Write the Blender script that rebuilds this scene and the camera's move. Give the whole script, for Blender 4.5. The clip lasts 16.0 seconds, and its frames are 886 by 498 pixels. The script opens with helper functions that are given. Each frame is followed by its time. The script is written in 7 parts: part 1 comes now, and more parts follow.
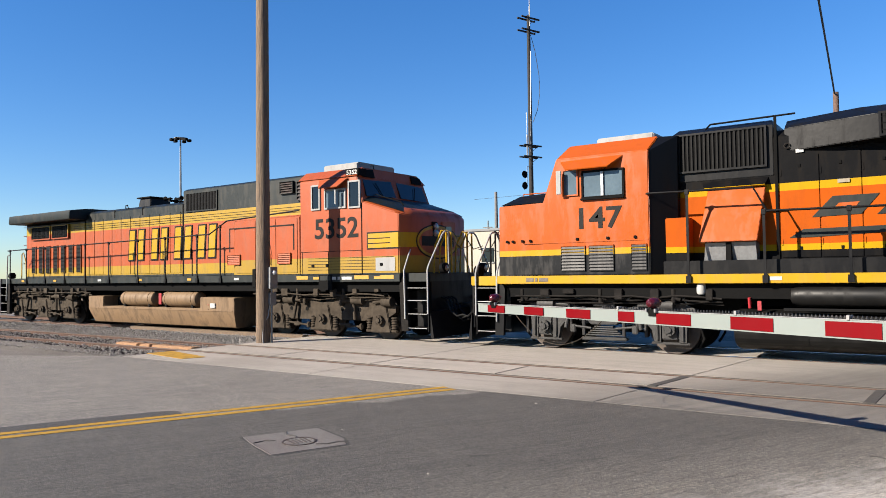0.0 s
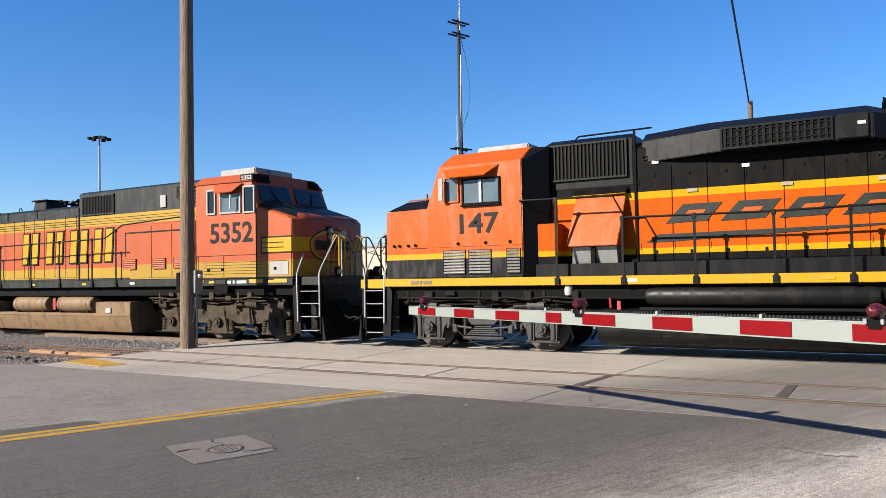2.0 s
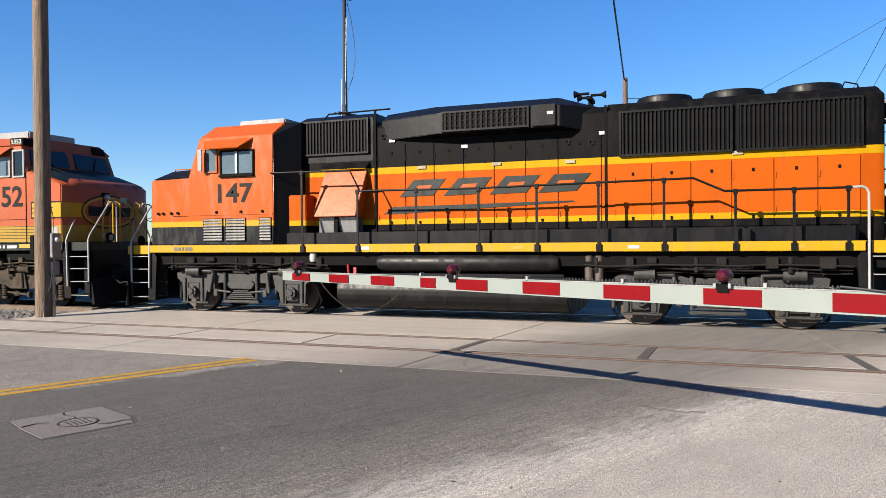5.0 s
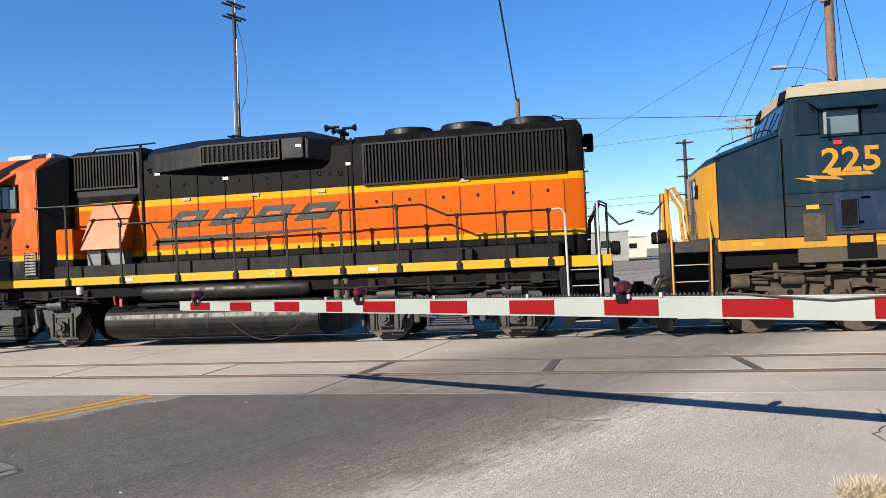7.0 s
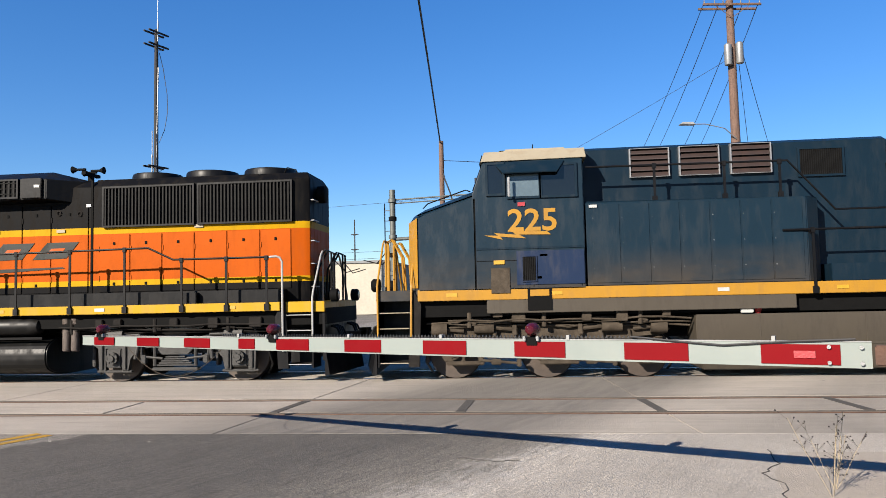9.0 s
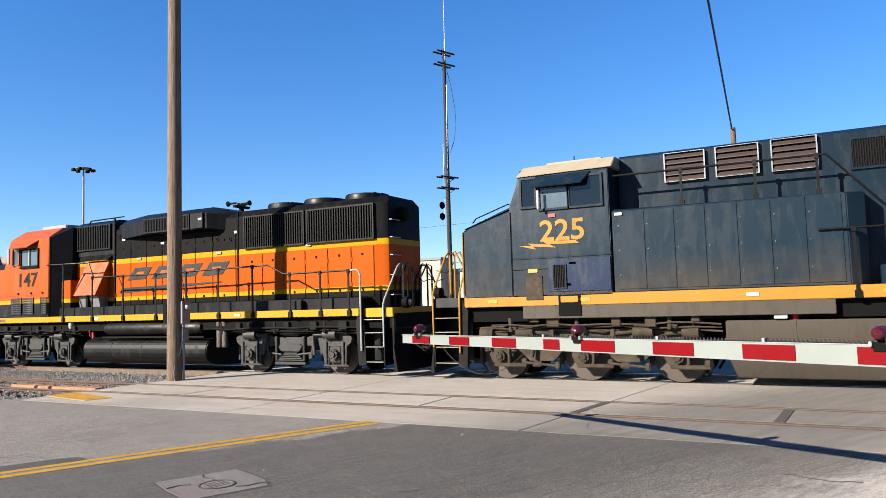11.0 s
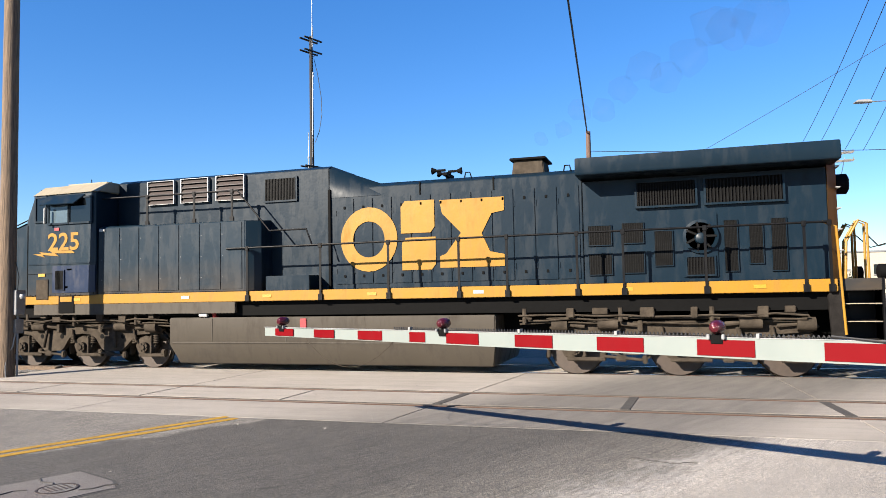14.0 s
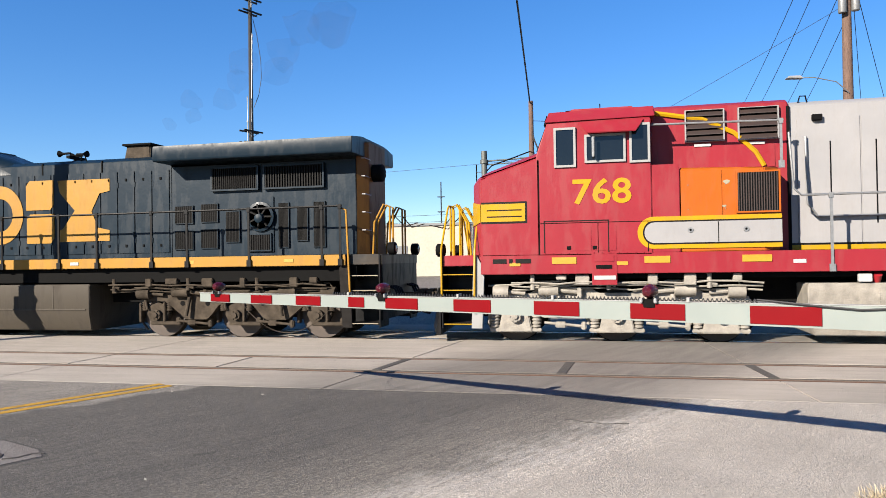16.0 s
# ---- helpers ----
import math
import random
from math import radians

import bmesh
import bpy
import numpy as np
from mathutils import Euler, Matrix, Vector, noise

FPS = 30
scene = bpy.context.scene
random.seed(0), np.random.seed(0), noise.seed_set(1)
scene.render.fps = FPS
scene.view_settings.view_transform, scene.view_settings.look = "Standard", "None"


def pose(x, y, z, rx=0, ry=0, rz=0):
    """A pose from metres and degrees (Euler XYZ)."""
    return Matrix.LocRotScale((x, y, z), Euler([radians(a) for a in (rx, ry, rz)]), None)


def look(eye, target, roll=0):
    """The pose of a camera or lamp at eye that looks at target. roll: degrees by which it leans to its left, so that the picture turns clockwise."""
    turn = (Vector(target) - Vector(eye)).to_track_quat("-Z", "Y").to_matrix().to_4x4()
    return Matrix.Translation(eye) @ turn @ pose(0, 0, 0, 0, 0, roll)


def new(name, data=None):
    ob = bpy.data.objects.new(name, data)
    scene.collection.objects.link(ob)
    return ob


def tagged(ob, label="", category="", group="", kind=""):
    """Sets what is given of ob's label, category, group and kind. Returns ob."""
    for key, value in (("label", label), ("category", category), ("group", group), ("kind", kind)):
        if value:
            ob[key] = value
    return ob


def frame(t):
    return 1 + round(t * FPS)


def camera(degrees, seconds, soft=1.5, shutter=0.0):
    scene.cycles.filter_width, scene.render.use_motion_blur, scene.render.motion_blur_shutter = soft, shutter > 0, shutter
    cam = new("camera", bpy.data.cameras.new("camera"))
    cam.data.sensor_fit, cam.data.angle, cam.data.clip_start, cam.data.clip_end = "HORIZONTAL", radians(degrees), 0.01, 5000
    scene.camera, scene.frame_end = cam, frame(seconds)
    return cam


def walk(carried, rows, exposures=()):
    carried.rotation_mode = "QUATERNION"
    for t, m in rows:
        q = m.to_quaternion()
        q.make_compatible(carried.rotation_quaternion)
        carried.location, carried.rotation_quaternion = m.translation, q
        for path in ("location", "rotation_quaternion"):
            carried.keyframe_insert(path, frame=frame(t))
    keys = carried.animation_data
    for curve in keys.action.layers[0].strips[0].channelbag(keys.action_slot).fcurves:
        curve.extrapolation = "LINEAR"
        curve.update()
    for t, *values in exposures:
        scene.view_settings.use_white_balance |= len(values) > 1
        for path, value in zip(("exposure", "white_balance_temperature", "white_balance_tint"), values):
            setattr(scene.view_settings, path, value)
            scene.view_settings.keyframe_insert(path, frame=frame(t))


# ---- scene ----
# ==== camera: held in the hand on the near pavement ====
FIELD = 62.88
cam = camera(FIELD, 16.0, soft=0.5)
# seconds, x, y, z, yaw, pitch, roll
PATH = [
    (0.0, 0.033, -0.046, 1.791, 34.82, 1.84, 0.82),
    (0.5, 0.014, -0.020, 1.781, 33.62, 1.75, 1.06),
    (1.0, 0.034, -0.001, 1.780, 31.91, 1.66, 1.30),
    (1.5, 0.039, -0.020, 1.802, 30.32, 1.69, 1.38),
    (2.0, 0.045, -0.044, 1.793, 29.38, 1.94, 1.11),
    (2.5, 0.055, -0.032, 1.796, 29.10, 2.22, 0.85),
    (3.0, 0.051, -0.021, 1.796, 29.04, 2.48, 0.56),
    (3.5, 0.046, -0.017, 1.799, 28.34, 2.37, 0.43),
    (4.0, 0.047, -0.016, 1.794, 26.51, 1.66, 0.31),
    (4.5, 0.075, 0.040, 1.795, 23.67, 0.41, 0.35),
    (5.0, 0.099, 0.098, 1.756, 20.31, -0.72, 0.51),
    (5.2, 0.097, 0.115, 1.746, 19.07, -1.00, 0.69),
    (7.3, 0.051, 0.076, 1.764, 11.72, 1.14, 2.56),
    (7.5, 0.114, 0.008, 1.754, 11.17, 1.46, 2.40),
    (8.0, 0.104, 0.007, 1.746, 9.59, 2.23, 1.97),
    (8.5, 0.101, 0.006, 1.783, 7.78, 2.98, 1.39),
    (9.0, 0.121, -0.002, 1.767, 6.26, 3.57, 1.26),
    (9.5, 0.074, -0.007, 1.797, 11.78, 3.43, 1.75),
    (10.0, 0.019, 0.003, 1.766, 19.55, 3.79, 2.04),
    (10.2, -0.008, -0.021, 1.782, 22.06, 3.97, 2.13),
    (12.3, -0.129, -0.005, 1.787, 30.91, 3.85, 1.07),
    (12.5, -0.126, -0.020, 1.790, 30.00, 3.75, 1.02),
    (13.0, -0.134, -0.037, 1.794, 26.47, 3.66, 1.06),
    (13.5, -0.129, -0.035, 1.800, 21.87, 3.55, 1.17),
    (14.0, -0.145, -0.027, 1.792, 17.48, 3.26, 1.15),
    (14.5, -0.157, 0.002, 1.779, 14.32, 2.71, 0.95),
    (15.0, -0.148, -0.005, 1.774, 12.62, 1.90, 0.81),
    (15.5, -0.119, 0.004, 1.763, 12.30, 1.11, 0.80),
    (16.0, -0.125, 0.015, 1.751, 12.94, 0.72, 0.87),
]
walk(cam, [(t, pose(x, y, z, 90 + pitch, roll, yaw)) for t, x, y, z, yaw, pitch, roll in PATH],
     [(0.0, 1.72), (5.0, 1.75), (8.0, 1.74), (9.0, 1.66), (10.0, 1.82), (12.5, 1.95), (13.5, 1.98), (15.0, 1.9), (16.0, 1.79)])

# metres that the train has gone towards -x
GONE = [
    (0.0, 0.000), (0.5, 0.235), (1.0, 0.509), (1.5, 0.830), (2.0, 1.217),
    (2.5, 1.647), (3.0, 2.121), (3.5, 2.653), (4.0, 3.231), (4.5, 3.842),
    (5.0, 4.515), (5.2, 4.818), (7.3, 8.379), (7.5, 8.707), (8.0, 9.765),
    (8.5, 10.892), (9.0, 12.050), (9.5, 13.311), (10.0, 14.587), (10.2, 15.127),
    (12.3, 21.307), (12.5, 21.954), (13.0, 23.595), (13.5, 25.366), (14.0, 27.226),
    (14.5, 29.180), (15.0, 31.166), (15.5, 33.394), (16.0, 35.566),
]

# ==== light: clear low sun from behind the camera ====
SUN_WAY = Vector((0.50, 0.74, -0.45)).normalized()
world = bpy.data.worlds.new("sky")
scene.world = world
world.use_nodes = True
wn = world.node_tree
sky = wn.nodes.new("ShaderNodeTexSky")
sky.sky_type = "NISHITA"
sky.sun_disc = False
sky.sun_elevation = math.asin(-SUN_WAY.z)
sky.sun_rotation = math.atan2(-SUN_WAY.x, -SUN_WAY.y)
sky.altitude, sky.air_density, sky.dust_density, sky.ozone_density = 50.0, 1.0, 0.02, 4.0
deep = wn.nodes.new("ShaderNodeHueSaturation")
deep.inputs["Hue"].default_value = 0.507
deep.inputs["Saturation"].default_value = 1.38
even = wn.nodes.new("ShaderNodeGamma")
even.inputs["Gamma"].default_value = 0.8
wn.links.new(sky.outputs[0], even.inputs["Color"])
wn.links.new(even.outputs[0], deep.inputs["Color"])
tint = wn.nodes.new("ShaderNodeVectorMath")
tint.operation = "MULTIPLY"
tint.inputs[1].default_value = (0.86, 0.97, 1.12)
wn.links.new(deep.outputs[0], tint.inputs[0])
wn.links.new(tint.outputs[0], wn.nodes["Background"].inputs[0])
wn.nodes["Background"].inputs[1].default_value = 0.063
sun = new("sun", bpy.data.lights.new("sun", "SUN"))
sun.data.energy, sun.data.angle, sun.data.color = 5.0, radians(0.5), (1.0, 0.90, 0.775)
sun.matrix_world = look((0, 0, 60), Vector((0, 0, 60)) + SUN_WAY)
scene.view_settings.exposure = 1.75

# ==== materials ====
MATS = {}


def base(name):
    m = bpy.data.materials.new(name)
    m.use_nodes = True
    nt = m.node_tree
    return m, nt, nt.nodes["Principled BSDF"]


def node(nt, kind, **values):
    n = nt.nodes.new(kind)
    for k, v in values.items():
        n.inputs[k].default_value = v
    return n


def mixed(nt, fac, a, b, kind="MIX"):
    n = nt.nodes.new("ShaderNodeMix")
    n.data_type, n.blend_type = "RGBA", kind
    for i, v in ((0, fac), (6, a), (7, b)):
        if isinstance(v, tuple):
            n.inputs[i].default_value = (*v, 1.0)
        elif isinstance(v, (int, float)):
            n.inputs[i].default_value = v
        else:
            nt.links.new(v, n.inputs[i])
    return n.outputs[2]


def noised(nt, scale, detail=4.0, low=0.35, high=0.65, stretch=(1, 1, 1), rough=0.6, space="Object", turn=0.0):
    co = nt.nodes.new("ShaderNodeTexCoord")
    mp = nt.nodes.new("ShaderNodeMapping")
    mp.vector_type = "TEXTURE"  # turned first, then stretched along the turned axes
    mp.inputs["Scale"].default_value = tuple(1 / v for v in stretch)
    mp.inputs["Rotation"].default_value = (0, 0, turn)
    nt.links.new(co.outputs[space], mp.inputs[0])
    n = node(nt, "ShaderNodeTexNoise", Scale=scale, Detail=detail, Roughness=rough)
    nt.links.new(mp.outputs[0], n.inputs["Vector"])
    r = nt.nodes.new("ShaderNodeMapRange")
    r.inputs[1].default_value, r.inputs[2].default_value = low, high
    nt.links.new(n.outputs[0], r.inputs[0])
    return r.outputs[0]


def bumped(nt, bsdf, source, strength, distance):
    b = node(nt, "ShaderNodeBump", Strength=strength, Distance=distance)
    nt.links.new(source, b.inputs["Height"])
    nt.links.new(b.outputs[0], bsdf.inputs["Normal"])


def math_node(nt, op, a, b):
    n = nt.nodes.new("ShaderNodeMath")
    n.operation = op
    for i, v in enumerate((a, b)):
        if isinstance(v, (int, float)):
            n.inputs[i].default_value = v
        else:
            nt.links.new(v, n.inputs[i])
    return n.outputs[0]


def paint(name, color, rough=0.35, dirt=0.25, dirt_color=(0.034, 0.027, 0.019), bands=(), metal=0.0, streak=True, dust=None, wave=0.02, spec=0.22):
    """Painted steel. bands: (from z, colour) in rising order; dust: (z of its upper limit, depth of the fade, colour)."""
    m, nt, b = base(name)
    col = color
    if bands:
        co = nt.nodes.new("ShaderNodeTexCoord")
        sp = nt.nodes.new("ShaderNodeSeparateXYZ")
        nt.links.new(co.outputs["Object"], sp.inputs[0])
        for z, c in bands:
            g = nt.nodes.new("ShaderNodeMath")
            g.operation = "GREATER_THAN"
            g.inputs[1].default_value = z
            nt.links.new(sp.outputs[2], g.inputs[0])
            col = mixed(nt, g.outputs[0], col, c)
    fade = noised(nt, 1.3, 5, 0.3, 0.75)
    col = mixed(nt, math_node(nt, "MULTIPLY", fade, 0.5), col, (0.72, 0.74, 0.76), "MULTIPLY")
    if dust:
        co2 = nt.nodes.new("ShaderNodeTexCoord")
        sp2 = nt.nodes.new("ShaderNodeSeparateXYZ")
        nt.links.new(co2.outputs["Object"], sp2.inputs[0])
        r = nt.nodes.new("ShaderNodeMapRange")
        r.inputs[1].default_value, r.inputs[2].default_value = dust[0], dust[0] - dust[1]
        nt.links.new(sp2.outputs[2], r.inputs[0])
        f = math_node(nt, "MULTIPLY", r.outputs[0], noised(nt, 1.1, 5, 0.25, 0.6, (0.6, 1, 1.6)))
        col = mixed(nt, math_node(nt, "MULTIPLY", f, 0.75), col, dust[2])
    g1 = noised(nt, 5.0, 6, 0.48, 0.72, (1, 1, 0.25) if streak else (1, 1, 1), 0.65)
    col = mixed(nt, math_node(nt, "MULTIPLY", g1, dirt), col, dirt_color)
    g2 = noised(nt, 45.0, 3, 0.6, 0.75)
    col = mixed(nt, math_node(nt, "MULTIPLY", g2, dirt * 0.5), col, dirt_color)
    nt.links.new(col, b.inputs["Base Color"])
    rr = math_node(nt, "ADD", math_node(nt, "MULTIPLY", g1, 0.3), rough)
    nt.links.new(rr, b.inputs["Roughness"])
    b.inputs["Metallic"].default_value = metal
    b.inputs["Specular IOR Level"].default_value = spec
    bumped(nt, b, noised(nt, 2.2, 3, 0.0, 1.0), 0.25, wave)
    return m


def plain(name, color, rough=0.5, metal=0.0, vary=0.25, scale=9.0, bump=0.1, dist=0.01, emit=0.0, spec=0.5):
    m, nt, b = base(name)
    n1 = noised(nt, scale, 6, 0.3, 0.7)
    n2 = noised(nt, scale * 7, 3, 0.3, 0.7)
    dark = tuple(c * (1 - vary) for c in color)
    light = tuple(min(1, c * (1 + vary)) for c in color)
    col = mixed(nt, n1, dark, light)
    col = mixed(nt, math_node(nt, "MULTIPLY", n2, 0.35), col, tuple(c * 0.6 for c in color))
    nt.links.new(col, b.inputs["Base Color"])
    b.inputs["Roughness"].default_value, b.inputs["Metallic"].default_value = rough, metal
    b.inputs["Specular IOR Level"].default_value = spec
    if emit:
        b.inputs["Emission Color"].default_value = (*color, 1)
        b.inputs["Emission Strength"].default_value = emit
    if bump:
        bumped(nt, b, n2, bump, dist)
    return m


ORANGE, YELLOW, BLACK = (0.261, 0.048, 0.0023), (0.284, 0.161, 0.00307), (0.00307, 0.00307, 0.00346)
OLD_ORANGE, GREEN = (0.23, 0.0468, 0.0123), (0.00538, 0.00806, 0.0073)
NAVY, RED, SILVER = (0.00499, 0.0131, 0.0211), (0.165, 0.0115, 0.0175), (0.2, 0.196, 0.196)
M_CAB_BLACK = paint("orange cab paint", BLACK, 0.3, 0.14, bands=((2.13, YELLOW), (2.26, ORANGE)))
M_HOOD_BLACK = paint("orange hood paint", BLACK, 0.5, 0.16, bands=((2.12, YELLOW), (2.24, ORANGE), (3.28, YELLOW), (3.43, BLACK)), spec=0.04)
M_ORANGE = paint("orange paint", ORANGE, 0.32, 0.15)
M_BLACK = paint("black paint", BLACK, 0.4, 0.16, (0.008, 0.00736, 0.0064), spec=0.13)
M_YELLOW = paint("yellow paint", YELLOW, 0.35, 0.2)
M_CAB_OLD = paint("faded orange cab paint", GREEN, 0.4, 0.22, bands=((1.8, (0.207, 0.127, 0.0134)), (2.24, OLD_ORANGE)))
M_HOOD_OLD = paint("faded orange hood paint", GREEN, 0.42, 0.3, bands=((1.86, (0.23, 0.142, 0.0096)), (2.2, OLD_ORANGE), (3.58, (0.23, 0.142, 0.0096)), (3.93, GREEN)))
M_OLD_ORANGE = paint("faded orange paint", OLD_ORANGE, 0.42, 0.25)
M_GREEN = paint("dark green paint", GREEN, 0.45, 0.3, (0.0173, 0.0154, 0.0123))
M_CREAM = paint("cream paint", (0.2, 0.173, 0.123), 0.5, 0.3, (0.096, 0.0576, 0.0307))
M_NAVY = paint("dark blue paint", (0.0042, 0.0122, 0.0205), 0.36, 0.12, (0.018, 0.018, 0.016), dust=(2.65, 1.0, (0.046, 0.033, 0.02)), spec=0.16)
M_NAVY_UP = paint("dark blue hood paint", (0.0030, 0.0092, 0.0160), 0.34, 0.1, (0.010, 0.013, 0.014), spec=0.16)
M_PANEL_BLUE = paint("bright blue door paint", (0.00614, 0.0131, 0.0338), 0.35, 0.25)
M_GOLD = paint("gold paint", (0.23, 0.115, 0.0115), 0.42, 0.25, (0.0614, 0.0346, 0.0154))
M_RUST_GOLD = paint("grimy gold end paint", (0.115, 0.0576, 0.0134), 0.55, 0.6, (0.0269, 0.0154, 0.0096))
M_RED = paint("red paint", RED, 0.38, 0.16, (0.115, 0.0461, 0.0384))
M_SILVER = paint("silver grey paint", SILVER, 0.45, 0.2, (0.108, 0.0922, 0.0768), metal=0.15)
M_SILVER_HOOD = paint("silver hood paint", RED, 0.42, 0.16, (0.115, 0.0998, 0.0845), bands=((1.80, YELLOW), (1.90, BLACK), (1.94, SILVER)), metal=0.05)
M_PATCH = paint("bright orange panel paint", (0.253, 0.0576, 0.00307), 0.4, 0.15)
M_WHITE = paint("white paint", (0.192, 0.192, 0.188), 0.45, 0.2)
M_TAN = paint("tan grimed steel", (0.13, 0.0826, 0.0442), 0.6, 0.55, (0.0192, 0.0134, 0.0096))
M_GRIME = plain("grimy running gear", (0.00998, 0.00883, 0.00806), 0.8, 0.0, 0.45, 6.0, 0.35, 0.01, spec=0.08)
M_GEAR_GREY = plain("dark grey running gear", (0.0176, 0.0168, 0.016), 0.6, 0.0, 0.4, 6.0, 0.3, 0.01, spec=0.3)
M_GRIME_BROWN = plain("brown dusty running gear", (0.0384, 0.0307, 0.023), 0.85, 0.0, 0.45, 5.0, 0.35, 0.01, spec=0.08)
M_GRIME_PALE = plain("pale silver running gear", (0.173, 0.158, 0.134), 0.65, 0.0, 0.35, 5.0, 0.3, 0.01)
M_TANK_BROWN = paint("brown grey fuel tank", (0.0384, 0.0319, 0.0238), 0.55, 0.4, (0.0173, 0.0134, 0.0108))
M_TANK_BLACK = paint("black fuel tank", (0.004, 0.004, 0.004), 0.42, 0.3, (0.0115, 0.0104, 0.00922), wave=0.004, spec=0.16)
M_TREAD = plain("worn steel tyre", (0.036, 0.025, 0.018), 0.6, 0.2, 0.3, 8.0)
M_RAILTOP = plain("polished rail head", (0.192, 0.18, 0.169), 0.25, 0.9, 0.2, 4.0)
M_RAIL_DULL = plain("dull worn rail head", (0.12, 0.092, 0.072), 0.6, 0.3, 0.3, 4.0)
M_RUST = plain("rusty rail steel", (0.06, 0.0288, 0.0176), 0.8, 0.2, 0.4, 7.0, 0.3)
M_GLASS = plain("tinted cab glass", (0.00461, 0.00614, 0.00768), 0.04, 0.0, 0.1, 1.0, 0.0)
# the pale blue base colour paints the sky's reflection into the side panes
M_SKYGLASS = plain("sliding glass with painted sky reflection", (0.0614, 0.0845, 0.0998), 0.05, 0.0, 0.15, 2.0, 0.0)
M_ALU = plain("bare aluminium frame", (0.23, 0.23, 0.23), 0.35, 0.5, 0.15, 9.0)
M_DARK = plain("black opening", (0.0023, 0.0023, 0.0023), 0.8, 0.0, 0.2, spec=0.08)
M_LOUVRE = plain("rusty brown louvres", (0.0148, 0.00591, 0.0038), 0.6, 0.0, 0.4, 8.0)
M_GRILLE = plain("black grille bars", (0.00538, 0.00538, 0.00538), 0.5, 0.1, 0.3, spec=0.08)
M_HANDRAIL_W = plain("white handrail", (0.211, 0.211, 0.204), 0.4, 0.0, 0.1)
M_RUBBER = plain("black hose rubber", (0.00576, 0.00576, 0.00576), 0.6, 0.0, 0.3, spec=0.08)
M_INK = plain("dark stencil paint", (0.0064, 0.006, 0.0056), 0.5, 0.0, 0.2, spec=0.1)
M_INK_GREY = plain("worn grey stencil paint", (0.0614, 0.0422, 0.0269), 0.5, 0.0, 0.3)
M_STICKER = plain("white sticker", (0.269, 0.269, 0.261), 0.5, 0.0, 0.1)
M_STICKER_Y = plain("yellow reflector", (0.307, 0.161, 0.00768), 0.4, 0.0, 0.1)
M_STICKER_R = plain("red plate", (0.211, 0.0115, 0.0154), 0.4, 0.0, 0.1)
M_LENS = plain("red lamp lens", (0.0384, 0.00154, 0.00384), 0.08, 0.0, 0.3, 30.0, 0.3, 0.01)
M_CLEAR = plain("clear headlight lens", (0.173, 0.173, 0.161), 0.08, 0.3, 0.2, 20.0)
M_GATE_W = paint("pale reflective sheeting", (0.146, 0.165, 0.154), 0.35, 0.18, (0.134, 0.127, 0.108), streak=False, wave=0.004)
M_GATE_R = paint("red reflective sheeting", (0.105, 0.0008, 0.0026), 0.5, 0.1, (0.09, 0.012, 0.012), streak=False, wave=0.004, spec=0.06)
M_LINE = paint("worn yellow road paint", (0.288, 0.161, 0.0154), 0.75, 0.55, (0.0614, 0.0499, 0.0384), streak=False, wave=0.003)
M_WALL = plain("pale render wall", (0.276, 0.253, 0.207), 0.9, 0.0, 0.08, 0.6)
M_WALL_GREY = plain("grey far wall", (0.134, 0.138, 0.142), 0.9, 0.0, 0.15, 0.6)
M_WIRE = plain("black wire", (0.00768, 0.00768, 0.00845), 0.7, 0.0, 0.1)
M_GALV = plain("galvanised steel", (0.173, 0.177, 0.18), 0.45, 0.5, 0.2, 12.0)
M_STEEL_DULL = plain("dull grey-green steel", (0.06, 0.066, 0.06), 0.55, 0.2, 0.3, 10.0)
M_STONE = plain("grey ballast stone", (0.154, 0.144, 0.132), 0.9, 0.0, 0.5, 12.0, 0.5, 0.01)
M_STRAW = plain("dry straw stems", (0.24, 0.192, 0.12), 0.9, 0.0, 0.3, 20.0)
M_LEAF = plain("dusty green leaves", (0.0269, 0.0346, 0.0154), 0.8, 0.0, 0.4, 8.0)


def wood(name, a, c):
    m, nt, b = base(name)
    grain = noised(nt, 9.0, 7, 0.3, 0.7, (6, 6, 0.25), 0.7)
    col = mixed(nt, grain, a, c)
    crack = noised(nt, 16.0, 5, 0.52, 0.6, (5, 5, 0.1), 0.7)
    col = mixed(nt, math_node(nt, "MULTIPLY", crack, 0.8), col, tuple(v * 0.25 for v in a))
    nt.links.new(col, b.inputs["Base Color"])
    b.inputs["Roughness"].default_value = 0.85
    bumped(nt, b, grain, 0.6, 0.02)
    return m


M_POLE = wood("weathered tan pole wood", (0.0496, 0.032, 0.02), (0.172, 0.116, 0.0704))
M_POLE_DARK = wood("dark creosoted pole wood", (0.00461, 0.00422, 0.00422), (0.0134, 0.0115, 0.0108))
M_POLE_RED = wood("reddish pole wood", (0.0614, 0.0326, 0.0211), (0.115, 0.0691, 0.0499))
M_POLE_GREY = wood("grey pole wood", (0.0845, 0.0768, 0.0691), (0.161, 0.154, 0.142))
M_TIMBER = wood("orange-tan sawn timber", (0.16, 0.085, 0.04), (0.34, 0.19, 0.095))
M_TIE = wood("dark sleeper wood", (0.0154, 0.0115, 0.0096), (0.0461, 0.0346, 0.0269))


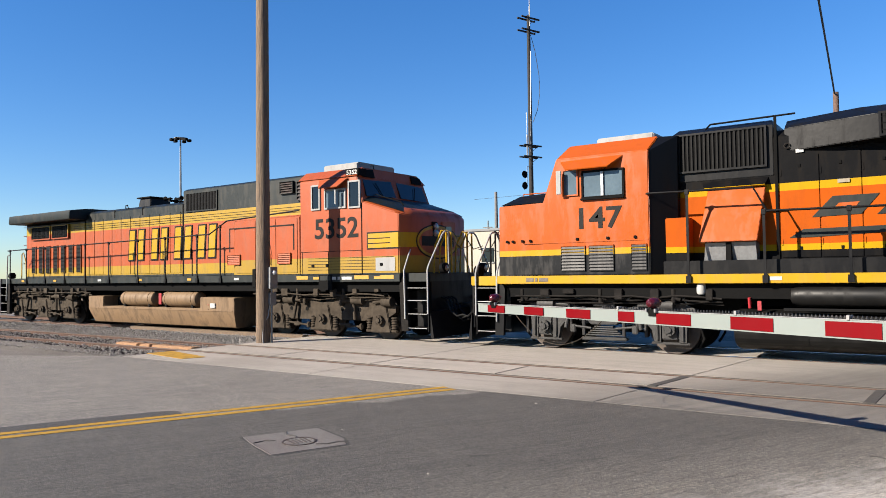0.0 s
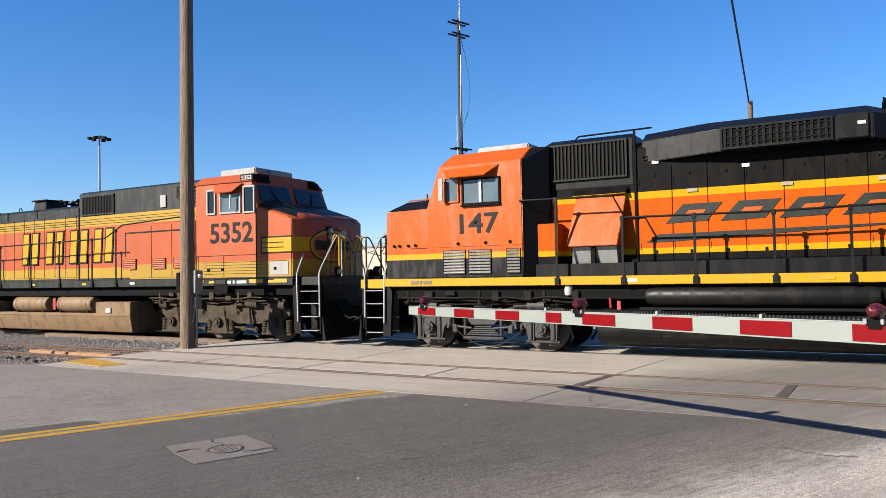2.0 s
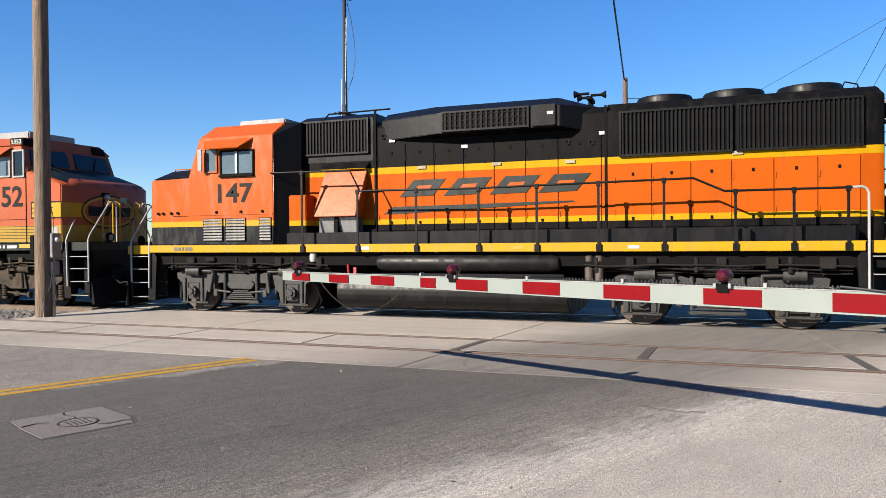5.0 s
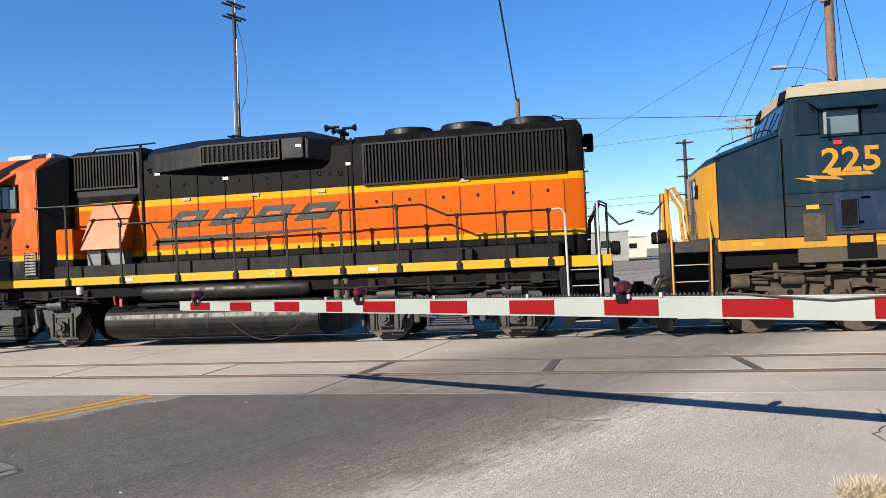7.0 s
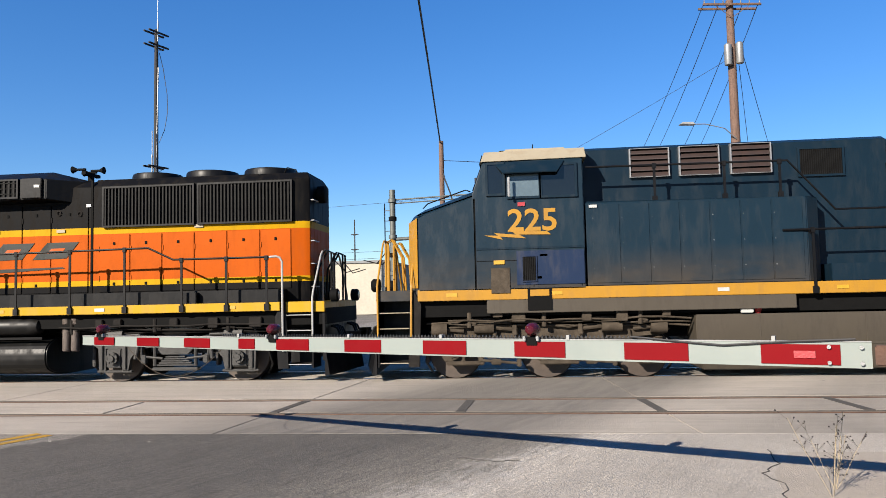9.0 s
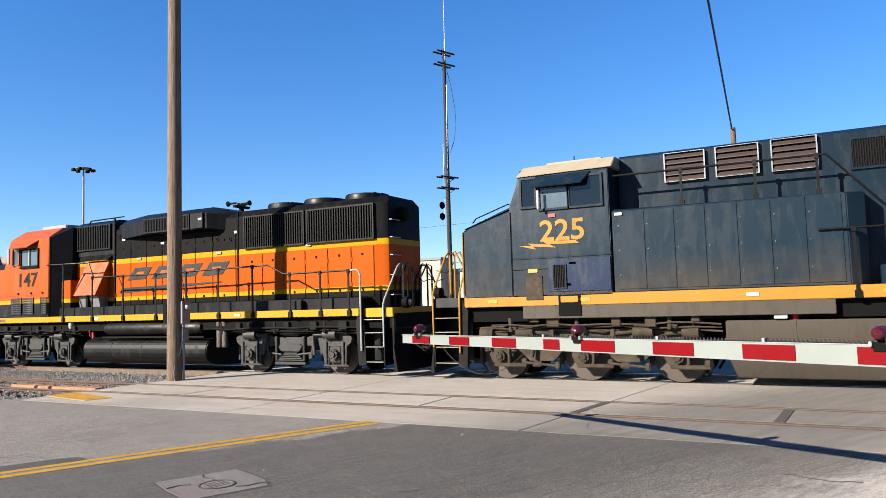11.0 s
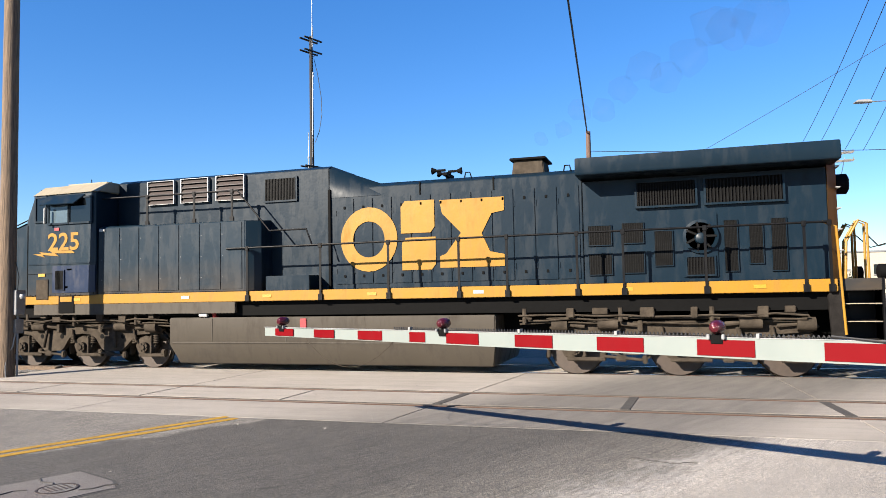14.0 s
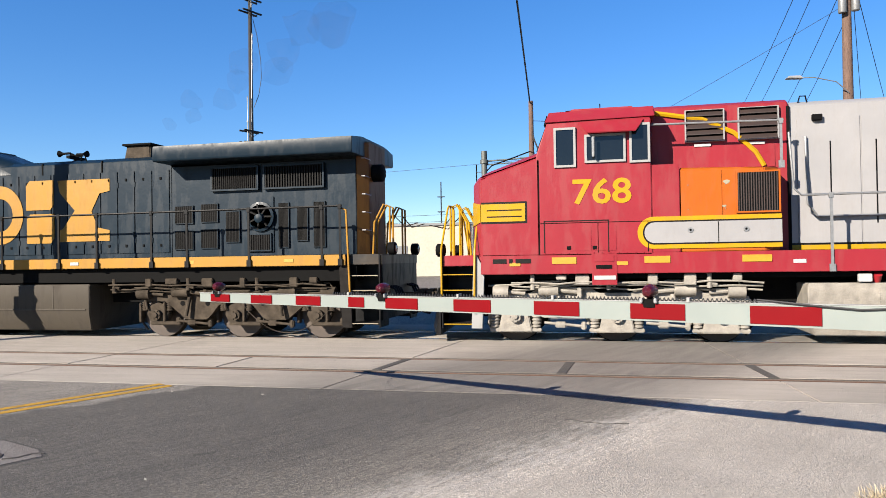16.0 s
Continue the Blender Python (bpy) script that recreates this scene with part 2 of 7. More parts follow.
def road_mat():
    """Asphalt with its aggregate, tyre-darkened lanes and a worn pale stretch beside the pavement."""
    m, nt, b = base("road asphalt")
    co = nt.nodes.new("ShaderNodeTexCoord")
    sp = nt.nodes.new("ShaderNodeSeparateXYZ")
    nt.links.new(co.outputs["Object"], sp.inputs[0])
    # across: metres to the side of the centre line; the road runs along (0.5, 0.866)
    across = math_node(nt, "SUBTRACT", math_node(nt, "MULTIPLY", sp.outputs[0], 0.85), math_node(nt, "MULTIPLY", sp.outputs[1], 0.53))
    wob = math_node(nt, "MULTIPLY", noised(nt, 1.2, 6, 0.2, 0.8), 0.6)
    def step(a0, a1):
        r = nt.nodes.new("ShaderNodeMapRange")
        r.inputs[1].default_value, r.inputs[2].default_value = a0, a1
        nt.links.new(math_node(nt, "ADD", across, wob), r.inputs[0])
        return r.outputs[0]
    speck = noised(nt, 42.0, 4, 0.44, 0.62, rough=0.8)
    speck2 = noised(nt, 110.0, 3, 0.45, 0.6, rough=0.8)
    col = mixed(nt, step(-9.5, -9.35), (0.115, 0.106, 0.0949), (0.047, 0.0434, 0.0389))
    col = mixed(nt, step(-5.6, -4.2), col, (0.0984, 0.0898, 0.0782))
    col = mixed(nt, step(-4.05, -3.55), col, (0.268, 0.246, 0.22))
    col = mixed(nt, math_node(nt, "MULTIPLY", noised(nt, 0.45, 5, 0.4, 0.7), 0.5), col, (0.68, 0.68, 0.68), "MULTIPLY")
    col = mixed(nt, math_node(nt, "MULTIPLY", noised(nt, 2.6, 6, 0.42, 0.66), 0.5), col, (1.35, 1.34, 1.32), "MULTIPLY")
    scratch = noised(nt, 1.0, 6, 0.48, 0.64, (0.8, 12, 1), 0.75, turn=1.126)
    col = mixed(nt, scratch, col, (0.68, 0.68, 0.68), "MULTIPLY")
    pale = noised(nt, 1.3, 6, 0.52, 0.70, (0.9, 8, 1), 0.75, turn=1.126)
    col = mixed(nt, pale, col, (1.16, 1.15, 1.13), "MULTIPLY")
    col = mixed(nt, speck, col, (2.1, 2.07, 2.0), "MULTIPLY")
    col = mixed(nt, noised(nt, 24.0, 6, 0.42, 0.6, rough=0.8), col, (0.6, 0.6, 0.6), "MULTIPLY")
    col = mixed(nt, speck2, col, (0.42, 0.42, 0.42), "MULTIPLY")
    streak = noised(nt, 3.2, 5, 0.60, 0.68, (0.7, 4.5, 1), 0.7, turn=1.126)
    col = mixed(nt, streak, col, (0.55, 0.55, 0.56), "MULTIPLY")
    gritty = noised(nt, 14.0, 5, 0.40, 0.62, (0.8, 2.2, 1), 0.75, turn=1.126)
    col = mixed(nt, gritty, col, (1.6, 1.58, 1.54), "MULTIPLY")
    col = mixed(nt, noised(nt, 3.3, 3, 0.70, 0.73), col, (0.45, 0.44, 0.43), "MULTIPLY")
    # scuffed pale strip where the asphalt ends
    near_edge = nt.nodes.new("ShaderNodeMapRange")
    near_edge.inputs[1].default_value, near_edge.inputs[2].default_value = -3.3, -3.7
    nt.links.new(math_node(nt, "ADD", across, wob), near_edge.inputs[0])
    scuff = math_node(nt, "MULTIPLY", math_node(nt, "MULTIPLY", step(-4.3, -3.9), near_edge.outputs[0]), noised(nt, 5.0, 6, 0.40, 0.6, (0.7, 2.5, 1), 0.75, turn=1.126))
    col = mixed(nt, math_node(nt, "MULTIPLY", scuff, 0.6), col, (0.30, 0.285, 0.26))
    # smoother worn paving towards the edge
    paving = mixed(nt, noised(nt, 0.9, 6, 0.35, 0.7), (0.212, 0.194, 0.17), (0.288, 0.264, 0.232))
    paving = mixed(nt, math_node(nt, "MULTIPLY", speck2, 0.4), paving, (0.144, 0.125, 0.106))
    col = mixed(nt, math_node(nt, "MULTIPLY", step(-3.8, -3.0), 0.8), col, paving)
    nt.links.new(col, b.inputs["Base Color"])
    b.inputs["Roughness"].default_value = 0.85
    bumped(nt, b, math_node(nt, "ADD", speck, math_node(nt, "MULTIPLY", gritty, 0.8)), 0.6, 0.006)
    return m


def concrete_mat(name, color, stain, lane=False):
    m, nt, b = base(name)
    n1 = noised(nt, 0.7, 6, 0.3, 0.75, space="Object")
    n2 = noised(nt, 60.0, 3, 0.4, 0.65)
    n3 = noised(nt, 1.0, 6, 0.45, 0.68, (0.5, 4, 1), 0.75)
    n4 = noised(nt, 0.35, 4, 0.5, 0.66, space="Object")
    info = nt.nodes.new("ShaderNodeObjectInfo")
    col = mixed(nt, n1, tuple(v * 0.8 for v in color), color)
    col = mixed(nt, math_node(nt, "MULTIPLY", info.outputs["Random"], 0.3), col, stain)
    col = mixed(nt, math_node(nt, "MULTIPLY", n3, 0.5), col, stain)
    col = mixed(nt, math_node(nt, "MULTIPLY", n4, 0.55), col, stain)
    if lane:
        co = nt.nodes.new("ShaderNodeTexCoord")
        sp = nt.nodes.new("ShaderNodeSeparateXYZ")
        nt.links.new(co.outputs["Object"], sp.inputs[0])
        across = math_node(nt, "SUBTRACT", math_node(nt, "MULTIPLY", sp.outputs[0], 0.85), math_node(nt, "MULTIPLY", sp.outputs[1], 0.53))
        worn = noised(nt, 1.0, 5, 0.25, 0.7, (0.8, 6, 1), 0.7, turn=1.126)
        for a0, a1, a2, a3, much in ((-9.6, -8.2, -5.2, -4.0, 1.0), (-3.4, -2.4, -1.2, 0.4, 0.4)):
            up, down = nt.nodes.new("ShaderNodeMapRange"), nt.nodes.new("ShaderNodeMapRange")
            up.inputs[1].default_value, up.inputs[2].default_value = a0, a1
            down.inputs[1].default_value, down.inputs[2].default_value = a3, a2
            nt.links.new(across, up.inputs[0])
            nt.links.new(across, down.inputs[0])
            band = math_node(nt, "MULTIPLY", math_node(nt, "MULTIPLY", up.outputs[0], down.outputs[0]), math_node(nt, "ADD", math_node(nt, "MULTIPLY", worn, 0.4), 0.55))
            col = mixed(nt, math_node(nt, "MULTIPLY", band, much), col, (0.0576, 0.0528, 0.0464))
    col = mixed(nt, math_node(nt, "MULTIPLY", n2, 0.25), col, tuple(v * 0.5 for v in color))
    col = mixed(nt, noised(nt, 7.0, 3, 0.69, 0.74), col, tuple(v * 0.35 for v in color))
    nt.links.new(col, b.inputs["Base Color"])
    b.inputs["Roughness"].default_value = 0.85
    bumped(nt, b, math_node(nt, "ADD", n2, noised(nt, 18.0, 4, 0.35, 0.7)), 0.6, 0.006)
    return m


def dirt_mat():
    m, nt, b = base("dusty gravel ground")
    n1 = noised(nt, 0.4, 6, 0.3, 0.7)
    n2 = noised(nt, 30.0, 5, 0.35, 0.65)
    col = mixed(nt, n1, (0.0845, 0.073, 0.0614), (0.131, 0.115, 0.0979))
    col = mixed(nt, math_node(nt, "MULTIPLY", n2, 0.6), col, (0.0576, 0.048, 0.0408))
    nt.links.new(col, b.inputs["Base Color"])
    b.inputs["Roughness"].default_value = 0.95
    bumped(nt, b, n2, 0.6, 0.02)
    return m


M_ROAD, M_DIRT = road_mat(), dirt_mat()
M_SLAB = concrete_mat("crossing concrete", (0.308, 0.276, 0.238), (0.132, 0.116, 0.0976), True)
M_APRON = concrete_mat("pale tan paving", (0.28, 0.248, 0.21), (0.192, 0.166, 0.138))
M_PATCH_DARK = concrete_mat("dark joint filler", (0.0422, 0.0384, 0.0346), (0.0192, 0.0173, 0.0154))
M_MANHOLE = concrete_mat("manhole collar concrete", (0.131, 0.125, 0.117), (0.0614, 0.0422, 0.0384))
M_IRON = plain("worn cast iron", (0.0499, 0.0384, 0.0326), 0.6, 0.5, 0.35, 20.0, 0.4)


# ==== mesh helpers ====
def bx(bm, x0, x1, y0, y1, z0, z1, bevel=0.0):
    m = Matrix.Translation(((x0 + x1) / 2, (y0 + y1) / 2, (z0 + z1) / 2)) @ Matrix.Diagonal((abs(x1 - x0), abs(y1 - y0), abs(z1 - z0), 1))
    made = bmesh.ops.create_cube(bm, size=1, matrix=m)["verts"]
    if bevel:
        edges = list({e for v in made for e in v.link_edges})
        bmesh.ops.bevel(bm, geom=edges, offset=bevel, segments=2, affect="EDGES")
    return bm


def box(x0, x1, y0, y1, z0, z1, bevel=0.0):
    return bx(bmesh.new(), x0, x1, y0, y1, z0, z1, bevel)


def hull(points, bevel=0.0):
    bm = bmesh.new()
    for p in points:
        bm.verts.new(p)
    r = bmesh.ops.convex_hull(bm, input=bm.verts[:])
    loose = [v for v in bm.verts if not v.link_faces]
    if loose:
        bmesh.ops.delete(bm, geom=loose, context="VERTS")
    bmesh.ops.dissolve_limit(bm, angle_limit=0.02, verts=bm.verts[:], edges=bm.edges[:])
    if bevel:
        bmesh.ops.bevel(bm, geom=bm.edges[:], offset=bevel, segments=2, affect="EDGES")
    bmesh.ops.recalc_face_normals(bm, faces=bm.faces[:])
    return bm


def flat(points, y0, y1, bm=None):
    """A closed outline of (x, z) points, drawn out from y0 to y1."""
    bm = bm or bmesh.new()
    a = [bm.verts.new((x, y0, z)) for x, z in points]
    c = [bm.verts.new((x, y1, z)) for x, z in points]
    faces = [bm.faces.new(a), bm.faces.new(c[::-1])]
    n = len(points)
    for i in range(n):
        faces.append(bm.faces.new((a[i], a[(i + 1) % n], c[(i + 1) % n], c[i])))
    bmesh.ops.recalc_face_normals(bm, faces=faces)
    return bm


def rod(bm, p, q, r, seg=8, r2=None):
    p, q = Vector(p), Vector(q)
    d = q - p
    m = Matrix.Translation((p + q) / 2) @ d.to_track_quat("Z", "Y").to_matrix().to_4x4()
    bmesh.ops.create_cone(bm, cap_ends=True, segments=seg, radius1=r, radius2=r if r2 is None else r2, depth=d.length, matrix=m)
    return bm


def tube(points, r, seg=8, bm=None):
    bm = bm or bmesh.new()
    pts = [Vector(p) for p in points]
    rings = []
    for i, p in enumerate(pts):
        a, b = pts[max(i - 1, 0)], pts[min(i + 1, len(pts) - 1)]
        q = (b - a).to_track_quat("Z", "Y")
        rings.append([bm.verts.new(p + q @ Vector((r * math.cos(k * math.tau / seg), r * math.sin(k * math.tau / seg), 0))) for k in range(seg)])
    for a, b in zip(rings, rings[1:]):
        best = min(range(seg), key=lambda s: sum((a[k].co - b[(k + s) % seg].co).length for k in range(seg)))
        for k in range(seg):
            bm.faces.new((a[k], a[(k + 1) % seg], b[(k + 1 + best) % seg], b[(k + best) % seg]))
    bm.faces.new(rings[0][::-1])
    bm.faces.new(rings[-1])
    bmesh.ops.recalc_face_normals(bm, faces=bm.faces[:])
    return bm


def turned(profile, seg=24, axis="Z", bm=None):
    """A body of revolution from (radius, height) points."""
    bm = bm or bmesh.new()
    rings = []
    for r, h in profile:
        ring = []
        for k in range(seg):
            c, s = math.cos(k * math.tau / seg) * r, math.sin(k * math.tau / seg) * r
            ring.append(bm.verts.new({"Z": (c, s, h), "Y": (c, h, s), "X": (h, c, s)}[axis]))
        rings.append(ring)
    for a, b in zip(rings, rings[1:]):
        for k in range(seg):
            bm.faces.new((a[k], a[(k + 1) % seg], b[(k + 1) % seg], b[k]))
    bm.faces.new(rings[0])
    bm.faces.new(rings[-1])
    bmesh.ops.recalc_face_normals(bm, faces=bm.faces[:])
    return bm


def moved(bm, m):
    bmesh.ops.transform(bm, matrix=m, verts=bm.verts[:])
    return bm


def mesh_of(name, bm, material, smooth=False):
    me = bpy.data.meshes.new(name)
    bm.to_mesh(me)
    bm.free()
    me.materials.append(material)
    if smooth:
        me.shade_smooth()
        me.set_sharp_from_angle(angle=radians(35))
    return me


def part(name, bm, material, parent, label="", smooth=True):
    ob = new(name, mesh_of(name, bm, material, smooth))
    ob.parent = parent
    return tagged(ob, label)


def thing(name, label, category, m, group="", kind=""):
    ob = new(name)
    ob.empty_display_size = 0.2
    ob.matrix_basis = m
    return tagged(ob, label, category, group, kind)


def solid(name, bm, material, label, category, m=None, group="", kind="", smooth=True):
    ob = new(name, mesh_of(name, bm, material, smooth))
    if m is not None:
        ob.matrix_basis = m
    return tagged(ob, label, category, group, kind)


def again(ob, m, parent):
    """The same mesh once more as a part of its own, at the pose m."""
    o = bpy.data.objects.new(ob.name.split(".")[0], ob.data)
    scene.collection.objects.link(o)
    o.parent, o.matrix_basis = parent, m
    return tagged(o, ob.get("label", ""))


def letters(body, x0, x1, z0, z1, y, depth=0.006, turn=False):
    """Words of the built-in font, fitted to a rectangle of a side wall at y, readable from -y."""
    cu = bpy.data.curves.new("letters", "FONT")
    cu.body = body
    cu.resolution_u = 3
    cu.offset = 0.018
    ob = new("letters", cu)
    bpy.context.view_layer.update()
    me = bpy.data.meshes.new_from_object(ob)
    bm = bmesh.new()
    bm.from_mesh(me)
    bpy.data.objects.remove(ob)
    bpy.data.curves.remove(cu)
    bpy.data.meshes.remove(me)
    xs, ys = [v.co.x for v in bm.verts], [v.co.y for v in bm.verts]
    sx, sy = (x1 - x0) / (max(xs) - min(xs)), (z1 - z0) / (max(ys) - min(ys))
    ax, ay = min(xs), min(ys)
    for v in bm.verts:
        v.co = (x0 + (v.co.x - ax) * sx, y, z0 + (v.co.y - ay) * sy)
    ext = bmesh.ops.extrude_face_region(bm, geom=bm.faces[:])["geom"]
    for v in ext:
        if isinstance(v, bmesh.types.BMVert):
            v.co.y -= depth
    bmesh.ops.recalc_face_normals(bm, faces=bm.faces[:])
    return bm


# ==== locomotives: local x along the track, y across (near side -), z over the rail head ====
def grille(name, x0, x1, z0, z1, y, parent, n, upright=True, frame_mat=None, bar_mat=None, label="", depth=0.05, rim=0.04, back=None, thin=None):
    x0, x1 = min(x0, x1), max(x0, x1)
    g = part(name, box(x0, x1, y - 0.012, y + 0.02, z0, z1), back or M_DARK, parent, label)
    fm = bmesh.new()
    flat_rim = rim if thin is None else thin
    for a, b, c, d in ((x0 - rim, x1 + rim, z0 - flat_rim, z0), (x0 - rim, x1 + rim, z1, z1 + flat_rim), (x0 - rim, x0, z0, z1), (x1, x1 + rim, z0, z1)):
        bx(fm, a, b, y - depth, y + 0.02, c, d)
    part("grille_frame", fm, frame_mat or M_BLACK, g)
    first = None
    for i in range(n):
        if upright:
            c, w = x0 + (i + 0.5) * (x1 - x0) / n, (x1 - x0) / n
            if first is None:
                first = part("bar", box(-0.3 * w, 0.1 * w, -depth * 0.8, -0.01, z0, z1), bar_mat or M_GRILLE, g, smooth=False)
                first.matrix_basis = pose(c, y, 0)
            else:
                again(first, pose(c, y, 0), g)
        else:
            c, h = z0 + (i + 0.5) * (z1 - z0) / n, (z1 - z0) / n
            if first is None:
                first = part("louvre", hull([(x, yy, zz) for x in (x0, x1) for yy, zz in ((-depth * 0.9, -0.45 * h), (-depth * 0.9, -0.3 * h), (-0.01, 0.2 * h), (-0.01, 0.35 * h))]), bar_mat or M_GRILLE, g, smooth=False)
                first.matrix_basis = pose(0, y, c)
            else:
                again(first, pose(0, y, c), g)
    return g


def window(x0, x1, z0, z1, y, parent, glass=None, frame_mat=None, rim=0.045):
    x0, x1 = min(x0, x1), max(x0, x1)
    bm = bmesh.new()
    for a, b, c, d in ((x0 - rim, x1 + rim, z0 - rim, z0), (x0 - rim, x1 + rim, z1, z1 + rim), (x0 - rim, x0, z0, z1), (x1, x1 + rim, z0, z1)):
        bx(bm, a, b, y - 0.035, y + 0.01, c, d)
    w = part("window_frame", bm, frame_mat or M_ALU, parent)
    part("pane", box(x0, x1, y - 0.01, y + 0.005, z0, z1), glass or M_GLASS, w)
    return w


def doors(xs, z0, z1, y, material, parent, latch=True):
    for a, b in zip(xs, xs[1:]):
        a, b = min(a, b), max(a, b)
        d = part("hood_door", box(a + 0.012, b - 0.012, y - 0.022, y + 0.01, z0, z1, 0.006), material, parent)
        if latch:
            for z in (z0 + 0.18, z1 - 0.2):
                part("latch", box((a + b) / 2 - 0.022, (a + b) / 2 + 0.022, y - 0.038, y - 0.02, z - 0.03, z + 0.03), M_DARK, d)
            for z in (z0 + 0.3, z1 - 0.32):
                part("hinge", box(a + 0.004, a + 0.03, y - 0.034, y - 0.01, z - 0.06, z + 0.06), material, d)


def handrail(xs_posts, rail, y, zfoot, material, parent, post_mat=None, r=0.022):
    """rail: (x, z) points of the top rail."""
    pts = sorted(rail)
    part("handrail", tube([(x, y, z) for x, z in rail], r), material, parent)
    for x in xs_posts:
        z = np.interp(x, [p[0] for p in pts], [p[1] for p in pts])
        bm = bmesh.new()
        bx(bm, x - 0.024, x + 0.024, y - 0.012, y + 0.012, zfoot, z - 0.02)
        bx(bm, x - 0.04, x + 0.04, y - 0.03, y + 0.03, z - 0.07, z + 0.035, 0.008)
        bx(bm, x - 0.05, x + 0.05, y - 0.025, y + 0.02, zfoot - 0.02, zfoot + 0.12)
        part("stanchion", bm, post_mat or material, parent)


WHEEL_R = 0.535
TURNING = []


def wheelset(x, parent, material):
    ax = part("wheelset", turned([(0.085, -0.95), (0.085, 0.95)], 12, "Y"), M_GRIME, parent)
    ax.matrix_basis = pose(x, 0, WHEEL_R)
    prof = [(0.10, -0.10), (0.18, -0.09), (0.22, -0.03), (0.42, -0.02), (0.44, -0.065), (0.53, -0.065), (WHEEL_R, -0.05), (WHEEL_R + 0.004, 0.035), (0.565, 0.045), (0.565, 0.07), (0.44, 0.075), (0.42, 0.02), (0.2, 0.03), (0.1, 0.1)]
    bm = turned(prof, 32, "Y")
    for k in range(6):
        bx(bm, 0.29 - 0.02, 0.29 + 0.05, -0.034, -0.015, -0.03, 0.03)
        bmesh.ops.rotate(bm, verts=bm.verts[:], cent=(0, 0, 0), matrix=Matrix.Rotation(math.tau / 6, 3, "Y"))
    w = part("wheel", bm, material, ax)
    w.matrix_basis = pose(0, -0.76, 0)
    t = part("tyre", turned([(0.455, -0.07), (0.53, -0.07), (WHEEL_R + 0.001, -0.06), (WHEEL_R + 0.001, -0.02), (0.455, -0.02)], 32, "Y"), M_TREAD, ax)
    t.matrix_basis = pose(0, -0.762, 0)
    again(w, pose(0, 0.76, 0, 0, 0, 180), ax)
    TURNING.append((ax, x))


def frame_outline(kind, mids):
    """The side view of a bogie's side frame, as (x, z) points about its middle."""
    n = mids[-1]
    if kind == "pedestal":
        right = [(0.0, 0.97), (0.55, 0.97), (0.75, 1.04), (1.0, 1.05), (n + 0.36, 1.05), (n + 0.52, 0.97), (n + 0.5, 0.84), (n + 0.36, 0.74), (n + 0.34, 0.27), (n + 0.19, 0.27), (n + 0.19, 0.74),
                 (n - 0.19, 0.74), (n - 0.19, 0.27), (n - 0.33, 0.27), (n - 0.38, 0.52), (n - 0.52, 0.68), (n - 0.78, 0.75), (0.0, 0.77)]
    elif kind == "steering":
        h = n * 0.5
        right = [(0.0, 1.10), (h * 0.7, 1.10), (h * 0.95, 1.02), (h * 1.35, 1.02), (h * 1.6, 1.10), (n + 0.40, 1.08), (n + 0.52, 0.98), (n + 0.40, 0.88), (n + 0.1, 0.86), (n - 0.22, 0.84), (n - 0.36, 0.74),
                 (h + 0.34, 0.50), (h + 0.26, 0.43), (h - 0.26, 0.43), (h - 0.36, 0.50), (0.42, 0.76), (0.24, 0.85), (0.0, 0.87)]
    else:
        h = n * 0.5
        right = [(0.0, 1.0), (0.3, 1.0), (0.45, 1.08), (n - 0.45, 1.08), (n - 0.3, 1.0), (n + 0.3, 1.0), (n + 0.52, 0.92), (n + 0.5, 0.74), (n + 0.28, 0.62), (n - 0.3, 0.62),
                 (h + 0.42, 0.50), (h - 0.42, 0.50), (0.3, 0.62), (0.0, 0.62)]
    return right + [(-x, z) for x, z in right[-2:0:-1]]


def bearing(bm, a, s, y, r=0.13):
    """A round axle-end cover with its bolts."""
    rod(bm, (a, s * y, 0.535), (a, s * (y + 0.09), 0.535), r, 18)
    rod(bm, (a, s * (y + 0.09), 0.535), (a, s * (y + 0.13), 0.535), r * 0.5, 12)
    for k in range(6):
        c = k * math.tau / 6
        q = (a + r * 0.78 * math.cos(c), 0.535 + r * 0.78 * math.sin(c))
        rod(bm, (q[0], s * (y + 0.09), q[1]), (q[0], s * (y + 0.11), q[1]), 0.016, 6)
    return bm


def coil(x, y, z0, z1, r, material, parent):
    prof, turns = [], 5
    for k in range(turns):
        z, h = z0 + k * (z1 - z0) / turns, (z1 - z0) / turns
        prof += [(r * 0.72, z), (r, z + h * 0.3), (r, z + h * 0.62), (r * 0.72, z + h * 0.92)]
    part("spring", moved(turned(prof, 12), Matrix.Translation((x, y, 0))), material, parent)


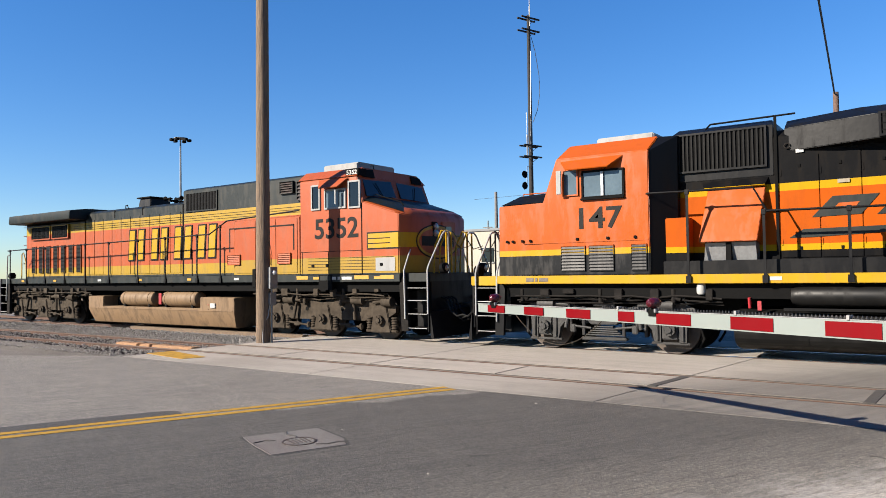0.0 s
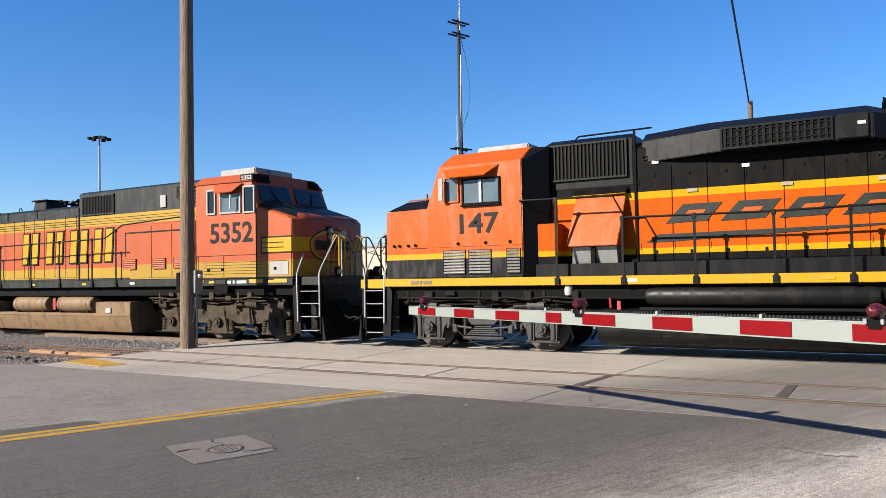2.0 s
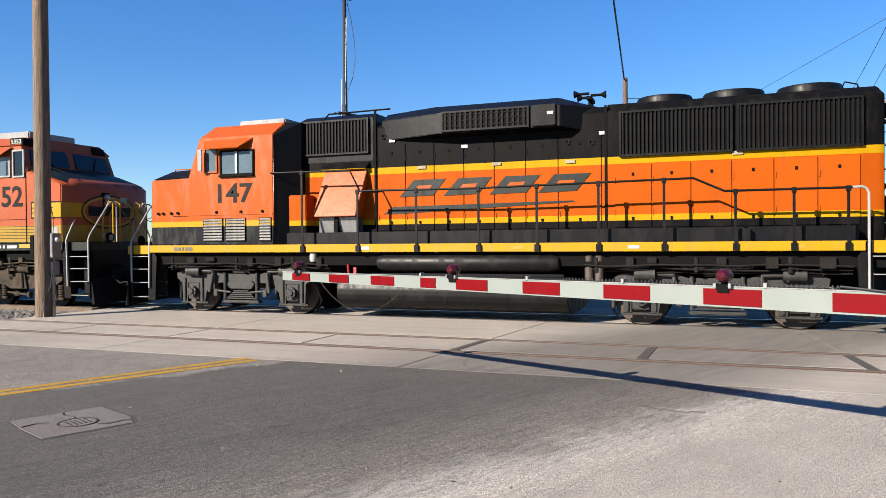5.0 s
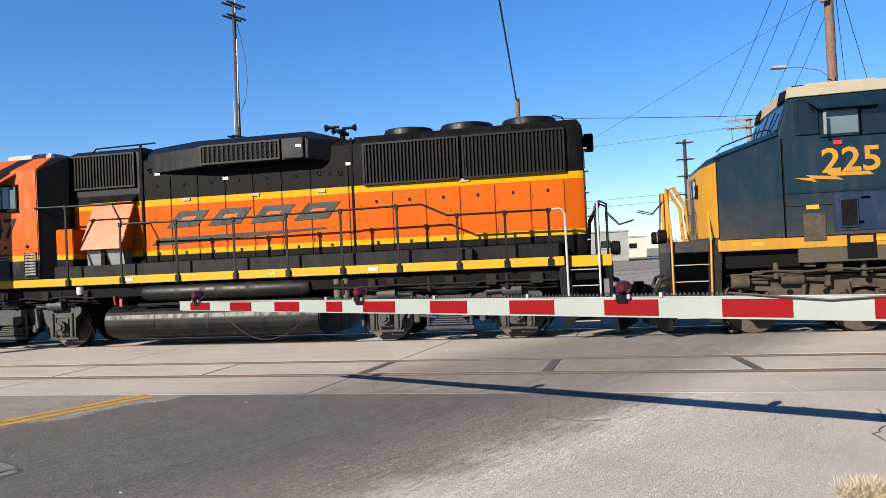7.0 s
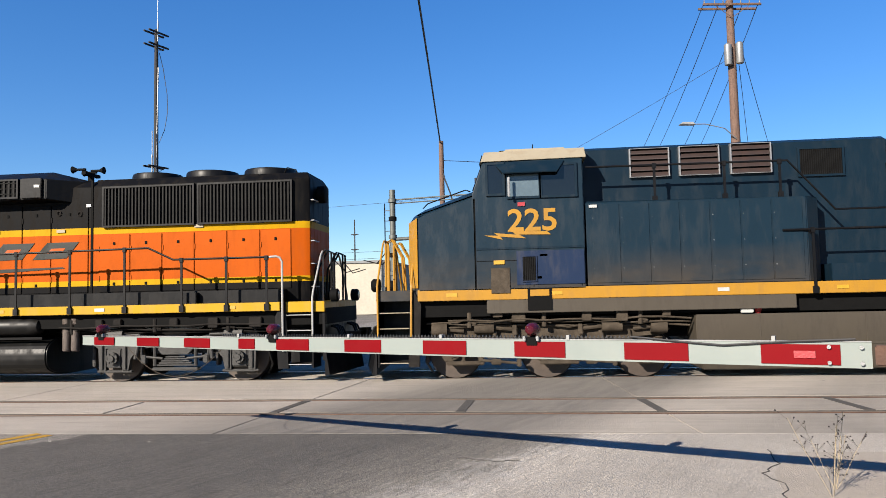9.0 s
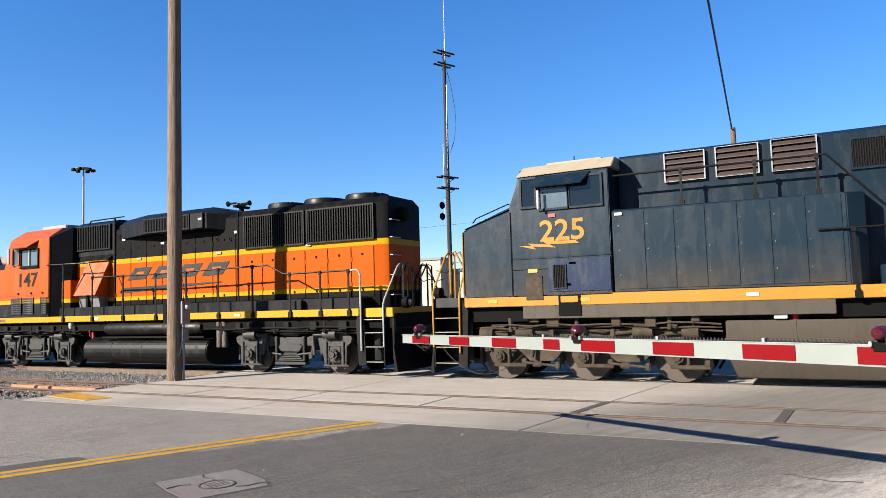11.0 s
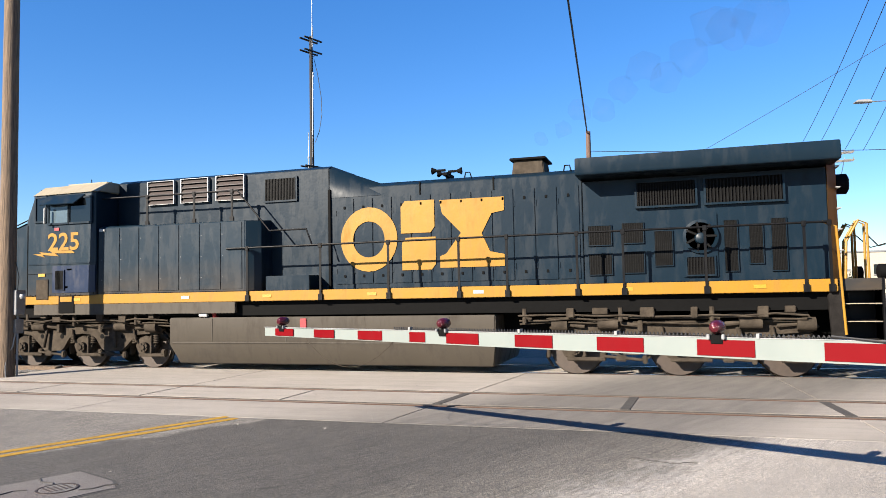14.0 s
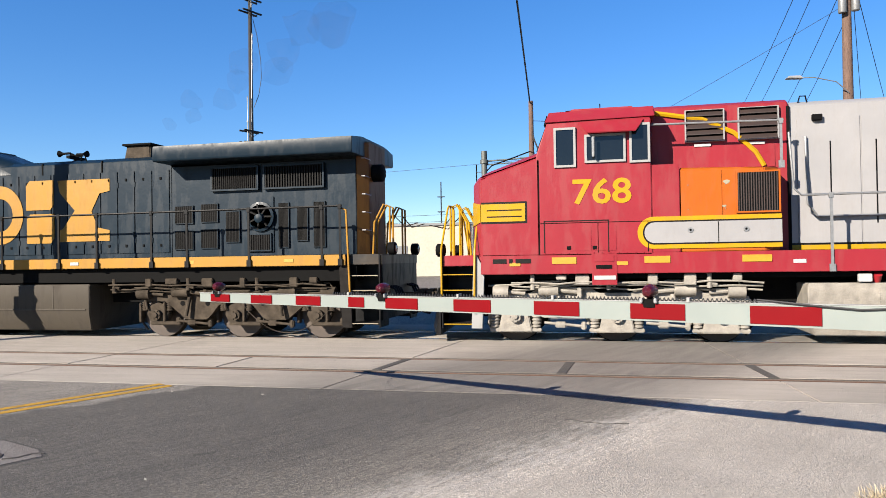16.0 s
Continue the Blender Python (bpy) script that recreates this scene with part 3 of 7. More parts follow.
def truck(xc, half, axles, parent, material, wheel_mat, kind="coil", cap_mat=None):
    """A bogie: its side frames, axle boxes, springs, brake gear and pipes."""
    root = part("truck_bolster", box(xc - half * 0.5, xc + half * 0.5, -0.95, 0.95, 0.6, 0.95, 0.05), material, parent)
    mids = [a - xc for a in sorted(axles)]
    for s in (-1, 1):
        part("side_frame", flat([(x + xc, z) for x, z in frame_outline(kind, mids)], s * 1.03, s * 1.16), material, root)
        for a in axles:
            if kind == "pedestal":
                bm = bx(bmesh.new(), a - 0.17, a + 0.17, s * 1.0, s * 1.17, 0.33, 0.73, 0.02)
                bx(bm, a - 0.4, a + 0.4, s * 1.05, s * 1.14, 0.22, 0.27, 0.01)
                for dx in (-0.265, 0.265):
                    bx(bm, a + dx - 0.03, a + dx + 0.03, s * 1.15, s * 1.2, 0.3, 0.86, 0.012)
                part("axle_box", bearing(bm, a, s, 1.17), material, root)
            elif kind == "steering":
                bm = hull([(a + 0.3 * math.cos(c), s * y, 0.56 + 0.26 * math.sin(c)) for c in np.linspace(0, math.tau, 8, endpoint=False) for y in (1.0, 1.14)], 0.02)
                bx(bm, a - 0.16, a + 0.62, s * 1.08, s * 1.2, 0.30, 0.38, 0.015)
                bx(bm, a + 0.5, a + 0.62, s * 1.05, s * 1.2, 0.34, 0.48, 0.02)
                rod(bm, (a - 0.24, s * 1.18, 0.66), (a - 0.30, s * 1.2, 0.98), 0.03, 8)
                bx(bm, a + 0.17, a + 0.23, s * 1.12, s * 1.2, 0.38, 0.82, 0.012)
                part("axle_box", bearing(bm, a, s, 1.14, 0.12), material, root)
                for dx in (-0.34, 0.3):
                    coil(a + dx, s * 1.09, 0.62, 0.84, 0.085, material, root)
            else:
                bm = hull([(a + dx, s * y, z) for dx, z in ((-0.36, 0.2), (0.36, 0.2), (-0.27, 0.42), (0.27, 0.42), (-0.2, 0.92), (0.2, 0.92)) for y in (1.0, 1.2)], 0.02)
                bx(bm, a - 0.54, a + 0.54, s * 1.02, s * 1.17, 0.2, 0.29, 0.02)
                part("axle_box", bearing(bm, a, s, 1.2), material, root)
                for dx in (-0.43, 0.43):
                    coil(a + dx, s * 1.11, 0.29, 0.62, 0.095, material, root)
            bm = bx(bmesh.new(), a - 0.60, a - 0.53, s * 0.84, s * 1.0, 0.34, 0.8, 0.015)
            bx(bm, a - 0.56, a - 0.5, s * 0.70, s * 0.84, 0.42, 0.66, 0.015)
            part("brake_shoe", bm, material, root)
        for k, (a, b) in enumerate(zip(sorted(axles), sorted(axles)[1:])):
            c = (a + b) / 2
            if kind == "pedestal":
                for x, w in ((a, 1), (b, -1)):
                    bm = rod(bmesh.new(), (x - w * 0.12, s * 1.22, 1.04), (x + w * 0.28, s * 1.22, 1.04), 0.125, 16)
                    rod(bm, (x + w * 0.28, s * 1.22, 1.04), (x + w * 0.62, s * 1.22, 1.03), 0.045, 8)
                    rod(bm, (x + w * 0.62, s * 1.22, 1.08), (x + w * 0.68, s * 1.22, 0.56), 0.032, 8)
                    bx(bm, x + w * 0.2 - 0.03, x + w * 0.2 + 0.03, s * 1.12, s * 1.3, 0.92, 1.16, 0.01)
                    part("brake_cylinder", bm, material, root)
                    bm = rod(bmesh.new(), (x + w * 0.66, s * 1.22, 0.57), (x + w * 1.15, s * 1.22, 0.52), 0.028, 8)
                    bx(bm, x + w * 0.72 - 0.06, x + w * 0.72 + 0.06, s * 1.16, s * 1.26, 0.42, 0.60, 0.015)
                    part("brake_rigging", bm, material, root)
                    part("bolster_hanger", rod(bmesh.new(), (c - w * 0.46, s * 1.2, 1.0), (c - w * 0.46, s * 1.2, 0.36), 0.04, 8), material, root)
                part("spring_plank", box(c - 0.52, c + 0.52, s * 1.04, s * 1.24, 0.26, 0.33, 0.02), material, root)
                for i in range(5):
                    part("leaf_spring", box(c - 0.42 + 0.05 * i, c + 0.42 - 0.05 * i, s * 1.08, s * 1.21, 0.36 + 0.045 * i, 0.39 + 0.045 * i, 0.006), material, root)
                part("bolster_end", hull([(c + dx, s * y, z) for dx, z in ((-0.3, 0.60), (0.3, 0.60), (-0.4, 0.72), (0.4, 0.72), (-0.32, 0.80), (0.32, 0.80)) for y in (1.1, 1.22)], 0.015), material, root)
                part("frame_bracket", bx(bx(bmesh.new(), c - 0.26, c + 0.26, s * 1.0, s * 1.2, 1.0, 1.16, 0.02), c - 0.36, c - 0.1, s * 1.1, s * 1.3, 1.16, 1.42, 0.01), material, root)
            else:
                w = 1 if k else -1
                bm = rod(bmesh.new(), (c + w * 0.12, s * 1.24, 1.06), (c + w * 0.52, s * 1.24, 1.06), 0.12, 16)
                rod(bm, (c + w * 0.12, s * 1.24, 1.06), (c - w * 0.3, s * 1.24, 1.02), 0.045, 8)
                bx(bm, c - w * 0.3 - 0.05, c - w * 0.3 + 0.05, s * 1.14, s * 1.3, 0.9, 1.12, 0.015)
                part("brake_cylinder", bm, material, root)
                bm = rod(bmesh.new(), (c - 0.42, s * 1.19, 0.40), (c + 0.36, s * 1.19, 0.33), 0.03, 8)
                bx(bm, c - 0.2, c + 0.02, s * 1.1, s * 1.22, 0.3, 0.42, 0.02)
                bx(bm, c + 0.32, c + 0.42, s * 1.1, s * 1.22, 0.26, 0.42, 0.02)
                part("brake_rigging", bm, material, root)
                for dx in (-0.34, 0.30):
                    part("frame_hole", rod(bmesh.new(), (c + dx, s * 1.155, 0.80), (c + dx, s * 1.166, 0.80), 0.06, 14), M_DARK, root)
        for e in (-1, 1):
            if kind != "pedestal":
                bm = rod(bmesh.new(), (xc + e * (half + 0.12), s * 1.22, 1.03), (xc + e * (half + 0.44), s * 1.22, 1.03), 0.13, 16)
                rod(bm, (xc + e * (half + 0.12), s * 1.22, 1.03), (xc + e * (half - 0.22), s * 1.22, 1.0), 0.04, 8)
                part("brake_cylinder", bm, material, root)
            part("sand_pipe", tube([(xc + e * (half + 0.15), s * 0.95, 1.1), (xc + e * (half + 0.55), s * 0.98, 0.75), (xc + e * (half + 0.62), s * 0.85, 0.35), (xc + e * (half + 0.5), s * 0.78, 0.14)], 0.028, 6), M_RUBBER, root)
            part("damper", rod(bmesh.new(), (xc + e * half * 0.55, s * 1.24, 0.98), (xc + e * (half * 0.55 + 0.08), s * 1.28, 0.52), 0.045, 10), material, root)
        run = [(-half - 0.55, 1.16), (-half + 0.1, 1.18), (-half + 0.25, 1.24), (-half * 0.5, 1.24), (-half * 0.42, 1.17), (half * 0.4, 1.17), (half * 0.5, 1.24), (half + 0.3, 1.24), (half + 0.4, 1.05)]
        part("air_pipe", tube([(xc + x, s * 1.22, z) for x, z in run], 0.022, 6), cap_mat or material, root)
        part("air_pipe", tube([(xc + x * 0.9, s * 1.14, z - 0.05 + 0.03 * math.sin(3 * x)) for x, z in run], 0.016, 6), M_RUBBER, root)
    for a in axles:
        wheelset(a, parent, wheel_mat)


def end_steps(x0, way, parent, edge_mat, side_mat, rail_mat, zdeck, rail=True, width=0.72, inner=True):
    """Boarding steps and their rails at one end; x0: where the sill ends, way: towards the coupler."""
    for s in (-1, 1):
        well = part("step_well", flat([(x0, zdeck), (x0 + way * 0.06, zdeck), (x0 + way * 0.12, 0.3), (x0 - way * 0.10, 0.3), (x0 - way * 0.16, zdeck - 0.3)], s * 1.40, s * 1.5), side_mat, parent)
        part("step_back", box(x0, x0 + way * width, s * 0.9, s * 0.94, 0.35, zdeck), M_BLACK, well)
        part("end_plate", box(x0 + way * width, x0 + way * (width + 0.03), s * 0.9, s * 1.48, 0.3, zdeck, 0.004), M_BLACK, well)
        for z in (0.38, 0.74, 1.08, 1.40):
            st = part("step", box(x0 + way * 0.04, x0 + way * width, s * 1.0, s * 1.46, z - 0.02, z + 0.01), M_GRIME, well)
            part("step_edge", box(x0 + way * 0.05, x0 + way * (width - 0.02), s * 1.465, s * 1.49, z - 0.004, z + 0.012), edge_mat, st)
        if rail and inner:
            part("grab_rail", tube([(x0 + way * 0.05, s * 1.54, 0.62), (x0 + way * 0.03, s * 1.54, zdeck + 0.06), (x0 + way * 0.03, s * 1.50, zdeck + 0.16), (x0 + way * 0.02, s * 1.12, zdeck + 0.86), (x0, s * 1.08, zdeck + 0.96), (x0, s * 1.08, zdeck + 1.14)], 0.022), rail_mat, parent)
        if rail:
            e = x0 + way * (width + 0.02)
            part("grab_rail", tube([(e, s * 1.5, 0.75), (e, s * 1.5, zdeck + 0.08), (e, s * 1.44, zdeck + 0.2), (e, s * 0.82, zdeck + 1.0), (e, s * 0.7, zdeck + 1.08), (e - way * 0.04, s * 0.5, zdeck + 1.08), (e - way * 0.06, s * 0.46, zdeck + 1.0), (e - way * 0.06, s * 0.46, zdeck)], 0.022), rail_mat, parent)


def coupler_end(x0, way, parent, sill_mat, deck, plow=True, post_mat=None):
    """The pilot, coupler, hoses and end posts beyond x0."""
    e = x0 + way * 0.78
    part("end_platform", box(x0 - way * 0.1, e, -1.45, 1.45, deck - 0.22, deck, 0.01), sill_mat, parent)
    part("pilot_plate", box(e - way * 0.06, e, -1.4, 1.4, 0.45, deck - 0.2, 0.01), M_BLACK, parent)
    if plow:
        for s in (-1, 1):
            part("plow_blade", hull([(e, 0, 0.22), (e, 0, 0.95), (e + way * 0.5, 0, 0.2), (e + way * 0.38, 0, 0.9), (e, s * 1.45, 0.15), (e, s * 1.45, 0.8), (e + way * 0.1, s * 1.45, 0.15)]), M_BLACK, parent)
    bm = bmesh.new()
    bx(bm, min(e, e + way * 0.42), max(e, e + way * 0.42), -0.12, 0.12, 0.72, 0.98, 0.02)
    bx(bm, min(e + way * 0.38, e + way * 0.66), max(e + way * 0.38, e + way * 0.66), -0.26, 0.2, 0.66, 1.06, 0.06)
    part("coupler", bm, M_GRIME_BROWN, parent)
    for k, y in enumerate((-0.95, -0.8, -0.65, -0.5, 0.5, 0.7, 0.9)):
        drop = 0.42 + 0.07 * (k % 3)
        part("brake_hose", tube([(e, y, 1.15), (e + way * 0.14, y, 1.1), (e + way * 0.28, y, 1.1 - drop * 0.7), (e + way * 0.45, y + 0.03, 1.1 - drop), (e + way * 0.62, y + 0.05, 1.1 - drop * 0.9)], 0.026, 6), M_RUBBER, parent)
    pm = post_mat or M_BLACK
    for y in (-0.62, -0.38, 0.38, 0.62):
        part("end_post", tube([(e - way * 0.06, y, deck), (e - way * 0.06, y, deck + 1.05), (e - way * 0.2, y, deck + 1.12), (e - way * 0.42, y, deck + 0.72), (e - way * 0.46, y, deck)], 0.024), pm, parent)
    for s in (-1, 1):
        part("chain", tube([(e - way * 0.06, s * 0.38, deck + 0.9), (e + way * 0.2, s * 0.3, deck + 0.62), (e + way * 0.5, s * 0.3, deck + 0.7)], 0.012, 6), M_GRIME, parent)
        lamp = part("ditch_light", moved(turned([(0.10, 0), (0.14, 0.02), (0.14, 0.16), (0.11, 0.18)], 16, "X"), Matrix.Translation((e - (0.0 if way > 0 else 0.18), s * 0.95, deck + 0.12))), M_DARK, parent)
        part("lens", moved(turned([(0.11, 0), (0.07, 0.02)], 16, "X"), Matrix.Translation((e + way * 0.165 - (0.0 if way > 0 else 0.02), s * 0.95, deck + 0.12))), M_CLEAR, lamp)


def horn(x, y, z, parent, n=3):
    bm = bx(bmesh.new(), x - 0.05, x + 0.05, y - 0.3, y + 0.3, z, z + 0.07)
    bx(bm, x - 0.05, x + 0.05, y - 0.05, y + 0.05, z - 0.3, z)
    for k in range(n):
        w = 1 if k % 2 else -1
        yy = y - 0.22 + 0.44 * k / max(1, n - 1)
        rod(bm, (x, yy, z + 0.13), (x + w * 0.22, yy, z + 0.13), 0.03, 10)
        rod(bm, (x + w * 0.22, yy, z + 0.13), (x + w * 0.32, yy, z + 0.13), 0.035, 14, 0.085)
    part("horn", bm, M_DARK, parent)


def fan(x, z, r, parent, material):
    f = part("roof_fan", moved(turned([(r, 0), (r, 0.12), (r * 0.96, 0.17), (r * 0.9, 0.17), (r * 0.88, 0.1)], 28), Matrix.Translation((x, 0, z))), material, parent)
    bm = bmesh.new()
    for k in range(12):
        c = k * math.tau / 12
        rod(bm, (x, 0, z + 0.16), (x + r * 0.92 * math.cos(c), r * 0.92 * math.sin(c), z + 0.16), 0.012, 5)
    part("fan_guard", bm, M_GRILLE, f)


def reflectors(xs, z, y, parent, mats):
    for i, x in enumerate(xs):
        m = mats[i % len(mats)]
        part("reflector", box(x - 0.11, x + 0.11, y - 0.006, y, z - 0.035, z + 0.035), m, parent)


def grab_irons(x, way, zs, y, parent):
    for z in zs:
        part("grab_iron", tube([(x, y - 0.2, z), (x + way * 0.07, y - 0.2, z), (x + way * 0.07, y + 0.2, z), (x, y + 0.2, z)], 0.013, 6), M_HANDRAIL_W, parent)


def under_gear(x0, x1, parent, material, seed):
    """Pipes, valves and boxes under the sill."""
    rng = random.Random(seed)
    for k in range(3):
        y, z = -1.42 + 0.08 * k, 1.22 - 0.07 * k
        pts = [(x0 + (x1 - x0) * i / 10, y + rng.uniform(-0.02, 0.02), z + rng.uniform(-0.03, 0.03)) for i in range(11)]
        part("pipe", tube(pts, 0.02, 6), material, parent)
    n = int((x1 - x0) / 0.55)
    for i in range(n):
        x = x0 + (i + rng.uniform(0.2, 0.8)) * (x1 - x0) / n
        w, h = rng.uniform(0.06, 0.16), rng.uniform(0.08, 0.22)
        if i % 3:
            part("valve_box", box(x - w, x + w, -1.45, -1.2, 1.38 - h, 1.38, 0.012), material, parent)
        else:
            bm = rod(bmesh.new(), (x, -1.36, 1.38), (x, -1.36, 1.05 + h * 0.3), 0.05, 10)
            rod(bm, (x, -1.36, 1.2), (x + 0.14, -1.36, 1.16), 0.035, 8)
            part("valve", bm, material, parent)


def wide_cab_loco(name_label, x_nose, way, k, S):
    """A long six-axle locomotive with a wide nose. u is the distance from the nose; way = +1 when the nose points to -x."""
    root = thing("locomotive", name_label, "locomotive", pose(x_nose, 16.15, 0), "coupled locomotives")
    X = lambda u: way * u * k
    P = lambda u, y, z: (X(u), y, z)
    zs0, zs1 = S["sill"]
    # opening black on the underframe: shade below the sill put into its colour
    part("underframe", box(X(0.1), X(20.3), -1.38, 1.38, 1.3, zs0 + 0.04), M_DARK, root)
    for s in (-1, 1):
        part("side_sill", box(X(0.2), X(20.1), s * 1.40, s * 1.55, zs0, zs1, 0.008), S["sill_mat"], root)
        if S.get("skirt"):
            part("skirt", box(X(1.6), X(S["skirt"]), s * 1.44, s * 1.54, zs0 - 0.27, zs0 - 0.004, 0.008), S["skirt_mat"], root)
    part("walkway", box(X(0.2), X(20.1), -1.41, 1.41, zs1 - 0.08, zs1 - 0.02), M_GRIME, root)
    # nose and cab
    zn = zs1 - 0.04
    nose = part("nose", hull([P(u, s * y, z) for s in (-1, 1) for u, y, z in ((0, 1.15, zn), (0, 1.15, 3.26), (0.1, 1.1, 3.42), (0.22, 1.55, zn), (0.22, 1.55, 3.34), (0.34, 1.2, 3.52), (1.42, 1.55, zn), (1.42, 1.55, 3.72), (1.42, 1.25, 3.86))], 0.02), S["nose_mat"], root)
    part("nose_top", hull([P(u, s * y, z) for s in (-1, 1) for u, y, z in ((0.34, 1.16, 3.535), (1.36, 1.24, 3.875), (0.2, 1.46, 3.40), (1.36, 1.5, 3.765), (0.34, 1.1, 3.49), (1.36, 1.1, 3.8))]), S.get("nose_top_mat", S["nose_mat"]), nose)
    # dark mass filling the gap under the frame, its shade painted in
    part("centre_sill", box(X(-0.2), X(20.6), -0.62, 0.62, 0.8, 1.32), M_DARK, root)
    cab = part("cab", hull([P(u, s * y, z) for s in (-1, 1) for u, y, z in ((1.36, 1.55, zn), (1.36, 1.55, 3.78), (1.58, 1.52, 4.42), (1.62, 1.2, 4.66), (3.58, 1.55, zn), (3.58, 1.55, 4.42), (3.58, 1.2, 4.68))], 0.015), S["cab_mat"], root)
    part("cab_roof", hull([P(u, s * y, z) for s in (-1, 1) for u, y, z in ((1.54, 1.56, 4.43), (3.66, 1.56, 4.45), (1.60, 1.22, 4.69), (3.66, 1.22, 4.71))], 0.01), S["roof_mat"], cab)
    part("air_conditioner", box(X(2.0), X(3.3), -0.9, 0.7, 4.69, S.get("ac_height", 4.80), 0.03), S.get("ac_mat", M_CREAM), cab)
    part("antenna", tube([P(1.9, -0.4, 4.7), P(1.9, -0.4, 4.86), P(2.3, -0.4, 4.86), P(2.3, -0.4, 4.7)], 0.014, 6), M_DARK, cab)
    for y in (-0.7, -0.2, 0.5):
        part("roof_antenna", rod(bmesh.new(), P(2.9 + y * 0.4, y, 4.7), P(2.9 + y * 0.4, y, 4.92), 0.012, 6), M_DARK, cab)
    for s in (-1, 1):
        part("windscreen", hull([P(u, s * y, z) for u, y, z in ((1.35, 0.12, 3.92), (1.35, 1.38, 3.88), (1.52, 1.34, 4.34), (1.53, 0.12, 4.38), (1.40, 0.12, 3.92), (1.40, 1.38, 3.88), (1.57, 1.34, 4.34), (1.58, 0.12, 4.38))]), M_GLASS, cab)
        part("number_board", hull([P(u, s * y, z) for u, y, z in ((1.50, 0.85, 4.42), (1.50, 1.32, 4.42), (1.56, 0.85, 4.66), (1.56, 1.32, 4.62), (1.66, 0.85, 4.42), (1.66, 1.32, 4.42))]), M_DARK, cab)
        part("wiper", tube([P(1.33, s * 0.7, 3.9), P(1.46, s * 0.9, 4.28)], 0.012, 6), M_DARK, cab)
    for i, (a, b, z0, z1, g) in enumerate(S["windows"]):
        window(X(a), X(b), z0, z1, -1.555, cab, M_SKYGLASS if g else M_GLASS, S.get("win_mat"))
    a, b = S["visor"]
    part("sun_visor", hull([P(u, y, z) for u, y, z in ((a, -1.56, 4.40), (b, -1.56, 4.40), (a + 0.18, -1.78, 4.16), (b - 0.15, -1.78, 4.16), (a, -1.56, 4.37), (b, -1.56, 4.37), (a + 0.18, -1.77, 4.14), (b - 0.15, -1.77, 4.14))]), S["visor_mat"], cab)
    part("mirror", box(X(a + 0.26), X(a + 0.31), -1.74, -1.70, 3.68, 4.08, 0.01), M_GALV, cab)
    part("cab_seam", box(X(1.392), X(1.408), -1.556, -1.545, zn + 0.02, 3.68), M_DARK, cab)
    part("cab_seam", box(X(1.42), X(3.56), -1.556, -1.545, 2.405, 2.418), M_DARK, cab)
    for u in (2.55, 3.5):
        part("cab_seam", box(X(u - 0.007), X(u + 0.007), -1.556, -1.545, zn + 0.06, 2.40), M_DARK, cab)
    for u in np.arange(1.5, 3.5, 0.16):
        part("rivet", box(X(u) - 0.009, X(u) + 0.009, -1.559, -1.55, zn + 0.045, zn + 0.063), S["cab_mat"], cab)
    part("jacking_pocket", box(X(2.42), X(2.9), -1.562, -1.5, zs0 - 0.22, zs1 - 0.01), S.get("pocket_mat", M_DARK), root)
    part("pocket_step", box(X(2.47), X(2.85), -1.575, -1.55, zs1 - 0.17, zs1 - 0.04, 0.006), S["sill_mat"], root)
    # door and head lamps on the nose
    part("nose_door", box(X(-0.015), X(0.03), 0.05, 0.72, zn + 0.1, 3.2, 0.02), S["nose_mat"], nose)
    part("door_window", box(X(-0.025), X(-0.01), 0.24, 0.5, 2.75, 3.05, 0.02), M_GLASS, nose)
    for z in (2.85, 3.02):
        part("headlight", moved(turned([(0.085, -0.03), (0.1, 0.0), (0.1, 0.05), (0.085, 0.06)], 14, "X"), Matrix.Translation(P(-0.02, -0.28, z))), M_CLEAR, nose)
    part("headlight_housing", box(X(-0.03), X(0.02), -0.42, -0.14, 2.72, 3.16, 0.02), M_DARK, nose)
    for z in (2.1, 2.45, 2.8):
        part("nose_grab", tube([P(0.02, 0.78, z), P(-0.1, 0.78, z), P(-0.1, 0.9, z), P(0.02, 0.9, z)], 0.013, 6), S.get("rail_end", M_GOLD), nose)
    part("nose_rail", tube([P(0.3, -1.2, 3.56), P(0.4, -1.2, 3.66), P(1.2, -1.2, 3.92), P(1.3, -1.2, 3.88)], 0.014, 6), M_DARK, nose)
    # rear of the cab to the hood
    zt = S["hood_top"]
    part("hood_front", hull([P(u, s * y, z) for s in (-1, 1) for u, y, z in ((3.62, 0.86, zs1), (3.62, 0.86, 4.70), (3.62, 0.7, 4.78), (S["high_end"], 0.86, zs1), (S["high_end"], 0.86, 4.70), (S["high_end"], 0.7, 4.78))], 0.015), S.get("front_mat", S["hood_up_mat"]), root)
    if S.get("slope"):
        part("hood_slope", hull([P(u, s * y, z) for s in (-1, 1) for u, y, z in ((S["high_end"] + 0.004, 0.84, 4.0), (S["high_end"] + 0.004, 0.84, 4.68), (S["high_end"] + 0.004, 0.7, 4.75), (S["high_end"] + 1.3, 0.7, zt - 0.03), (S["high_end"] + 1.3, 0.84, 4.0))]), S["hood_up_mat"], root)
    hood = part("long_hood", hull([P(u, s * y, z) for s in (-1, 1) for u, y, z in ((S["high_end"] + 0.02, 0.83, zs1), (S["high_end"] + 0.02, 0.83, zt - 0.1), (S["high_end"] + 0.02, 0.68, zt), (15.5, 0.83, zs1), (15.5, 0.83, zt - 0.1), (15.5, 0.68, zt))], 0.012), S["hood_mat"], root)
    tail = S.get("tail", 0.0)
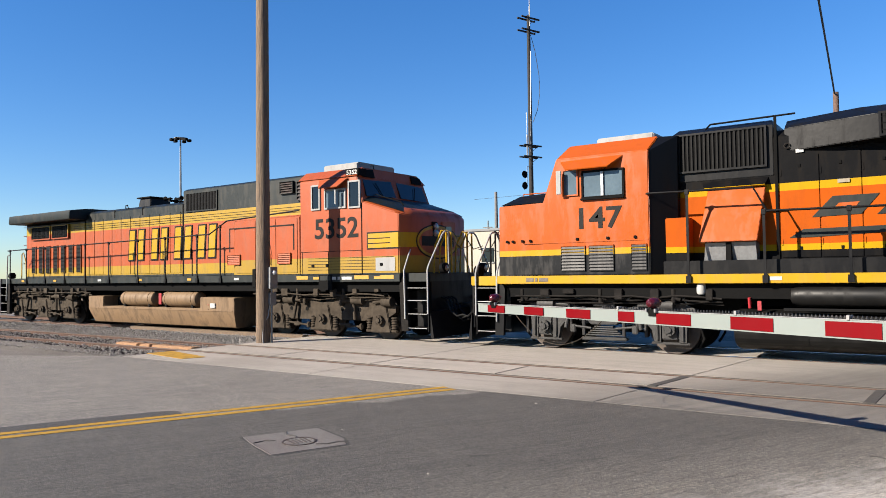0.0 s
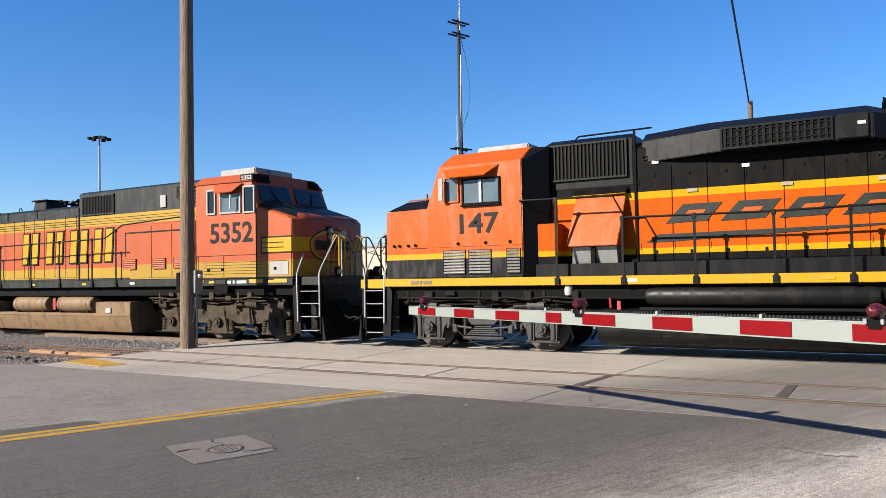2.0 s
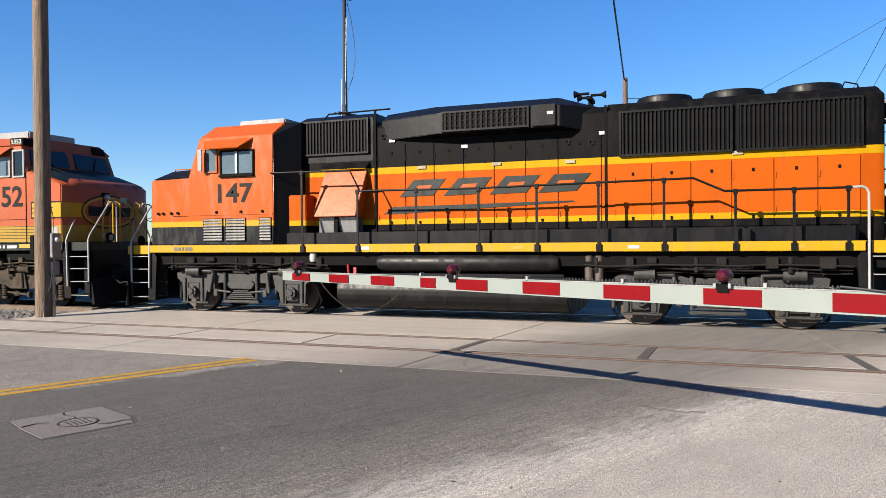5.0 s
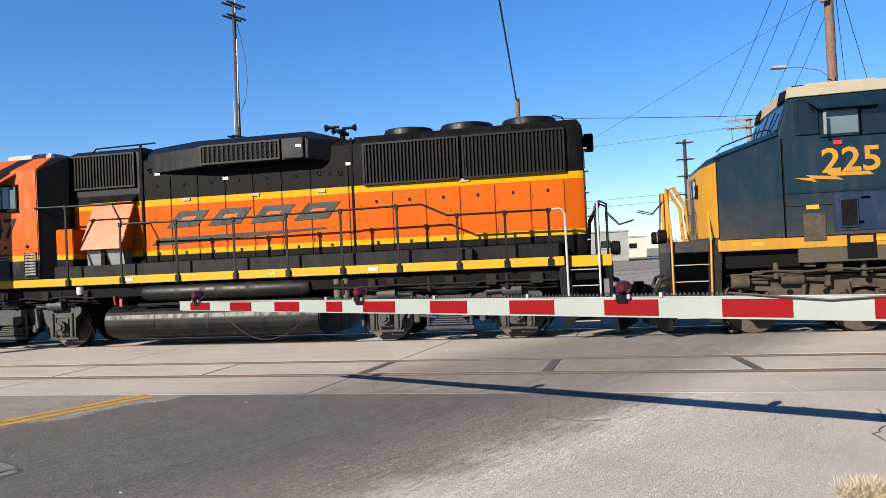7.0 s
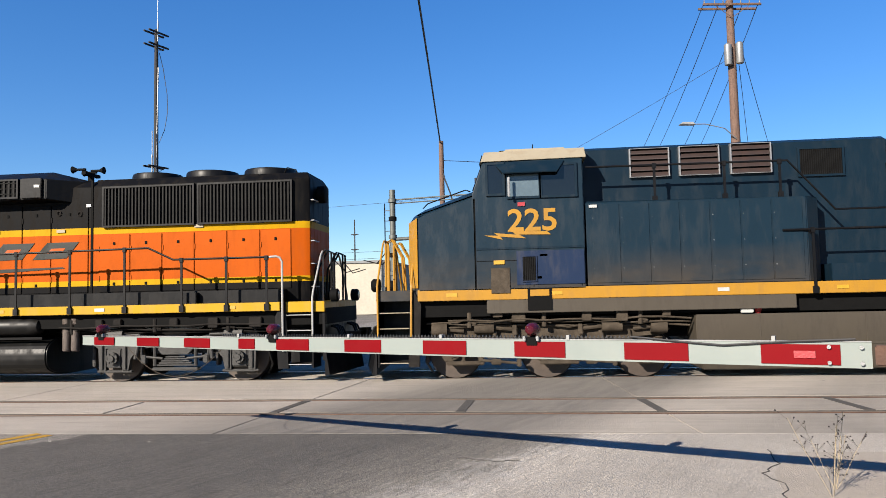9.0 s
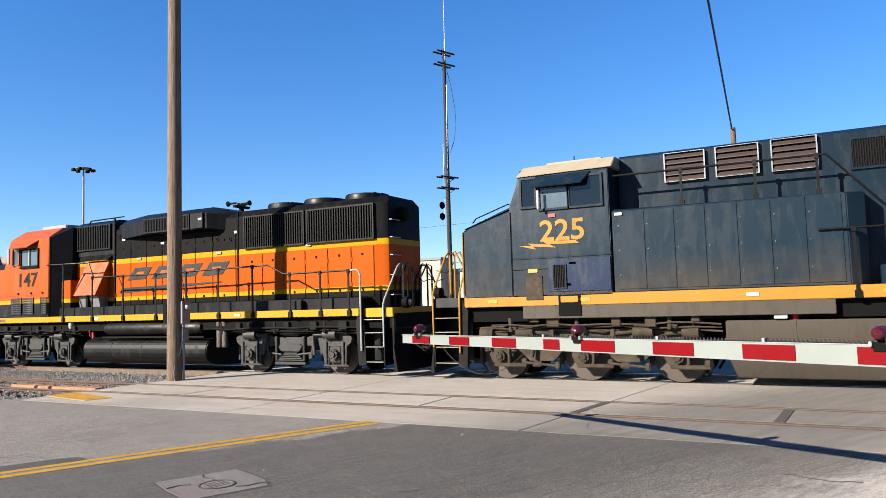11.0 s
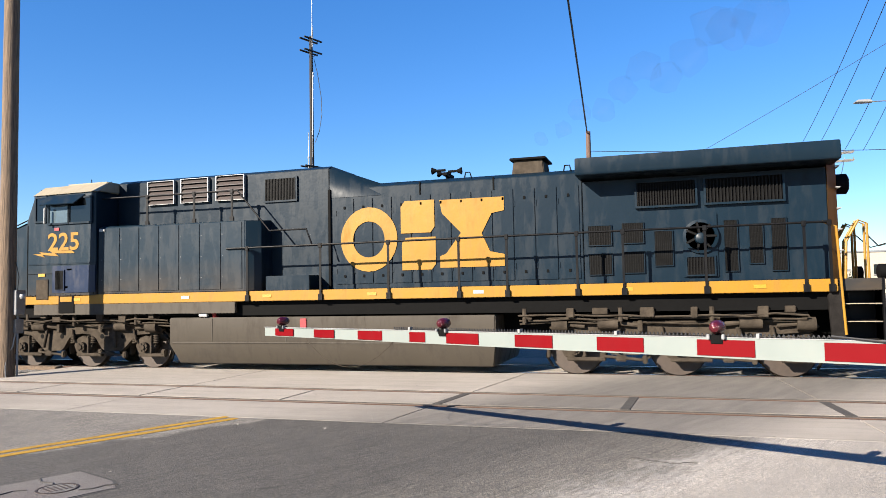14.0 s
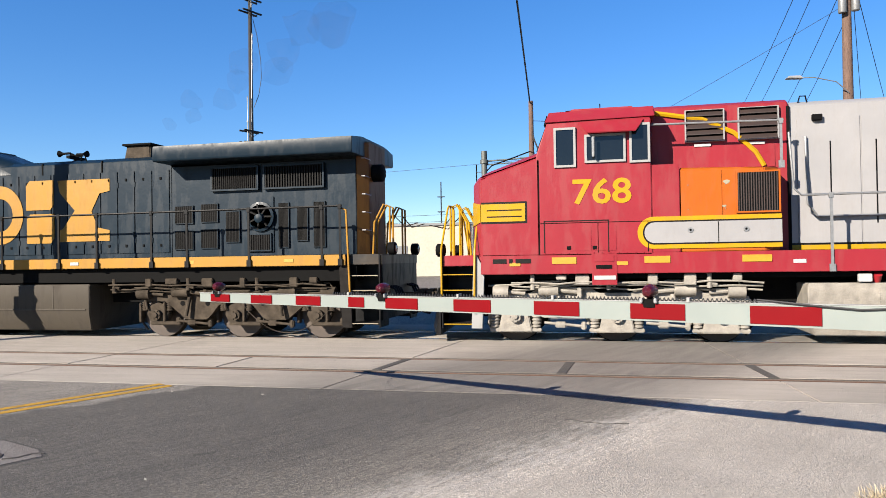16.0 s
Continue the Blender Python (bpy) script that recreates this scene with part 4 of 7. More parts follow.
    rad = part("radiator_hood", hull([P(u, s * y, z) for s in (-1, 1) for u, y, z in ((15.52, 0.86, zs1), (15.52, 0.86, 4.0), (19.9 + tail, 0.86, zs1), (19.9 + tail, 0.86, 4.0))], 0.012), S["hood_mat"], root)
    part("radiator_roof", hull([P(u, s * y, z) for s in (-1, 1) for u, y, z in ((15.45, 1.5, 4.05), (15.45, 1.53, 4.12), (15.45, 1.5, 4.40), (15.45, 0.8, 4.49), (20.05 + tail, 1.5, 4.05), (20.05 + tail, 1.53, 4.12), (20.05 + tail, 1.5, 4.40), (20.05 + tail, 0.8, 4.49))], 0.012), S["roof_hood_mat"], root)
    part("rear_end", hull([P(u, s * y, z) for s in (-1, 1) for u, y, z in ((19.91 + tail, 0.86, zs1), (19.91 + tail, 0.86, 4.3), (20.12 + tail, 0.6, zs1), (20.12 + tail, 0.6, 4.4), (19.91 + tail, 0.6, 4.45))], 0.01), S["end_mat"], root)
    part("rear_headlight", moved(turned([(0.12, 0), (0.2, 0.03), (0.2, 0.25), (0.15, 0.28)], 16, "X"), Matrix.Translation(P(20.1 + tail if way > 0 else 20.35 + tail, -0.3, 3.72))), M_DARK, root)
    grab_irons(X(20.05 + tail), way, (2.4, 2.8, 3.2, 3.6, 4.0), -0.7, root)
    # radiator grilles under the overhang
    for a, b in ((16.62, 17.75), (17.95, 19.35)):
        grille("radiator_grille", X(a), X(b), 3.42, 3.9, -0.90, rad, 22, True, S["hood_up_mat"], label="slatted black radiator grille")
    if S["rear_kind"] == "panels":
        for a, b, z0, z1 in ((15.62, 16.08, 2.66, 3.06), (16.3, 16.72, 2.68, 3.09), (15.62, 16.08, 2.05, 2.47), (16.3, 16.72, 2.07, 2.5), (16.94, 17.28, 2.2, 2.9), (18.26, 18.5, 2.06, 3.06), (18.72, 18.96, 2.2, 2.95), (19.12, 19.38, 2.05, 3.06)):
            grille("door_grille", X(a), X(b), z0, z1, -0.88, rad, 9, True, S["hood_up_mat"], rim=0.015, depth=0.02)
        hatch = part("fan_hatch", box(X(17.48), X(18.14), -0.89, -0.86, 1.95, 3.22, 0.008), S["hood_up_mat"], rad)
        part("blower_ring", moved(turned([(0.34, 0), (0.34, -0.05), (0.28, -0.06), (0.27, 0)], 24, "Y"), Matrix.Translation(P(17.82, -0.89, 2.76))), M_NAVY_UP, hatch)
        for i in range(7):
            c = i * math.tau / 7
            blade = rod(bmesh.new(), (X(17.82), -0.93, 2.76), (X(17.82) + 0.3 * math.cos(c), -0.93, 2.76 + 0.3 * math.sin(c)), 0.03, 6)
            part("impeller_blade", blade, M_GRILLE, hatch)
        part("blower_hub", moved(turned([(0.12, 0), (0.1, -0.1), (0.03, -0.13)], 16, "Y"), Matrix.Translation(P(17.82, -0.93, 2.72))), M_NAVY_UP, hatch)
        grille("hatch_grille", X(17.55), X(18.06), 2.0, 2.35, -0.9, hatch, 9, True, S["hood_up_mat"], rim=0.03, depth=0.03)
    else:
        for i in range(7):
            a = 15.75 + i * 0.56
            grille("door_grille", X(a), X(a + 0.3), 2.0, 3.1, -0.88, rad, 7, False, S["hood_mat"], rim=0.015, depth=0.02)
    # hood doors
    n = S.get("doors", 10)
    d0, d1 = S["high_end"] + 0.15, 15.45
    doors([X(d0 + (d1 - d0) * i / n) for i in range(n + 1)], zs1 + 0.12, zt - 0.35, -0.83, S["hood_mat"], hood, S.get("latch", True))
    # wide cabinet beside the cab
    if S.get("cabinet"):
        a, b, z = S["cabinet"]
        wide = part("equipment_cabinet", hull([P(u, y, zz) for u, y, zz in ((a, -1.53, zs1 + 0.003), (a, -1.53, z - 0.05), (a, -1.45, z), (a, -0.8, z), (a, -0.8, zs1 + 0.003), (b - 0.3, -1.53, zs1 + 0.003), (b - 0.3, -1.53, z - 0.05), (b, -1.3, zs1 + 0.003), (b, -1.3, z - 0.05), (b, -0.8, zs1 + 0.003), (b, -0.8, z))], 0.015), S["cabinet_mat"], root)
        m = S.get("cabinet_panels", 7)
        for i in range(m):
            u0 = a + 0.08 + (b - 0.45 - a) * i / m
            u1 = a + 0.08 + (b - 0.45 - a) * (i + 1) / m
            pn = part("cabinet_panel", box(X(u0 + 0.01), X(u1 - 0.01), -1.545, -1.52, zs1 + 0.06, z - 0.08, 0.006), S["cabinet_mat"], wide)
            for zz in (zs1 + 0.35, (zs1 + z) / 2, z - 0.35):
                part("bolt", box(X(u0 + 0.05) - 0.008, X(u0 + 0.05) + 0.008, -1.551, -1.54, zz - 0.008, zz + 0.008), M_GALV, pn)
    for a, b, z0, z1 in S["vents"]:
        grille("intake_louvre", X(a), X(b), z0, z1, -0.875, root, 5, False, S["vent_frame"], M_LOUVRE, "brown slatted louvre in a pale frame", 0.07, 0.024, thin=0.010)
    a, b, z0, z1 = S["front_grille"]
    grille("front_grille", X(a), X(b), z0, z1, -0.875, root, 20, True, S["hood_up_mat"], depth=0.03)
    # roof fittings
    part("exhaust_pipe", hull([P(u, s * y, z) for s in (-1, 1) for u, y, z in ((S["stack"], 0.45, zt - 0.05), (S["stack"] + 0.75, 0.45, zt - 0.05), (S["stack"] + 0.05, 0.4, zt + 0.34), (S["stack"] + 0.7, 0.4, zt + 0.34))], 0.02), M_GRIME_BROWN if S["rear_kind"] == "panels" else M_BLACK, root)
    part("stack_lip", box(X(S["stack"] - 0.03), X(S["stack"] + 0.78), -0.48, 0.48, zt + 0.34, zt + 0.39, 0.01), M_DARK, root)
    horn(X(S["horn"]), -0.25, zt + 0.10, root, 3)
    for u in (S["high_end"] + 0.3, 13.0, 15.2):
        part("lifting_eye", tube([P(u - 0.08, -0.72, zt - 0.02), P(u - 0.05, -0.74, zt + 0.1), P(u + 0.05, -0.74, zt + 0.1), P(u + 0.08, -0.72, zt - 0.02)], 0.015, 6), M_DARK, root)
    part("hood_seam", box(X(S["high_end"] - 0.03), X(S["high_end"] + 0.03), -0.875, -0.84, zs1, zt - 0.1), M_DARK, root)
    for u in (11.9, 13.6):
        part("roof_seam", box(X(u - 0.015), X(u + 0.015), -0.845, -0.8, zt - 0.45, zt - 0.06), M_DARK, root)
    # rails
    handrail([X(u) for u in S["posts"]], [(X(u), z) for u, z in S["rail"]], -1.572, zs0 + 0.02, S["rail_mat"], root)
    if S.get("top_rail"):
        handrail([X(u) for u in S["top_posts"]], [(X(u), z) for u, z in S["top_rail"]], -1.42, S["cabinet"][2] - 0.05 if S.get("cabinet") else 3.5, S["rail_mat"], root)
    part("handrail", tube([P(u, 1.5, z) for u, z in S["rail"]], 0.022), S["rail_mat"], root)
    part("rear_rail", tube([P(19.9, -1.5, zs1 + 1.05), P(20.12, -1.52, zs1 + 0.95), P(20.2, -1.53, 0.85)], 0.024), S.get("rail_end", M_GOLD), root)
    end_steps(X(0.1), -way, root, S["step_mat"], S["well_mat"], S.get("rail_end", M_GOLD), zs1)
    end_steps(X(20.1), way, root, S["step_mat"], S["well_mat"], S.get("rail_end", M_GOLD), zs1, False)
    coupler_end(X(0.1), -way, root, S["deck_mat"], zs1, True, S.get("post_mat"))
    coupler_end(X(20.1), way, root, S["deck_mat"], zs1, False, S.get("post_mat"))
    # running gear
    t0, t1, zt0, zt1 = S["tank"]
    if S.get("air_tanks"):
        for a, b in ((t0, t0 + 1.6), (t1 - 0.95, t1)):
            part("tank_block", hull([P(u, s * y, z) for s in (-1, 1) for u, y, z in ((a, 1.46, 0.7), (a, 1.46, 1.1), (b, 1.46, 0.7), (b, 1.46, 1.1))], 0.02), S["tank_mat"], root)
        zt1 = 0.74
    part("fuel_tank", hull([P(u, s * y, z) for s in (-1, 1) for u, y, z in ((t0, 1.46, zt1), (t0, 1.46, 0.62), (t0 + 0.15, 1.25, zt0), (t1, 1.46, zt1), (t1, 1.46, 0.62), (t1 - 0.1, 1.25, zt0))], 0.02), S["tank_mat"], root)
    if S.get("air_tanks"):
        part("tank_shelf", box(X(t0 + 1.6), X(t1 - 0.95), -0.9, 1.0, 0.74, 1.05), M_GRIME, root)
    part("tank_band", box(X(t0 + 0.1), X(t1 - 0.1), -1.475, -1.44, 0.66, 0.69), S["tank_mat"], root)
    for u in np.linspace(t0 + 1.2, t1 - 1.0, 4):
        part("tank_seam", box(X(u) - 0.01, X(u) + 0.01, -1.468, -1.44, 0.7, zt1 - 0.02), S["tank_mat"], root)
    part("fuel_sight_glass", box(X(t0 + 3.52), X(t0 + 3.68), -1.485, -1.45, 0.84, 1.22, 0.01), M_STICKER_R, root)
    part("fuel_filler", rod(bmesh.new(), P(t0 + 1.2, -1.3, zt1), P(t0 + 1.2, -1.42, zt1 + 0.16), 0.07, 12), M_STICKER_R, root)
    part("cut_off_box", box(X(t0 + 0.85), X(t0 + 1.08), -1.5, -1.42, zt1 + 0.02, zt1 + 0.17, 0.01), M_STICKER, root)
    if S.get("air_tanks"):
        for a, b in S["air_tanks"]:
            x0, x1 = min(X(a), X(b)), max(X(a), X(b))
            bm = moved(turned([(0.02, x0), (0.15, x0 + 0.03), (0.24, x0 + 0.1), (0.265, x0 + 0.2), (0.265, x1 - 0.2), (0.24, x1 - 0.1), (0.15, x1 - 0.03), (0.02, x1)], 24, "X"), Matrix.Translation((0, -1.2, 1.02)))
            for x in (x0 + 0.3, x1 - 0.3):
                part("tank_strap", moved(turned([(0.268, -0.025), (0.275, -0.02), (0.275, 0.02), (0.268, 0.025)], 24, "X"), Matrix.Translation((x, -1.2, 1.02))), M_TAN, root)
                part("tank_saddle", box(x - 0.06, x + 0.06, -1.4, -1.0, 0.74, 0.86, 0.015), M_GRIME, root)
            part("air_reservoir", bm, S["tank_mat"], root)
    fx, rx = S["axles"]
    truck((X(fx[0]) + X(fx[2])) / 2, abs(X(fx[2]) - X(fx[0])) / 2, [X(u) for u in fx], root, S["truck_mat"], S["wheel_mat"], S.get("truck_kind", "coil"))
    truck((X(rx[0]) + X(rx[2])) / 2, abs(X(rx[2]) - X(rx[0])) / 2, [X(u) for u in rx], root, S["truck_mat"], S["wheel_mat"], S.get("truck_kind", "coil"))
    under_gear(min(X(0.8), X(5.6)), max(X(0.8), X(5.6)), root, S["truck_mat"], 3)
    under_gear(min(X(14.2), X(19.6)), max(X(14.2), X(19.6)), root, S["truck_mat"], 5)
    reflectors([X(u) for u in (0.9, 3.0, 6.2, 8.4, 11.0, 13.4, 16.4, 18.8)], (zs0 + zs1) / 2, -1.553, root, (M_STICKER_Y, M_STICKER_Y, M_STICKER))
    return root, X


def shape(points, y, parent, material, name="emblem", label=""):
    return part(name, flat(points, y - 0.006, y), material, parent, label, smooth=False)


def ring_shape(cx, cz, rx, rz, hole, y, parent, material):
    n = 28
    bm = bmesh.new()
    rows = []
    for yy in (y - 0.006, y):
        for q in (1.0, hole):
            rows.append([bm.verts.new((cx + rx * q * math.cos(i * math.tau / n), yy, cz + rz * q * math.sin(i * math.tau / n))) for i in range(n)])
    a, b, c, d = rows
    for i in range(n):
        j = (i + 1) % n
        bm.faces.new((a[i], a[j], b[j], b[i]))
        bm.faces.new((a[i], c[i], c[j], a[j]))
        bm.faces.new((b[i], b[j], d[j], d[i]))
    bmesh.ops.recalc_face_normals(bm, faces=bm.faces[:])
    return part("emblem", bm, material, parent)


def lettering_bars(x0, x1, z0, z1, y, material, parent):
    """Small stencilled writing, as plain bars."""
    for a, b in ((0.0, 0.36), (0.43, 0.52), (0.60, 1.0)):
        part("stencil_bar", box(x0 + (x1 - x0) * a, x0 + (x1 - x0) * b, y - 0.004, y, z0, z1), material, parent)


# ---- dark blue locomotive ----
BLUE = dict(sill=(1.63, 1.86), sill_mat=M_GOLD, skirt=7.55, skirt_mat=M_TANK_BROWN, nose_mat=M_NAVY, cab_mat=M_NAVY, roof_mat=M_CREAM, ac_mat=M_CREAM,
            windows=((1.68, 1.98, 3.77, 4.36, 0), (2.10, 2.70, 3.70, 4.14, 1), (2.76, 3.42, 3.70, 4.3, 0)), visor=(1.82, 3.22), visor_mat=M_NAVY_UP, win_mat=M_NAVY_UP,
            hood_top=4.30, high_end=9.66, slope=True, hood_mat=M_NAVY_UP, hood_up_mat=M_NAVY_UP, roof_hood_mat=M_NAVY_UP, end_mat=M_RUST_GOLD, rear_kind="panels",
            cabinet=(3.62, 8.12, 3.56), cabinet_mat=M_NAVY, vents=((4.62, 5.38, 4.1, 4.68), (5.62, 6.38, 4.1, 4.69), (6.64, 7.4, 4.1, 4.7)), vent_frame=M_ALU, front_grille=(7.98, 8.8, 4.02, 4.54),
            stack=13.92, horn=12.4, posts=(7.9, 9.77, 11.4, 12.99, 14.02, 15.45, 16.35, 17.87, 19.58, 20.0), rail=((7.35, 2.86), (20.0, 2.9)), rail_mat=M_BLACK,
            top_rail=((3.65, 4.26), (7.55, 4.24), (8.4, 3.25), (9.35, 3.25), (9.5, 2.86)), top_posts=(5.0, 6.35, 7.4), tank=(5.68, 13.72, 0.16, 1.26), tank_mat=M_TANK_BROWN,
            axles=((0.88, 2.80, 4.72), (15.3, 17.32, 19.32)), truck_mat=M_GRIME_BROWN, truck_kind="steering", wheel_mat=M_GRIME_BROWN, step_mat=M_CREAM, well_mat=M_GRIME, deck_mat=M_NAVY, rail_end=M_GOLD, post_mat=M_GOLD, doors=12, tail=0.22)
blue_loco, XB = wide_cab_loco("dusty dark blue diesel locomotive with gold sill stripe, on the rails", 9.85, 1, 1.0, BLUE)
part("road_number", letters("225", XB(2.06), XB(3.04), 2.99, 3.45, -1.552), M_GOLD, blue_loco, "gold painted road number")
shape([(1.58, 2.93), (1.97, 2.83), (1.90, 2.90), (2.42, 2.85), (2.28, 2.93), (2.92, 2.915), (2.84, 2.985), (2.12, 3.0), (2.22, 2.93), (1.78, 2.975), (1.86, 2.92)], -1.556, blue_loco, M_GOLD, "lightning_stripe", "gold lightning flash under the number")
for u0, u1, z0, z1, m, n in ((2.22, 3.56, 1.92, 2.6, M_PANEL_BLUE, "access_door"), (1.70, 2.08, 1.76, 2.27, M_GRIME_BROWN, "cover_plate"), (1.76, 1.98, 2.34, 2.42, M_STICKER_Y, "sticker"), (2.27, 2.42, 3.5, 3.58, M_STICKER_R, "flag_decal"), (3.68, 3.84, 3.42, 3.48, M_STICKER, "sticker"), (2.68, 2.84, 2.48, 2.53, M_STICKER, "sticker"), (2.56, 2.72, 2.03, 2.09, M_STICKER_R, "sticker")):
    part(n, box(XB(u0), XB(u1), -1.57, -1.545, z0, z1, 0.004), m, blue_loco)
grille("door_louvre", XB(2.34), XB(2.6), 2.0, 2.48, -1.57, blue_loco, 7, True, M_PANEL_BLUE, depth=0.03, rim=0.02)
part("trim_strip", box(XB(1.42), XB(3.58), -1.565, -1.545, 2.64, 2.68), M_NAVY_UP, blue_loco)
part("nose_front_band", hull([(XB(u), y, z) for u, y, z in ((-0.014, -1.16, 1.9), (-0.014, -1.16, 3.26), (0.215, -1.566, 1.9), (0.215, -1.566, 3.33), (-0.014, 1.14, 1.9), (-0.014, 1.14, 3.26))]), M_GOLD, blue_loco)
part("nose_number_board", box(XB(-0.05), XB(0.0), -0.72, -0.46, 2.72, 2.98, 0.01), M_DARK, blue_loco)
part("equipment_box", box(XB(8.28), XB(9.4), -1.4, -0.9, 1.86, 2.2, 0.01), M_NAVY_UP, blue_loco)
YB = -0.862
ring_shape(XB(10.65), 2.99, 0.70, 0.74, 0.56, YB, blue_loco, M_GOLD)
for u0, u1, z0, z1 in ((11.46, 12.26, 2.26, 2.99), (11.44, 12.24, 3.09, 3.82)):
    shape([(XB(u0), z0), (XB(u1 - 0.1), z0), (XB(u1), z0 + 0.12), (XB(u1), z1), (XB(u0 + 0.1), z1), (XB(u0), z1 - 0.12)], YB, blue_loco, M_GOLD, "emblem")
shape([(XB(u), z) for u, z in ((12.36, 2.29), (13.82, 2.29), (13.82, 2.55), (13.5, 2.62), (13.32, 3.02), (13.55, 3.45), (13.83, 3.5), (13.83, 3.8), (12.36, 3.8), (12.42, 3.5), (12.85, 3.05), (12.5, 2.6), (12.36, 2.55))], YB, blue_loco, M_GOLD, "emblem")

# ---- red and silver locomotive ----
WAR = dict(pocket_mat=M_RED, latch=False, sill=(1.40, 1.80), sill_mat=M_RED, nose_mat=M_RED, cab_mat=M_RED, roof_mat=M_RED, ac_mat=M_RED,
           windows=((1.76, 2.10, 3.56, 4.26, 0), (2.36, 3.06, 3.63, 4.1, 0), (3.22, 3.52, 3.6, 4.28, 0)), visor=(2.2, 3.45), visor_mat=M_RED, win_mat=M_WHITE,
           hood_top=4.72, high_end=6.2, front_mat=M_RED, slope=False, hood_mat=M_SILVER_HOOD, hood_up_mat=M_SILVER, roof_hood_mat=M_SILVER, end_mat=M_SILVER, rear_kind="slots",
           cabinet=(4.12, 5.92, 3.43), cabinet_mat=M_PATCH, cabinet_panels=2, vents=((4.3, 5.0, 4.0, 4.62), (5.3, 6.0, 4.0, 4.62)), vent_frame=M_SILVER, front_grille=(9.5, 10.4, 4.0, 4.5),
           stack=13.9, horn=12.4, posts=(6.75, 8.3, 9.9, 11.5, 13.0, 14.6, 16.2, 17.8, 19.4), rail=((6.05, 4.0), (6.12, 2.95), (6.25, 2.82), (20.0, 2.86)), rail_mat=M_GALV,
           top_rail=((3.55, 4.3), (6.0, 4.26)), top_posts=(5.95,), tank=(6.35, 13.7, 0.18, 1.18), tank_mat=M_GRIME_PALE,
           axles=((0.84, 2.88, 4.86), (15.3, 17.32, 19.32)), truck_mat=M_GRIME_PALE, wheel_mat=M_GRIME, step_mat=M_YELLOW, well_mat=M_WHITE, deck_mat=M_RED, rail_end=M_YELLOW, post_mat=M_YELLOW, doors=8)
red_loco, XR = wide_cab_loco("red and silver diesel locomotive with yellow stripes, on the rails", 32.68, 1, 1.0, WAR)
part("road_number", letters("768", XR(2.07), XR(3.2), 2.77, 3.28, -1.552), M_YELLOW, red_loco, "yellow painted road number")
lettering_bars(XR(0.45), XR(1.22), 1.62, 1.71, -1.556, M_INK, red_loco)
part("cab_rear_panel", box(XR(3.59), XR(4.1), -1.54, -0.8, 1.8, 3.5, 0.01), M_RED, red_loco)
part("upper_panel", box(XR(3.75), XR(5.95), -0.878, -0.85, 3.45, 3.9), M_RED, red_loco)
part("pill_outline", flat([(XR(3.36 + 0.24 - 0.3 * math.cos(a)), 2.18 + 0.31 * math.sin(a)) for a in np.linspace(-math.pi / 2, math.pi / 2, 14)] + [(XR(5.91), 2.49), (XR(5.91), 1.87)], -1.554, -1.545), M_YELLOW, red_loco)
part("pill_edge", flat([(XR(3.36 + 0.24 - 0.2 * math.cos(a)), 2.18 + 0.23 * math.sin(a)) for a in np.linspace(-math.pi / 2, math.pi / 2, 14)] + [(XR(5.91), 2.41), (XR(5.91), 1.95)], -1.558, -1.55), M_INK, red_loco)
part("pill_field", flat([(XR(3.36 + 0.26 - 0.19 * math.cos(a)), 2.18 + 0.2 * math.sin(a)) for a in np.linspace(-math.pi / 2, math.pi / 2, 14)] + [(XR(5.91), 2.38), (XR(5.91), 1.98)], -1.562, -1.555), M_SILVER, red_loco)
grille("cabinet_grille", XR(5.14), XR(5.86), 2.55, 3.28, -1.56, red_loco, 16, True, M_PATCH, M_LOUVRE, depth=0.03, rim=0.03)
part("nose_stripe_edge", box(XR(0.22), XR(1.16), -1.556, -1.545, 2.43, 2.87, 0.002), M_INK, red_loco)
part("nose_stripe", box(XR(0.22), XR(1.12), -1.562, -1.552, 2.47, 2.83, 0.002), M_YELLOW, red_loco)
for z in (2.57, 2.70):
    part("nose_stripe_line", box(XR(0.34), XR(1.05), -1.566, -1.56, z - 0.012, z + 0.012), M_INK, red_loco)
part("nose_emblem", hull([(XR(u), y, z) for u, y, z in ((-0.014, -1.16, 2.4), (-0.014, -1.16, 2.9), (-0.014, 1.1, 2.3), (-0.014, 1.1, 3.0), (0.21, -1.566, 2.47), (0.21, -1.566, 2.83))]), M_YELLOW, red_loco)
for u0, u1 in ((1.64, 2.12), (3.42, 3.9), (5.2, 5.72)):
    part("reflective_mark", box(XR(u0), XR(u1), -1.566, -1.552, 1.6, 1.73), M_STICKER_Y, red_loco)
part("curved_stripe", tube([(XR(u), -0.885, z) for u, z in ((3.7, 4.62), (4.6, 4.45), (5.2, 4.15), (5.6, 3.75), (5.75, 3.47))], 0.05, 6), M_YELLOW, red_loco)
for u in (2.02, 2.5):
    part("access_plate", box(XR(u - 0.02), XR(u + 0.4), -1.556, -1.545, 1.85, 2.35, 0.004), M_RED, red_loco)

